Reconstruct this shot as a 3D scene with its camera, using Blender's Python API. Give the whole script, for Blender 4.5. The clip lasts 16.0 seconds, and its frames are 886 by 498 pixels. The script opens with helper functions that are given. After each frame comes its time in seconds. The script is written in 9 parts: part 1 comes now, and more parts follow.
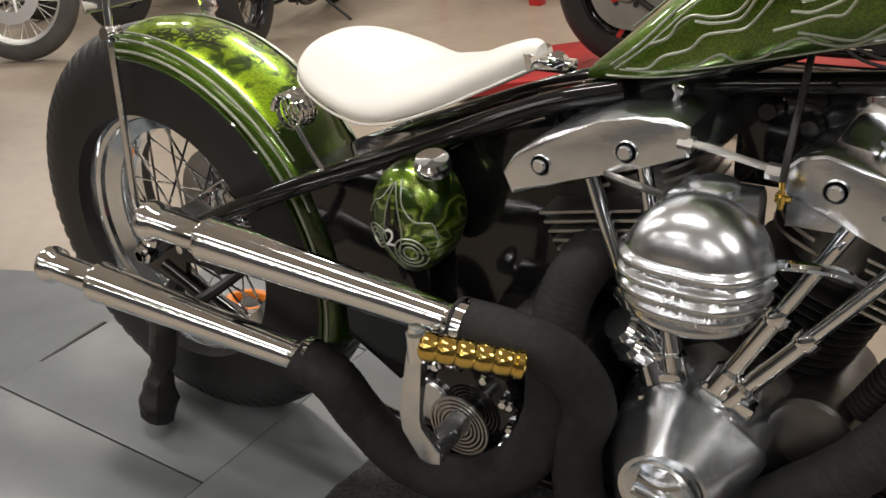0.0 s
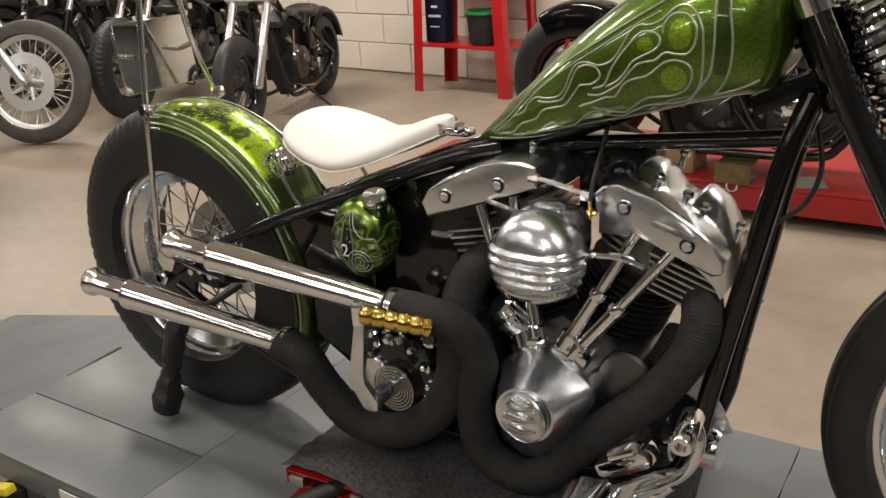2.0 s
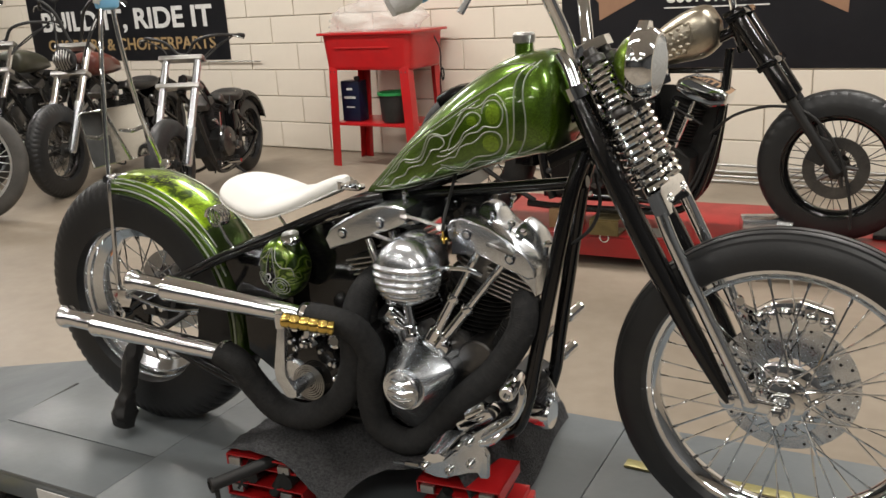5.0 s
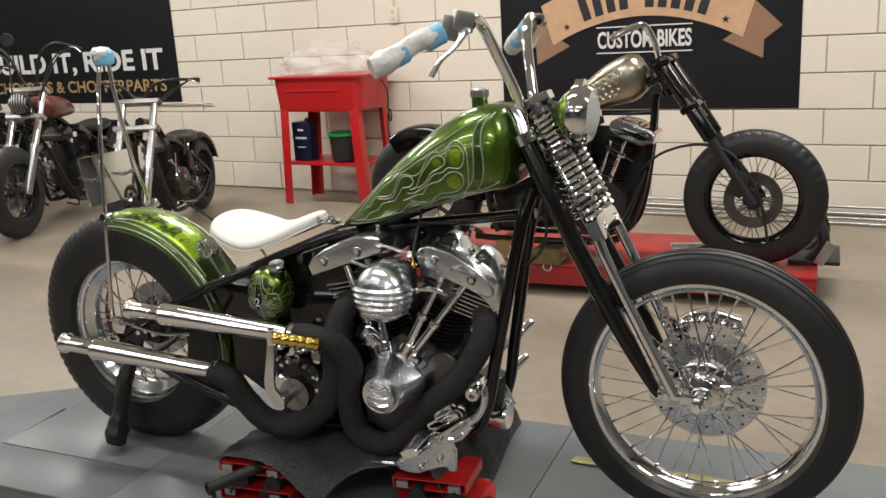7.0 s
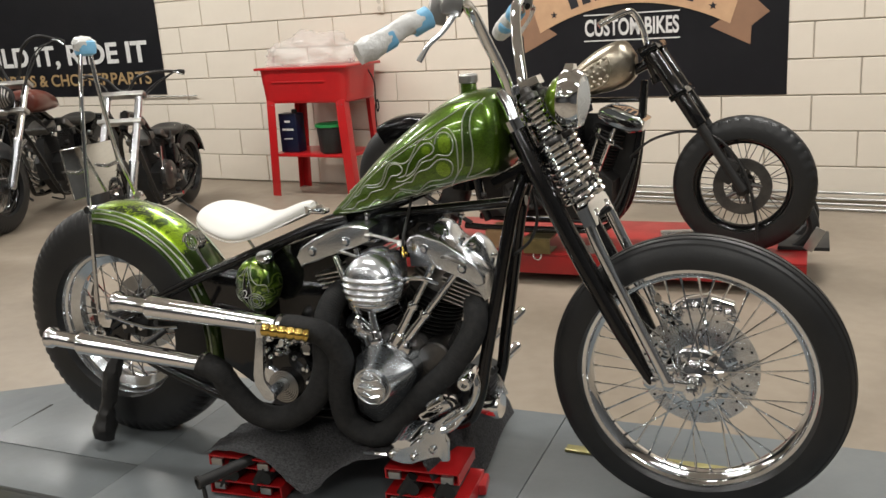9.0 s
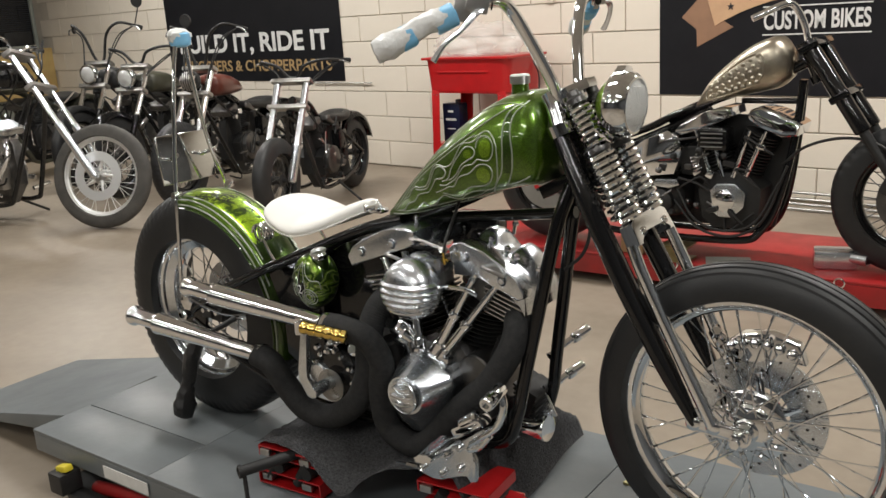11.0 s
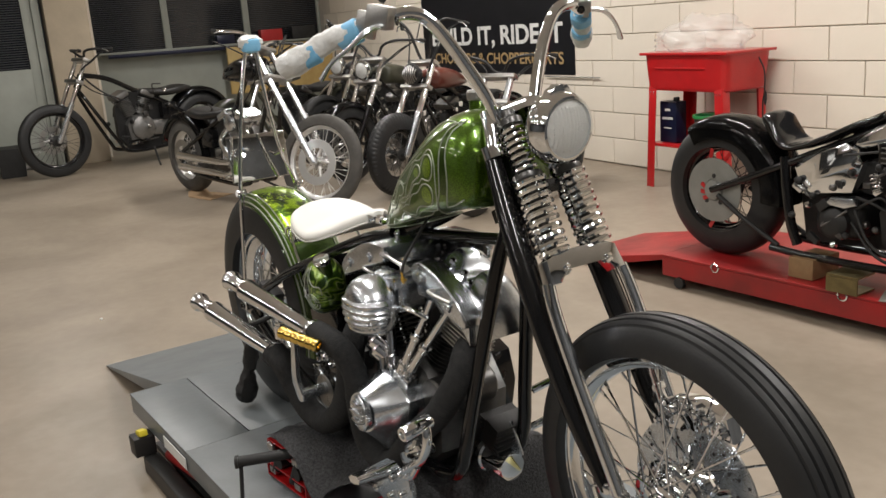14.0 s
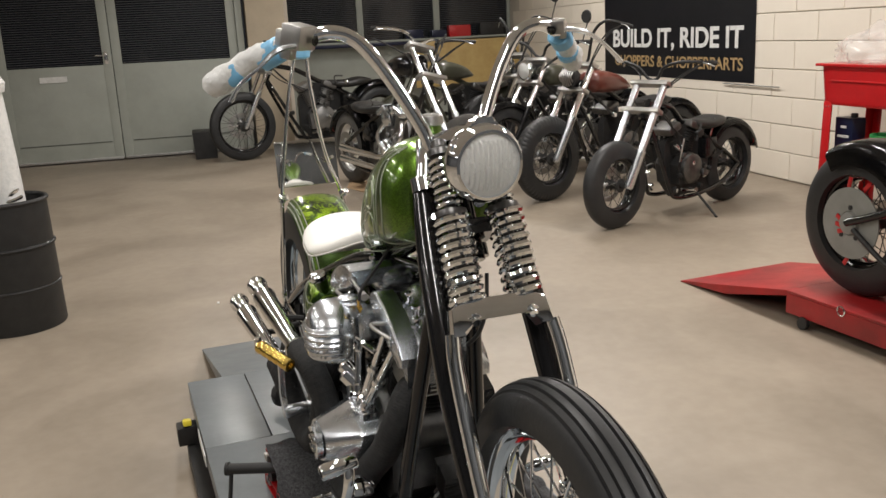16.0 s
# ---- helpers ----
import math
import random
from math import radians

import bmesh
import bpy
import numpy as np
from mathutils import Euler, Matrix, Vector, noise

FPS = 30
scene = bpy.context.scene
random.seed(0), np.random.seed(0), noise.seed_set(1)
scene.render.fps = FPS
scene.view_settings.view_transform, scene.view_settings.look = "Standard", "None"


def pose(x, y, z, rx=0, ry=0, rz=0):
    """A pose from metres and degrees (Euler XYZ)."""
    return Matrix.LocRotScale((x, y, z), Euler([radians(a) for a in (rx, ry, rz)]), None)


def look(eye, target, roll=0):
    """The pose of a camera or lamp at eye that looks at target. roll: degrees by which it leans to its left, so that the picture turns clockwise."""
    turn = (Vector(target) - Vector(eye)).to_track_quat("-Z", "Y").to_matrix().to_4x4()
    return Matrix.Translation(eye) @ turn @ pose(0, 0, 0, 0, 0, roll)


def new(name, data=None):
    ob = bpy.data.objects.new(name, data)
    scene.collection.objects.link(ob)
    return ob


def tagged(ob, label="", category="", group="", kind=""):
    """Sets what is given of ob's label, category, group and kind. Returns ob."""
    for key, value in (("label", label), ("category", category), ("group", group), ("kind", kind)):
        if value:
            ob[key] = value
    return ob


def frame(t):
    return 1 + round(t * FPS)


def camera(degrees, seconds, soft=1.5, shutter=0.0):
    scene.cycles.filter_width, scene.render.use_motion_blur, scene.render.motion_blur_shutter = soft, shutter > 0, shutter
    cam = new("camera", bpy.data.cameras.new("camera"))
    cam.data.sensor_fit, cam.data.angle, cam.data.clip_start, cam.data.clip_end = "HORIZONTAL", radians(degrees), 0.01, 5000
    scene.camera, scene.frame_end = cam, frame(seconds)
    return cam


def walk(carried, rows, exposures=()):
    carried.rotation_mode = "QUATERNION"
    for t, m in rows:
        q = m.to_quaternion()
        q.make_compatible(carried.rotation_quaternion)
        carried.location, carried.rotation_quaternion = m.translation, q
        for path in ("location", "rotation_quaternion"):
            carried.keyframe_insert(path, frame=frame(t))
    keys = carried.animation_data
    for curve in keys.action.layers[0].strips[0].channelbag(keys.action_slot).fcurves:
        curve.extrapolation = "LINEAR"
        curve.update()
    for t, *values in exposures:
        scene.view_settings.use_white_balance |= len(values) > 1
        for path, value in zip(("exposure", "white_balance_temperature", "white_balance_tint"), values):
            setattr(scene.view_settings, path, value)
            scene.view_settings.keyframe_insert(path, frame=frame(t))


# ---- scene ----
cam = camera(53.1, 16.0)
PATH = [
    (0, (1.092, -0.994, 1.275), (0.074, 0.472, 0.373), -4.1),
    (0.5, (1.252, -1.074, 1.292), (0.159, 0.393, 0.485), -2.3),
    (1, (1.369, -1.159, 1.317), (0.248, 0.303, 0.539), -2.4),
    (1.5, (1.4, -1.245, 1.338), (0.309, 0.253, 0.585), -2.7),
    (2, (1.442, -1.359, 1.353), (0.411, 0.198, 0.636), -3.2),
    (2.5, (1.485, -1.461, 1.37), (0.483, 0.132, 0.695), -3.6),
    (3, (1.534, -1.538, 1.39), (0.581, 0.096, 0.74), -4.1),
    (3.5, (1.596, -1.581, 1.412), (0.644, 0.067, 0.798), -4.0),
    (3.7, (1.645, -1.604, 1.417), (0.677, 0.04, 0.818), -3.9),
    (5.8, (1.837, -1.968, 1.46), (0.982, -0.247, 0.907), -3.6),
    (6, (1.847, -2.014, 1.474), (1.005, -0.285, 0.926), -3.7),
    (6.5, (1.87, -2.07, 1.488), (1.057, -0.314, 0.982), -3.7),
    (7, (1.888, -2.108, 1.494), (1.09, -0.342, 0.999), -3.4),
    (7.5, (1.891, -2.126, 1.492), (1.109, -0.356, 0.989), -3.4),
    (8, (1.88, -2.123, 1.49), (1.111, -0.348, 0.984), -3.4),
    (8.5, (1.87, -2.113, 1.486), (1.104, -0.337, 0.976), -3.5),
    (9, (1.875, -2.088, 1.48), (1.101, -0.317, 0.965), -3.9),
    (9.5, (1.877, -2.059, 1.471), (1.099, -0.295, 0.938), -3.8),
    (10, (1.952, -1.982, 1.474), (1.068, -0.259, 0.976), -3.6),
    (10.2, (2.001, -1.943, 1.473), (1.043, -0.261, 0.972), -3.6),
    (12.3, (2.456, -1.571, 1.476), (1.141, -0.157, 0.955), -5.2),
    (12.5, (2.515, -1.534, 1.48), (1.178, -0.146, 0.947), -5.8),
    (13, (2.541, -1.424, 1.463), (1.149, -0.088, 0.939), -5.9),
    (13.5, (2.542, -1.306, 1.473), (1.099, -0.035, 0.923), -6.4),
    (14, (2.636, -1.169, 1.473), (1.023, -0.094, 0.981), -4.2),
    (14.5, (2.773, -1.019, 1.488), (1.081, -0.09, 0.965), -3.4),
    (15, (2.788, -0.911, 1.478), (1.088, -0.005, 0.941), -3.8),
    (15.5, (2.752, -0.763, 1.49), (1.022, 0.127, 1.024), -2.8),
    (16, (2.763, -0.613, 1.489), (0.939, 0.056, 1.013), -2.9),
]
walk(cam, [(t, look(e, a, r)) for t, e, a, r in PATH],
     [(0, -0.04, 6750, 13), (1, -0.02, 7000, 15), (3.5, 0, 6950, 14), (6, 0, 6500, 10), (12.5, 0, 6500, 10), (14.5, 0.04, 6600, 12), (16, 0.08, 6600, 12)])

# ---------------------------------------------------------------- world and lamps
world = bpy.data.worlds.new("world")
scene.world = world
world.use_nodes = True
world.node_tree.nodes["Background"].inputs[0].default_value = (0.05, 0.05, 0.055, 1)
world.node_tree.nodes["Background"].inputs[1].default_value = 0.3
ROOM = pose(-4.128, 5.2, 0, 0, 0, -5.5)      # along the block wall, into the wall, up
LIFT = 0.22                                  # top of the grey lift
CEIL = 3.4


def tube_lamp(x, y, power, length=1.5, width=0.14):
    lamp = bpy.data.lights.new("ceiling_tube", "AREA")
    lamp.shape, lamp.size, lamp.size_y = "RECTANGLE", length, width
    lamp.energy, lamp.color = power, (1.0, 0.982, 0.942)
    ob = new("ceiling_tube", lamp)
    ob.matrix_world = ROOM @ pose(x, y, CEIL - 0.13)
    return ob


# rows of ceiling tubes: distance from the block wall, then place along it and power of each
ROWS = {-1.9: ((-3.0, 74), (0.2, 72), (3.4, 76), (6.6, 82)), -5.0: ((-2.0, 50), (1.6, 40), (4.8, 38), (8.0, 46)), -7.6: ((0.8, 14), (4.0, 26), (7.2, 36)),
        -10.2: ((0.8, 26), (4.0, 30), (7.2, 28)), -12.6: ((2.4, 26), (5.6, 26))}
for ly, row in ROWS.items():
    for lx, power in row:
        tube_lamp(lx, ly, power)
scene.view_settings.exposure = 0.0


# ---------------------------------------------------------------- materials
def mat(name, base, rough=0.5, metal=0.0, second=None, scale=8.0, bump=0.0, bump_scale=60.0, coat=0.0, rough_var=0.0, spec=0.5, trans=0.0, detail=6.0):
    m = bpy.data.materials.new(name)
    m.use_nodes = True
    nt = m.node_tree
    p = nt.nodes["Principled BSDF"]
    p.inputs["Base Color"].default_value = (*base, 1)
    p.inputs["Roughness"].default_value = rough
    p.inputs["Metallic"].default_value = metal
    p.inputs["Coat Weight"].default_value = coat
    p.inputs["Coat Roughness"].default_value = 0.04
    p.inputs["Specular IOR Level"].default_value = spec
    p.inputs["Transmission Weight"].default_value = trans
    tc = nt.nodes.new("ShaderNodeTexCoord")
    if second or rough_var:
        n = nt.nodes.new("ShaderNodeTexNoise")
        n.inputs["Scale"].default_value, n.inputs["Detail"].default_value = scale, detail
        n.inputs["Roughness"].default_value = 0.62
        nt.links.new(tc.outputs["Object"], n.inputs["Vector"])
        if second:
            r = nt.nodes.new("ShaderNodeValToRGB")
            r.color_ramp.elements[0].position, r.color_ramp.elements[1].position = 0.32, 0.68
            r.color_ramp.elements[0].color, r.color_ramp.elements[1].color = (*base, 1), (*second, 1)
            nt.links.new(n.outputs["Fac"], r.inputs["Fac"])
            nt.links.new(r.outputs["Color"], p.inputs["Base Color"])
        if rough_var:
            mr = nt.nodes.new("ShaderNodeMapRange")
            mr.inputs["To Min"].default_value, mr.inputs["To Max"].default_value = max(rough - rough_var, 0.02), rough + rough_var
            nt.links.new(n.outputs["Fac"], mr.inputs["Value"])
            nt.links.new(mr.outputs["Result"], p.inputs["Roughness"])
    if bump:
        nb = nt.nodes.new("ShaderNodeTexNoise")
        nb.inputs["Scale"].default_value, nb.inputs["Detail"].default_value = bump_scale, 4
        nt.links.new(tc.outputs["Object"], nb.inputs["Vector"])
        b = nt.nodes.new("ShaderNodeBump")
        b.inputs["Strength"].default_value, b.inputs["Distance"].default_value = bump, 0.01
        nt.links.new(nb.outputs["Fac"], b.inputs["Height"])
        nt.links.new(b.outputs["Normal"], p.inputs["Normal"])
    return m


CHROME = mat("chrome", (0.83, 0.856, 0.882), 0.05, 1.0, rough_var=0.03, scale=14)
POLISHED = mat("polished_aluminium", (0.77, 0.81, 0.85), 0.25, 1.0, (0.61, 0.65, 0.69), 18, rough_var=0.06, bump=0.03, bump_scale=120)
MIRROR = mat("bright_satin_metal", (0.86, 0.86, 0.85), 0.38, 1.0)
ALLOY = mat("bright_alloy", (0.76, 0.80, 0.84), 0.13, 1.0, (0.64, 0.68, 0.71), 30, rough_var=0.08)
SATIN = mat("satin_metal", (0.42, 0.42, 0.41), 0.36, 1.0, (0.52, 0.51, 0.49), 20, bump=0.05, bump_scale=150)
DARKMETAL = mat("dark_metal", (0.10, 0.10, 0.10), 0.35, 0.9, (0.16, 0.155, 0.15), 20, bump=0.05)
BRASS = mat("brass", (0.83, 0.60, 0.17), 0.14, 1.0, (0.72, 0.50, 0.13), 30, rough_var=0.05)
BLACK = mat("gloss_black_paint", (0.008, 0.008, 0.0085), 0.10, 0.0, spec=0.35, coat=0.25)
MATTBLACK = mat("matt_black", (0.017, 0.017, 0.017), 0.5, 0.0, (0.026, 0.0255, 0.025), 14, bump=0.05, spec=0.35)
RUBBER = mat("tyre_rubber", (0.014, 0.0145, 0.0155), 0.46, 0.0, (0.022, 0.0225, 0.023), 9, bump=0.05, bump_scale=90, spec=0.42)
DUSTYRUBBER = mat("dusty_rubber", (0.05, 0.048, 0.045), 0.7, 0.0, (0.085, 0.08, 0.072), 9, bump=0.08, bump_scale=90)
WRAP = mat("exhaust_wrap", (0.020, 0.0205, 0.021), 0.8, 0.0, (0.031, 0.031, 0.031), 60, bump=0.2, bump_scale=260, spec=0.25)
WHITE = mat("white_leather", (0.80, 0.79, 0.75), 0.42, 0.0, (0.76, 0.75, 0.71), 6, bump=0.04, bump_scale=220)
RED = mat("red_enamel", (0.48, 0.012, 0.014), 0.32, 0.0, (0.40, 0.010, 0.012), 6, rough_var=0.08, bump=0.02, coat=0.3)
OLDRED = mat("worn_red_paint", (0.38, 0.013, 0.014), 0.42, 0.0, (0.20, 0.015, 0.014), 3.2, rough_var=0.12, bump=0.04)
LIFTGREY = mat("grey_painted_steel", (0.168, 0.185, 0.192), 0.36, 0.0, (0.126, 0.140, 0.147), 2.6, rough_var=0.12, bump=0.05, bump_scale=40, detail=9.0)
FELT = mat("grey_felt", (0.055, 0.055, 0.057), 0.95, 0.0, (0.15, 0.15, 0.156), 140, bump=0.6, bump_scale=190)
# Part diffuse white: stands in for ceiling light thrown back by the reflector.
GLASS = mat("whitened_lens_glass", (0.96, 0.97, 0.95), 0.05, 0.0, trans=0.45)
REFLECTOR = mat("headlamp_reflector", (0.95, 0.95, 0.94), 0.34, 1.0)
# Near-black, so that filler slabs and fittings stay dark under the lamps.
DEEPBLACK = mat("deep_black", (0.012, 0.012, 0.012), 0.45, 0.0, (0.022, 0.022, 0.022), 18, bump=0.1, spec=0.25)
DULLBRASS = mat("dull_brass", (0.26, 0.21, 0.10), 0.38, 0.85, (0.17, 0.14, 0.07), 20, bump=0.05)
PLATEMETAL = mat("mirror_plate", (0.72, 0.73, 0.72), 0.06, 1.0, (0.64, 0.65, 0.64), 6, rough_var=0.03, bump=0.04, bump_scale=9)
CASTGREY = mat("cast_fin_metal", (0.20, 0.20, 0.195), 0.42, 0.85, (0.27, 0.265, 0.26), 22, bump=0.06)
BLUE = mat("blue_tape", (0.16, 0.45, 0.72), 0.45, 0.0, (0.25, 0.55, 0.80), 25)
PLASTIC = mat("wrinkled_white_plastic", (0.78, 0.78, 0.76), 0.28, 0.0, (0.66, 0.67, 0.66), 30, bump=0.6, bump_scale=40)
LEATHER = mat("black_leather", (0.014, 0.014, 0.014), 0.42, 0.0, (0.022, 0.021, 0.02), 20, bump=0.12, bump_scale=160)
WALLPAINT = mat("painted_block", (0.75, 0.685, 0.585), 0.62, 0.0, (0.70, 0.635, 0.54), 2.2, bump=0.10, bump_scale=55, rough_var=0.06)
DARKWALL = mat("unseen_wall_dark", (0.10, 0.105, 0.11), 0.6, 0.0, (0.07, 0.072, 0.076), 1.5, bump=0.05)
MORTAR = mat("painted_joint", (0.50, 0.45, 0.38), 0.8, 0.0, (0.60, 0.545, 0.46), 3)
DOORPAINT = mat("grey_green_door_paint", (0.36, 0.38, 0.34), 0.5, 0.0, (0.31, 0.33, 0.29), 3, bump=0.03)
PLASTER = mat("tan_column_paint", (0.50, 0.42, 0.31), 0.7, 0.0, (0.42, 0.35, 0.26), 3, bump=0.06)
NIGHT = mat("night_window_glass", (0.006, 0.008, 0.012), 0.08, 0.0)
BLINDGREY = mat("dark_blind_slat", (0.022, 0.023, 0.026), 0.5, 0.0, (0.03, 0.031, 0.034), 6)
CEILMAT = mat("ceiling_paint", (0.74, 0.73, 0.70), 0.8, 0.0, (0.68, 0.67, 0.64), 2)
BANNER = mat("banner_vinyl", (0.016, 0.017, 0.021), 0.42, 0.0, (0.024, 0.024, 0.029), 3, bump=0.05, bump_scale=12)
BANWHITE = mat("banner_white_print", (0.74, 0.74, 0.72), 0.5, 0.0, (0.60, 0.60, 0.58), 14)
BANGOLD = mat("banner_gold_print", (0.44, 0.30, 0.14), 0.5, 0.0, (0.30, 0.20, 0.10), 16)
BANTAN = mat("banner_tan_print", (0.60, 0.38, 0.22), 0.5, 0.0, (0.50, 0.31, 0.18), 7)
BANBROWN = mat("banner_brown_print", (0.30, 0.17, 0.10), 0.5, 0.0, (0.25, 0.14, 0.085), 7)
WOOD = mat("wood_block", (0.30, 0.19, 0.09), 0.65, 0.0, (0.22, 0.13, 0.06), 12, bump=0.08)
YELLOWWOOD = mat("yellow_plywood", (0.52, 0.38, 0.15), 0.55, 0.0, (0.42, 0.28, 0.10), 4, bump=0.05)
CARDBOARD = mat("cardboard", (0.46, 0.31, 0.18), 0.8, 0.0, (0.38, 0.25, 0.14), 8)
ORANGE = mat("orange_plastic", (0.75, 0.22, 0.02), 0.4)
YELLOW = mat("yellow_paint", (0.75, 0.62, 0.04), 0.5)
DULLYELLOW = mat("dull_yellow_plate", (0.42, 0.38, 0.15), 0.38, 0.35, (0.30, 0.27, 0.11), 9, rough_var=0.1, bump=0.05)
GREENPL = mat("green_plastic", (0.02, 0.22, 0.06), 0.35)
CANBLUE = mat("dark_blue_can", (0.009, 0.012, 0.036), 0.3, 0.2)
SILVERLINE = mat("silver_pinstripe", (0.42, 0.46, 0.36), 0.35, 0.5, (0.34, 0.38, 0.30), 60)
BRUSHED = mat("raw_brushed_steel", (0.50, 0.45, 0.36), 0.33, 1.0, (0.40, 0.36, 0.29), 22, rough_var=0.08, bump=0.06, bump_scale=120)
BROWNRED = mat("brown_red_paint", (0.12, 0.03, 0.02), 0.3, 0.0, coat=0.4)
OLIVE = mat("olive_paint", (0.055, 0.055, 0.035), 0.35, 0.0, (0.04, 0.04, 0.028), 8, coat=0.3)
PANELGREY = mat("grey_plate", (0.19, 0.19, 0.172), 0.5, 0.0, (0.25, 0.25, 0.23), 6)


def floor_material():
    m = mat("concrete_floor", (0.330, 0.277, 0.216), 0.42, 0.0, (0.276, 0.230, 0.178), 0.7, bump=0.03, bump_scale=30, rough_var=0.10, detail=7)
    nt = m.node_tree
    p = nt.nodes["Principled BSDF"]
    old = p.inputs["Base Color"].links[0].from_socket
    tc = [n for n in nt.nodes if n.type == "TEX_COORD"][0]
    n = nt.nodes.new("ShaderNodeTexNoise")
    n.inputs["Scale"].default_value, n.inputs["Detail"].default_value = 14, 8
    nt.links.new(tc.outputs["Object"], n.inputs["Vector"])
    r = nt.nodes.new("ShaderNodeValToRGB")
    r.color_ramp.elements[0].position, r.color_ramp.elements[1].position = 0.38, 0.62
    r.color_ramp.elements[0].color, r.color_ramp.elements[1].color = (0.93, 0.925, 0.92, 1), (1, 1, 1, 1)
    nt.links.new(n.outputs["Fac"], r.inputs["Fac"])
    mix = nt.nodes.new("ShaderNodeMix")
    mix.data_type, mix.blend_type = "RGBA", "MULTIPLY"
    mix.inputs["Factor"].default_value = 1
    st = nt.nodes.new("ShaderNodeTexNoise")
    st.inputs["Scale"].default_value, st.inputs["Detail"].default_value, st.inputs["Distortion"].default_value = 0.9, 6, 0.8
    nt.links.new(tc.outputs["Object"], st.inputs["Vector"])
    sr = nt.nodes.new("ShaderNodeValToRGB")
    sr.color_ramp.elements[0].position, sr.color_ramp.elements[1].position = 0.36, 0.58
    sr.color_ramp.elements[0].color, sr.color_ramp.elements[1].color = (0.76, 0.75, 0.73, 1), (1, 1, 1, 1)
    nt.links.new(st.outputs["Fac"], sr.inputs["Fac"])
    mix2 = nt.nodes.new("ShaderNodeMix")
    mix2.data_type, mix2.blend_type = "RGBA", "MULTIPLY"
    mix2.inputs["Factor"].default_value = 1
    nt.links.new(old, mix2.inputs[6])
    nt.links.new(sr.outputs["Color"], mix2.inputs[7])
    nt.links.new(mix2.outputs[2], mix.inputs[6])
    nt.links.new(r.outputs["Color"], mix.inputs[7])
    nt.links.new(mix.outputs[2], p.inputs["Base Color"])
    return m


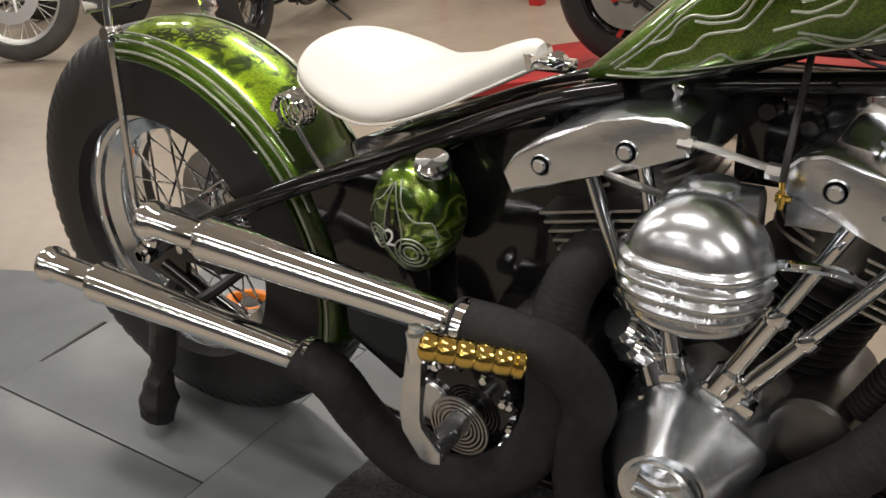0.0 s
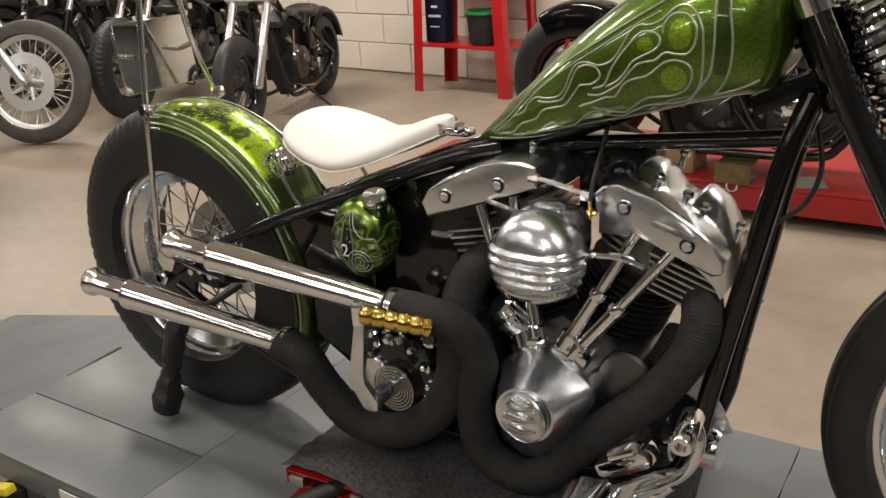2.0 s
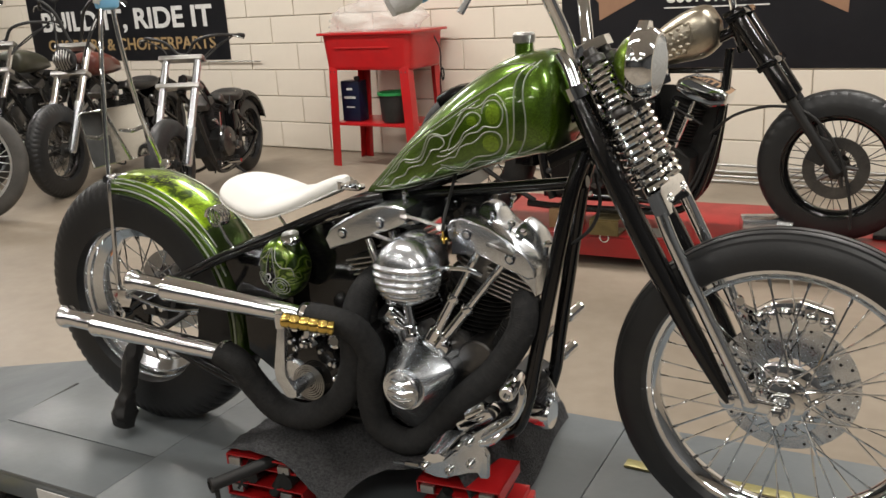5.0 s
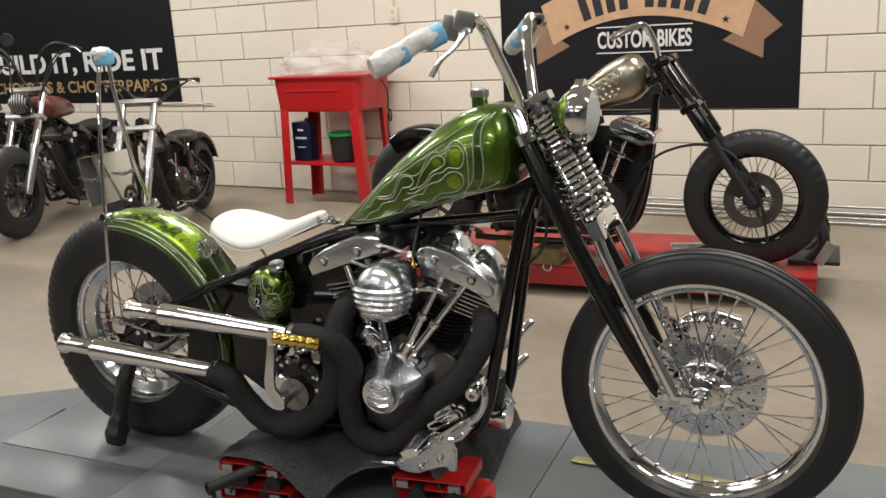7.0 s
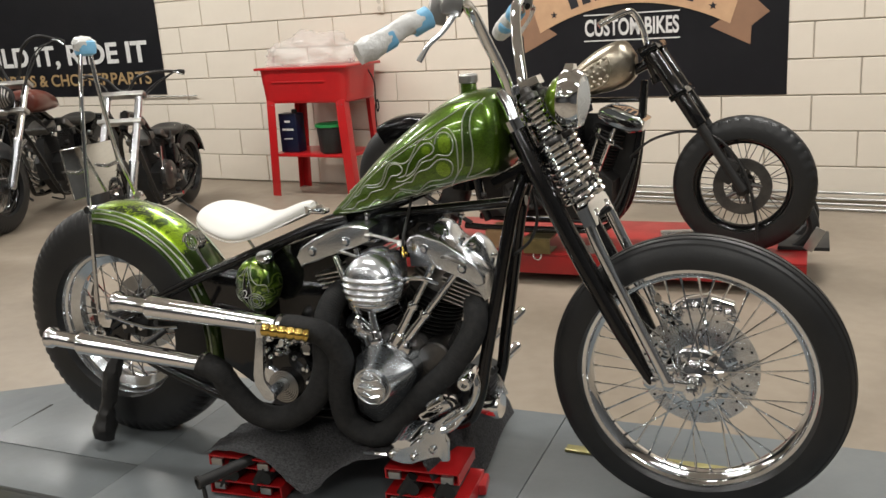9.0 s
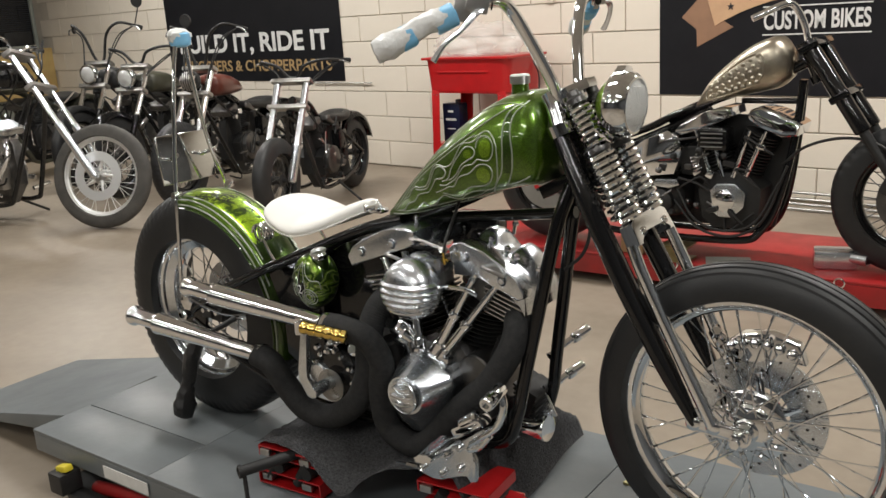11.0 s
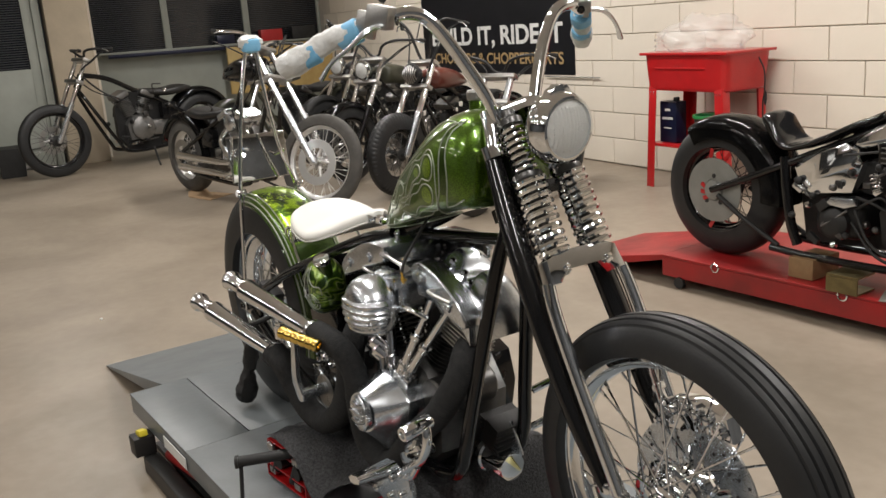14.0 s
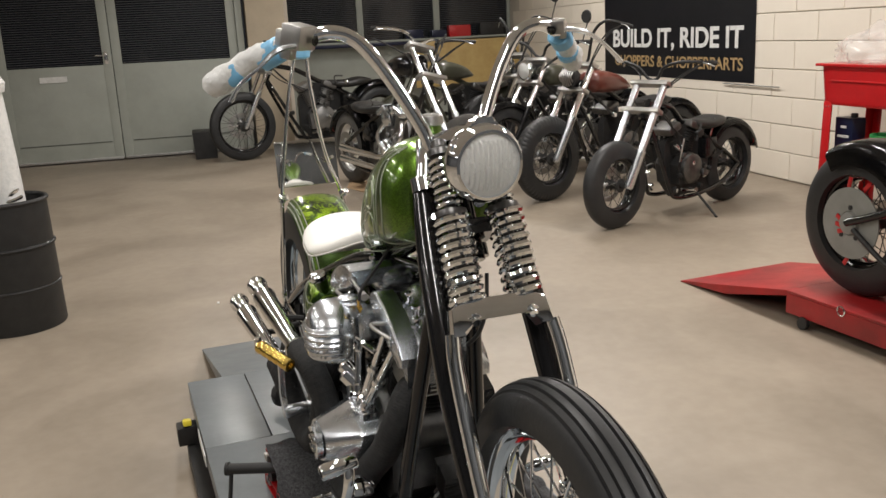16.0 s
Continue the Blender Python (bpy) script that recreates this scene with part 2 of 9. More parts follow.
def candy_material(name, lo, hi, lace=False):
    """Candy green over metal flake with a clear coat; lace adds the darker lace stencil."""
    m = bpy.data.materials.new(name)
    m.use_nodes = True
    nt = m.node_tree
    p = nt.nodes["Principled BSDF"]
    p.inputs["Metallic"].default_value, p.inputs["Roughness"].default_value = 0.75, 0.3
    p.inputs["Coat Weight"].default_value, p.inputs["Coat Roughness"].default_value = 1.0, 0.03
    tc = nt.nodes.new("ShaderNodeTexCoord")
    n = nt.nodes.new("ShaderNodeTexNoise")
    n.inputs["Scale"].default_value, n.inputs["Detail"].default_value = 7, 5
    nt.links.new(tc.outputs["Object"], n.inputs["Vector"])
    r = nt.nodes.new("ShaderNodeValToRGB")
    r.color_ramp.elements[0].position, r.color_ramp.elements[1].position = 0.35, 0.65
    r.color_ramp.elements[0].color, r.color_ramp.elements[1].color = (*lo, 1), (*hi, 1)
    nt.links.new(n.outputs["Fac"], r.inputs["Fac"])
    v = nt.nodes.new("ShaderNodeTexVoronoi")
    v.inputs["Scale"].default_value = 700
    nt.links.new(tc.outputs["Object"], v.inputs["Vector"])
    fl = nt.nodes.new("ShaderNodeMapRange")
    fl.inputs["To Min"].default_value, fl.inputs["To Max"].default_value = 0.55, 1.5
    sep = nt.nodes.new("ShaderNodeSeparateColor")
    nt.links.new(v.outputs["Color"], sep.inputs["Color"])
    nt.links.new(sep.outputs[0], fl.inputs["Value"])
    mul = nt.nodes.new("ShaderNodeVectorMath")
    mul.operation = "SCALE"
    nt.links.new(r.outputs["Color"], mul.inputs[0])
    nt.links.new(fl.outputs["Result"], mul.inputs["Scale"])
    out = mul.outputs[0]
    if lace:
        warp = nt.nodes.new("ShaderNodeTexNoise")
        warp.inputs["Scale"].default_value = 30
        nt.links.new(tc.outputs["Object"], warp.inputs["Vector"])
        addv = nt.nodes.new("ShaderNodeVectorMath")
        addv.operation = "MULTIPLY_ADD"
        addv.inputs[1].default_value = (0.045, 0.045, 0.045)
        nt.links.new(warp.outputs["Color"], addv.inputs[0])
        nt.links.new(tc.outputs["Object"], addv.inputs[2])
        w = nt.nodes.new("ShaderNodeTexVoronoi")
        w.feature = "DISTANCE_TO_EDGE"
        w.inputs["Scale"].default_value = 62
        nt.links.new(addv.outputs[0], w.inputs["Vector"])
        lr = nt.nodes.new("ShaderNodeValToRGB")
        lr.color_ramp.elements[0].position, lr.color_ramp.elements[1].position = 0.10, 0.16
        lr.color_ramp.elements[0].color, lr.color_ramp.elements[1].color = (0.07, 0.09, 0.05, 1), (1, 1, 1, 1)
        nt.links.new(w.outputs["Distance"], lr.inputs["Fac"])
        mx = nt.nodes.new("ShaderNodeVectorMath")
        mx.operation = "MULTIPLY"
        patch = nt.nodes.new("ShaderNodeTexNoise")
        patch.inputs["Scale"].default_value, patch.inputs["Detail"].default_value = 11, 2
        nt.links.new(tc.outputs["Object"], patch.inputs["Vector"])
        pr = nt.nodes.new("ShaderNodeValToRGB")
        pr.color_ramp.elements[0].position, pr.color_ramp.elements[1].position = 0.47, 0.55
        nt.links.new(patch.outputs["Fac"], pr.inputs["Fac"])
        blend = nt.nodes.new("ShaderNodeMix")
        blend.data_type = "RGBA"
        blend.inputs[6].default_value = (1, 1, 1, 1)
        nt.links.new(pr.outputs["Color"], blend.inputs[0])
        nt.links.new(lr.outputs["Color"], blend.inputs[7])
        shade = nt.nodes.new("ShaderNodeTexNoise")
        shade.inputs["Scale"].default_value, shade.inputs["Detail"].default_value, shade.inputs["Distortion"].default_value = 15, 2, 1.5
        nt.links.new(tc.outputs["Object"], shade.inputs["Vector"])
        sr = nt.nodes.new("ShaderNodeValToRGB")
        sr.color_ramp.elements[0].position, sr.color_ramp.elements[1].position = 0.38, 0.52
        sr.color_ramp.elements[0].color = (0.12, 0.16, 0.08, 1)
        nt.links.new(shade.outputs["Fac"], sr.inputs["Fac"])
        mz = nt.nodes.new("ShaderNodeVectorMath")
        mz.operation = "MULTIPLY"
        nt.links.new(blend.outputs[2], mz.inputs[0])
        nt.links.new(sr.outputs["Color"], mz.inputs[1])
        nt.links.new(out, mx.inputs[0])
        nt.links.new(mz.outputs[0], mx.inputs[1])
        out = mx.outputs[0]
    nt.links.new(out, p.inputs["Base Color"])
    return m


FLOOR = floor_material()
CANDY = candy_material("candy_green", (0.055, 0.115, 0.006), (0.092, 0.18, 0.010))
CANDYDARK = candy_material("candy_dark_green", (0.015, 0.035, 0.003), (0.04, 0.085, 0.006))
CANDYBRIGHT = candy_material("candy_bright_green", (0.15, 0.27, 0.012), (0.22, 0.36, 0.02))


def marble_material():
    """Swirled light and dark candy green under a clear coat."""
    m = candy_material("candy_marble", (0.02, 0.05, 0.004), (0.03, 0.07, 0.004))
    nt = m.node_tree
    n = [x for x in nt.nodes if x.type == "TEX_NOISE"][0]
    n.inputs["Scale"].default_value, n.inputs["Detail"].default_value, n.inputs["Distortion"].default_value = 9, 1, 2.6
    e = [x for x in nt.nodes if x.type == "VALTORGB"][0].color_ramp
    e.elements[0].position, e.elements[1].position = 0.30, 0.72
    for pos, col in ((0.40, (0.02, 0.05, 0.004)), (0.44, (0.14, 0.26, 0.012)), (0.475, (0.30, 0.40, 0.10)), (0.495, (0.05, 0.11, 0.006)), (0.54, (0.02, 0.05, 0.004)), (0.575, (0.16, 0.30, 0.014)), (0.60, (0.34, 0.42, 0.14)), (0.62, (0.04, 0.09, 0.006))):
        s = e.elements.new(pos)
        s.color = (*col, 1)
    return m


MARBLE = marble_material()
LACE = candy_material("candy_lace", (0.27, 0.47, 0.012), (0.38, 0.58, 0.022), True)


# ---------------------------------------------------------------- mesh helpers
V = Vector
I4 = Matrix.Identity(4)


def aim(p, d):
    """A matrix at p whose z axis points along d."""
    return Matrix.Translation(p) @ V(d).to_track_quat("Z", "Y").to_matrix().to_4x4()


def ring_faces(bm, rings, closed_ring=True, closed_path=False):
    n = len(rings[0])
    last = len(rings) if closed_path else len(rings) - 1
    for i in range(last):
        a, b = rings[i], rings[(i + 1) % len(rings)]
        for j in range(n if closed_ring else n - 1):
            k = (j + 1) % n
            try:
                bm.faces.new((a[j], a[k], b[k], b[j]))
            except ValueError:
                pass


def lathe(bm, prof, m=I4, seg=32, cap=True):
    """Profile of (radius, height) turned round the z axis of m."""
    rings = []
    for r, h in prof:
        rings.append([bm.verts.new(m @ V((r * math.cos(2 * math.pi * j / seg), r * math.sin(2 * math.pi * j / seg), h))) for j in range(seg)])
    ring_faces(bm, rings)
    if cap:
        bm.faces.new(rings[0][::-1])
        bm.faces.new(rings[-1])
    return bm


def torus_prof(bm, prof, m=I4, seg=64):
    """Closed profile of (radius, height) turned round the z axis of m."""
    rings = []
    for j in range(seg):
        a = 2 * math.pi * j / seg
        rings.append([bm.verts.new(m @ V((r * math.cos(a), r * math.sin(a), h))) for r, h in prof])
    ring_faces(bm, rings, True, True)
    return bm


def rod(bm, a, b, r, r2=None, seg=12, cap=True):
    a, b = V(a), V(b)
    return lathe(bm, [(r, 0), (r if r2 is None else r2, (b - a).length)], aim(a, b - a), seg, cap)


def glide(pts, n=6, closed=False):
    """Points on a smooth curve through pts."""
    pts = [V(p) for p in pts]
    out = []
    k = len(pts)
    for i in range(k if closed else k - 1):
        p0 = pts[(i - 1) % k] if closed or i > 0 else pts[0] * 2 - pts[1]
        p1, p2 = pts[i], pts[(i + 1) % k]
        p3 = pts[(i + 2) % k] if closed or i + 2 < k else pts[-1] * 2 - pts[-2]
        for j in range(n):
            t = j / n
            out.append(0.5 * (2 * p1 + (p2 - p0) * t + (2 * p0 - 5 * p1 + 4 * p2 - p3) * t * t + (3 * p1 - p0 - 3 * p2 + p3) * t ** 3))
    if not closed:
        out.append(pts[-1])
    return out


def tube(bm, pts, r, seg=10, smooth=6, closed=False, radii=None, flat=1.0, cap=True):
    """A round bar along a smooth curve through pts."""
    path = glide(pts, smooth, closed) if smooth else [V(p) for p in pts]
    n = len(path)
    rings = []
    up = V((0.01, 0.02, 1))
    side = None
    for i, p in enumerate(path):
        if closed:
            d = path[(i + 1) % n] - path[i - 1]
        else:
            d = path[min(i + 1, n - 1)] - path[max(i - 1, 0)]
        d = d.normalized()
        if side is None:
            side = d.cross(up if abs(d.z) < 0.95 else V((1, 0, 0))).normalized()
        else:
            side = (side - d * side.dot(d)).normalized()
        over = side.cross(d)
        rr = r if radii is None else float(np.interp(i / (n - 1), np.linspace(0, 1, len(radii)), radii))
        rings.append([bm.verts.new(p + side * rr * math.cos(2 * math.pi * j / seg) + over * rr * flat * math.sin(2 * math.pi * j / seg)) for j in range(seg)])
    ring_faces(bm, rings, True, closed)
    if cap and not closed:
        bm.faces.new(rings[0][::-1])
        bm.faces.new(rings[-1])
    return bm


def box(bm, size, m=I4, bevel=0.0, seg=2):
    geo = bmesh.ops.create_cube(bm, size=1.0, matrix=m @ Matrix.Diagonal((*size, 1)))
    if bevel:
        edges = list({e for v in geo["verts"] for e in v.link_edges})
        bmesh.ops.bevel(bm, geom=edges, offset=bevel, segments=seg, affect="EDGES", profile=0.6)
    return bm


def prism(bm, outline, depth, m=I4, bevel=0.0, seg=2, taper=1.0):
    """Outline in local x and y, pulled up by depth along z."""
    n = len(outline)
    cx, cy = sum(p[0] for p in outline) / n, sum(p[1] for p in outline) / n
    lo = [bm.verts.new(m @ V((x, y, 0))) for x, y in outline]
    hi = [bm.verts.new(m @ V((cx + (x - cx) * taper, cy + (y - cy) * taper, depth))) for x, y in outline]
    faces = [bm.faces.new(lo[::-1]), bm.faces.new(hi)]
    for i in range(n):
        k = (i + 1) % n
        faces.append(bm.faces.new((lo[i], lo[k], hi[k], hi[i])))
    if bevel:
        edges = [e for e in faces[1].edges]
        bmesh.ops.bevel(bm, geom=edges, offset=bevel, segments=seg, affect="EDGES", profile=0.6)
    return bm


XZ = Matrix(((1, 0, 0, 0), (0, 0, -1, 0), (0, 1, 0, 0), (0, 0, 0, 1)))   # local x, y -> x, z; local z -> -y


def side(y=0.0):
    """Outlines drawn in x and z, pulled towards -y from the given y."""
    return Matrix.Translation((0, y, 0)) @ XZ


def part(name, bm, material, parent=None, label="", sharp=35):
    bmesh.ops.recalc_face_normals(bm, faces=bm.faces)
    me = bpy.data.meshes.new(name)
    bm.to_mesh(me)
    bm.free()
    me.polygons.foreach_set("use_smooth", [True] * len(me.polygons))
    me.set_sharp_from_angle(angle=radians(sharp))
    me.materials.append(material)
    ob = new(name, me)
    if parent is not None:
        ob.parent = parent
    if label:
        ob["label"] = label
    return ob


def thing(name, m, label, category, group="", kind=""):
    ob = new(name)
    ob.empty_display_size = 0.1
    ob.matrix_world = m
    return tagged(ob, label, category, group, kind)


def solid(name, bm, material, m, label, category, group="", kind="", sharp=35):
    ob = part(name, bm, material, None, "", sharp)
    ob.matrix_world = m
    return tagged(ob, label, category, group, kind)


def B():
    return bmesh.new()


# ---------------------------------------------------------------- the room
ground = B()
box(ground, (22, 20, 0.2), Matrix.Translation((0, -5.5, -0.1)))
solid("floor", ground, FLOOR, ROOM, "worn beige concrete workshop floor with stains", "floor", kind="structure")
WX0, WX1 = -7.0, 9.5
bm = B()
box(bm, (WX1 - WX0 + 0.4, 0.25, CEIL), Matrix.Translation(((WX0 + WX1) / 2, 0.135, CEIL / 2)))
wall_north = solid("wall_north", bm, MORTAR, ROOM, "cream painted concrete block wall", "wall", kind="structure")
bm = B()
box(bm, (17.4, 15.0, 0.2), Matrix.Translation((1.2, -7.0, CEIL + 0.1)))
solid("ceiling", bm, CEILMAT, ROOM, "plain off-white workshop ceiling", "ceiling", kind="structure")
# Unseen walls, added and kept dark so that the chrome reflects dark bands.
bm = B()
box(bm, (0.25, 14.5, CEIL), Matrix.Translation((WX1 + 0.13, -7.0, CEIL / 2)))
solid("wall_east", bm, DARKWALL, ROOM, "unseen dark grey wall added to darken reflections", "wall", kind="structure")
bm = B()
box(bm, (17.4, 0.25, CEIL), Matrix.Translation((1.2, -14.2, CEIL / 2)))
solid("wall_south", bm, DARKWALL, ROOM, "unseen dark grey wall added to darken reflections", "wall", kind="structure")

# ---------------------------------------------------------------- wheels
YAX = Matrix.Rotation(radians(90), 4, "X")    # local z -> -y


def tyre_mesh(bm, m, R, w, rim, ribs=0, blocks=0, seg=96, crown=0.75, square=0.8):
    """A tyre of outer radius R and width w on a rim of that radius, round the z axis of m; ribs run round it, blocks are cut across it."""
    h = R - rim
    n = 112 if ribs else 34
    base = []
    for i in range(n + 1):
        a = math.pi * i / n
        c, s = math.cos(a), math.sin(a)
        y = w / 2 * (abs(c) ** square) * (1 if c > 0 else -1)
        r = rim + h * (s ** crown if s > 0 else 0)
        if ribs and abs(c) < 0.86 and (i + 5) % 11 in (0, 1, 2):
            r -= 0.0065
        base.append((r, y, c))
    inner = [(rim - 0.006, -w * 0.30), (rim - 0.006, w * 0.30)]
    count = blocks * 4 if blocks else seg
    rings = []
    for j in range(count):
        a = 2 * math.pi * j / count
        ca, sa = math.cos(a), math.sin(a)
        ring = []
        for r, y, c in base:
            if blocks:
                q = (j + (2 if c > 0 else 0)) % 4
                if 0.30 < abs(c) < 0.86 and q == 0:
                    r -= 0.0065
                elif abs(c) <= 0.30 and (j + (2 if abs(c) < 0.1 else 0)) % 4 == 1:
                    r -= 0.0045
            ring.append(bm.verts.new(m @ V((r * ca, r * sa, y))))
        ring += [bm.verts.new(m @ V((r * ca, r * sa, y))) for r, y in inner]
        rings.append(ring)
    ring_faces(bm, rings, True, True)
    return bm


def rim_mesh(bm, m, rim, w, seg=72, well=0.032):
    """A drop-centre rim: rolled lips, bead seats, and a well of the given depth."""
    half = [(rim + 0.004, 0.50), (rim + 0.010, 0.52), (rim + 0.011, 0.55), (rim + 0.006, 0.575), (rim - 0.002, 0.56), (rim - 0.005, 0.50), (rim - 0.007, 0.43), (rim - 0.015, 0.40), (rim - 0.018, 0.33),
            (rim - well * 0.72, 0.25), (rim - well * 0.94, 0.20), (rim - well, 0.13)]
    prof = [(r, h * w) for r, h in half] + [(r, -h * w) for r, h in half[::-1]] + [(rim - 0.014, 0)]
    return torus_prof(bm, prof, m, seg)


def spoke_set(hub_r, hub_w, rim_r, count):
    """Ends of each spoke in the wheel's own frame."""
    out = []
    for i in range(count):
        a = 2 * math.pi * i / count
        sgn = 1 if i % 2 else -1
        lean = radians(42) * (1 if (i // 2) % 2 else -1)
        b = a - lean
        out.append((V((hub_r * math.cos(b), hub_r * math.sin(b), sgn * hub_w / 2)), V((rim_r * math.cos(a), rim_r * math.sin(a), sgn * 0.006))))
    return out


def wheel(parent, name, at, R, w, rim, rim_w, count=40, ribs=0, blocks=0, turn=0.0, hub_r=0.045, hub_w=0.09, rubber=None, rimmat=None, hubmat=None,
          single=False, spokemat=None, disc=0.0, disc_y=0.06, seg=96, crown=0.75, discmat=None, square=0.8, well=0.032):
    m = Matrix.Translation(at) @ Matrix.Rotation(radians(turn), 4, "Z") @ YAX
    bm = B()
    lathe(bm, [(0.012, -hub_w * 0.8), (0.02, -hub_w * 0.78), (0.022, -hub_w * 0.55), (hub_r, -hub_w * 0.52), (hub_r + 0.006, -hub_w * 0.5), (hub_r, -hub_w * 0.44), (hub_r * 0.7, -hub_w * 0.3),
               (hub_r * 0.62, 0), (hub_r * 0.7, hub_w * 0.3), (hub_r, hub_w * 0.44), (hub_r + 0.006, hub_w * 0.5), (hub_r, hub_w * 0.52), (0.022, hub_w * 0.55), (0.02, hub_w * 0.78), (0.012, hub_w * 0.8)], m, 28)
    hub = part(name, bm, hubmat or CHROME, parent)
    part("tyre", tyre_mesh(B(), m, R, w, rim, ribs, blocks, seg, crown, square), rubber or RUBBER, hub, "black rubber tyre")
    part("rim", rim_mesh(B(), m, rim, rim_w, well=well), rimmat or CHROME, hub)
    ends = spoke_set(hub_r, hub_w, rim - well + 0.008, count)
    if single:
        shapes = []
        for k in range(4):
            bm = B()
            a, b = ends[k]
            rod(bm, a, b, 0.0022, seg=6)
            d = (b - a).normalized()
            rod(bm, b - d * 0.022, b, 0.0034, seg=6)
            ob = part("spoke", bm, spokemat or CHROME, hub)
            shapes.append(ob.data)
            ob.matrix_local = m
        for k in range(4, count):
            ob = new("spoke", shapes[k % 4])
            ob.parent = hub
            ob.matrix_local = m @ Matrix.Rotation(2 * math.pi * (k - k % 4) / count, 4, "Z")
    else:
        bm = B()
        for a, b in ends:
            rod(bm, m @ a, m @ b, 0.0024, seg=5, cap=False)
        part("spokes", bm, spokemat or CHROME, hub)
    if disc:
        bm = B()
        torus_prof(bm, [(disc, disc_y), (disc, disc_y + 0.005), (disc * 0.62, disc_y + 0.005), (disc * 0.62, disc_y)], m, 64)
        for k in range(5):
            a = 2 * math.pi * k / 5
            p = m @ V((disc * 0.66 * math.cos(a), disc * 0.66 * math.sin(a), disc_y + 0.002))
            q = m @ V((hub_r * 0.8 * math.cos(a + 0.25), hub_r * 0.8 * math.sin(a + 0.25), disc_y * 0.9))
            rod(bm, p, q, 0.009, 0.014, 8)
        for k in range(30):
            a, rr = 2 * math.pi * k / 30, disc * (0.72 + 0.08 * (k % 3))
            lathe(bm, [(0.0038, disc_y - 0.0006), (0.0038, disc_y + 0.0056)], m @ Matrix.Translation((rr * math.cos(a), rr * math.sin(a), 0)), 8)
        part("brake_disc", bm, discmat or SATIN, hub, "drilled steel brake disc")
    return hub


# ---------------------------------------------------------------- the green chopper on the grey lift
bike = thing("green_chopper", Matrix.Translation((0, 0, LIFT)), "candy green custom chopper with white seat and chrome springer fork", "motorcycle")
RA, FA = V((-0.143, 0, 0.376)), V((1.619, 0, 0.357))

rear = wheel(bike, "rear_wheel", RA, 0.378, 0.170, 0.237, 0.118, 40, blocks=72, crown=0.62, square=0.66, well=0.046, single=True, hub_r=0.045, hub_w=0.11, disc=0.125, disc_y=-0.075, rimmat=ALLOY)
front = wheel(bike, "front_wheel", FA, 0.360, 0.106, 0.287, 0.066, 40, ribs=7, single=True, hub_r=0.04, hub_w=0.10, disc=0.0, seg=128)
bm = B()
FDM = Matrix.Translation(FA) @ YAX
torus_prof(bm, [(0.146, -0.048), (0.146, -0.043), (0.066, -0.043), (0.066, -0.048)], FDM, 72)
disc = part("brake_disc", bm, POLISHED, front, "drilled polished brake disc")
for k in range(45):
    bm = B()
    a, rr = 2 * math.pi * k / 45, 0.136 - 0.016 * (k % 3)
    lathe(bm, [(0.0034, -0.0425), (0.0034, -0.0422)], FDM @ Matrix.Translation((rr * math.cos(a), rr * math.sin(a), 0)), 8)
    part("disc_hole", bm, MATTBLACK, disc)
bm = B()
lathe(bm, [(0.052, -0.050), (0.055, -0.040), (0.045, -0.030), (0.030, -0.02)], FDM, 32)
for k in range(5):
    a = 2 * math.pi * k / 5 + 0.2
    rod(bm, FDM @ V((0.04 * math.cos(a), 0.04 * math.sin(a), -0.043)), FDM @ V((0.096 * math.cos(a + 0.15), 0.096 * math.sin(a + 0.15), -0.044)), 0.012, 0.008, 10)
part("disc_carrier", bm, CHROME, front, "star-shaped chrome disc carrier")
for k in range(5):
    bm = B()
    a = 2 * math.pi * k / 5 + 0.5
    lathe(bm, [(0.007, 0.036), (0.007, 0.046), (0.004, 0.049)], FDM @ Matrix.Translation((0.036 * math.cos(a), 0.036 * math.sin(a), 0)), 6)
    part("hub_bolt", bm, CHROME, front)
bm = B()
lathe(bm, [(0.050, 0.016), (0.080, 0.020), (0.083, 0.023), (0.083, 0.029), (0.079, 0.032), (0.056, 0.034), (0.054, 0.038), (0.050, 0.041), (0.032, 0.043), (0.028, 0.056), (0.022, 0.060)], FDM, 48)
flange = part("hub_flange", bm, CHROME, front, "round chrome hub plate")
for k in range(10):
    bm = B()
    a = 2 * math.pi * k / 10 + 0.12
    lathe(bm, [(0.0055, 0.030), (0.0055, 0.036), (0.003, 0.038)], FDM @ Matrix.Translation((0.068 * math.cos(a), 0.068 * math.sin(a), 0)), 8)
    part("plate_bolt", bm, CHROME, flange)
bm = B()
rod(bm, FA + V((0, -0.125, 0)), FA + V((0, 0.125, 0)), 0.0095)
for s in (-1, 1):
    lathe(bm, [(0.017, 0), (0.017, 0.02), (0.011, 0.022), (0.011, 0.034)], aim(FA + V((0, s * 0.092, 0)), (0, s, 0)), 6)
    lathe(bm, [(0.024, 0), (0.024, 0.012)], aim(FA + V((0, s * 0.075, 0)), (0, s, 0)), 20)
part("front_axle", bm, CHROME, bike)


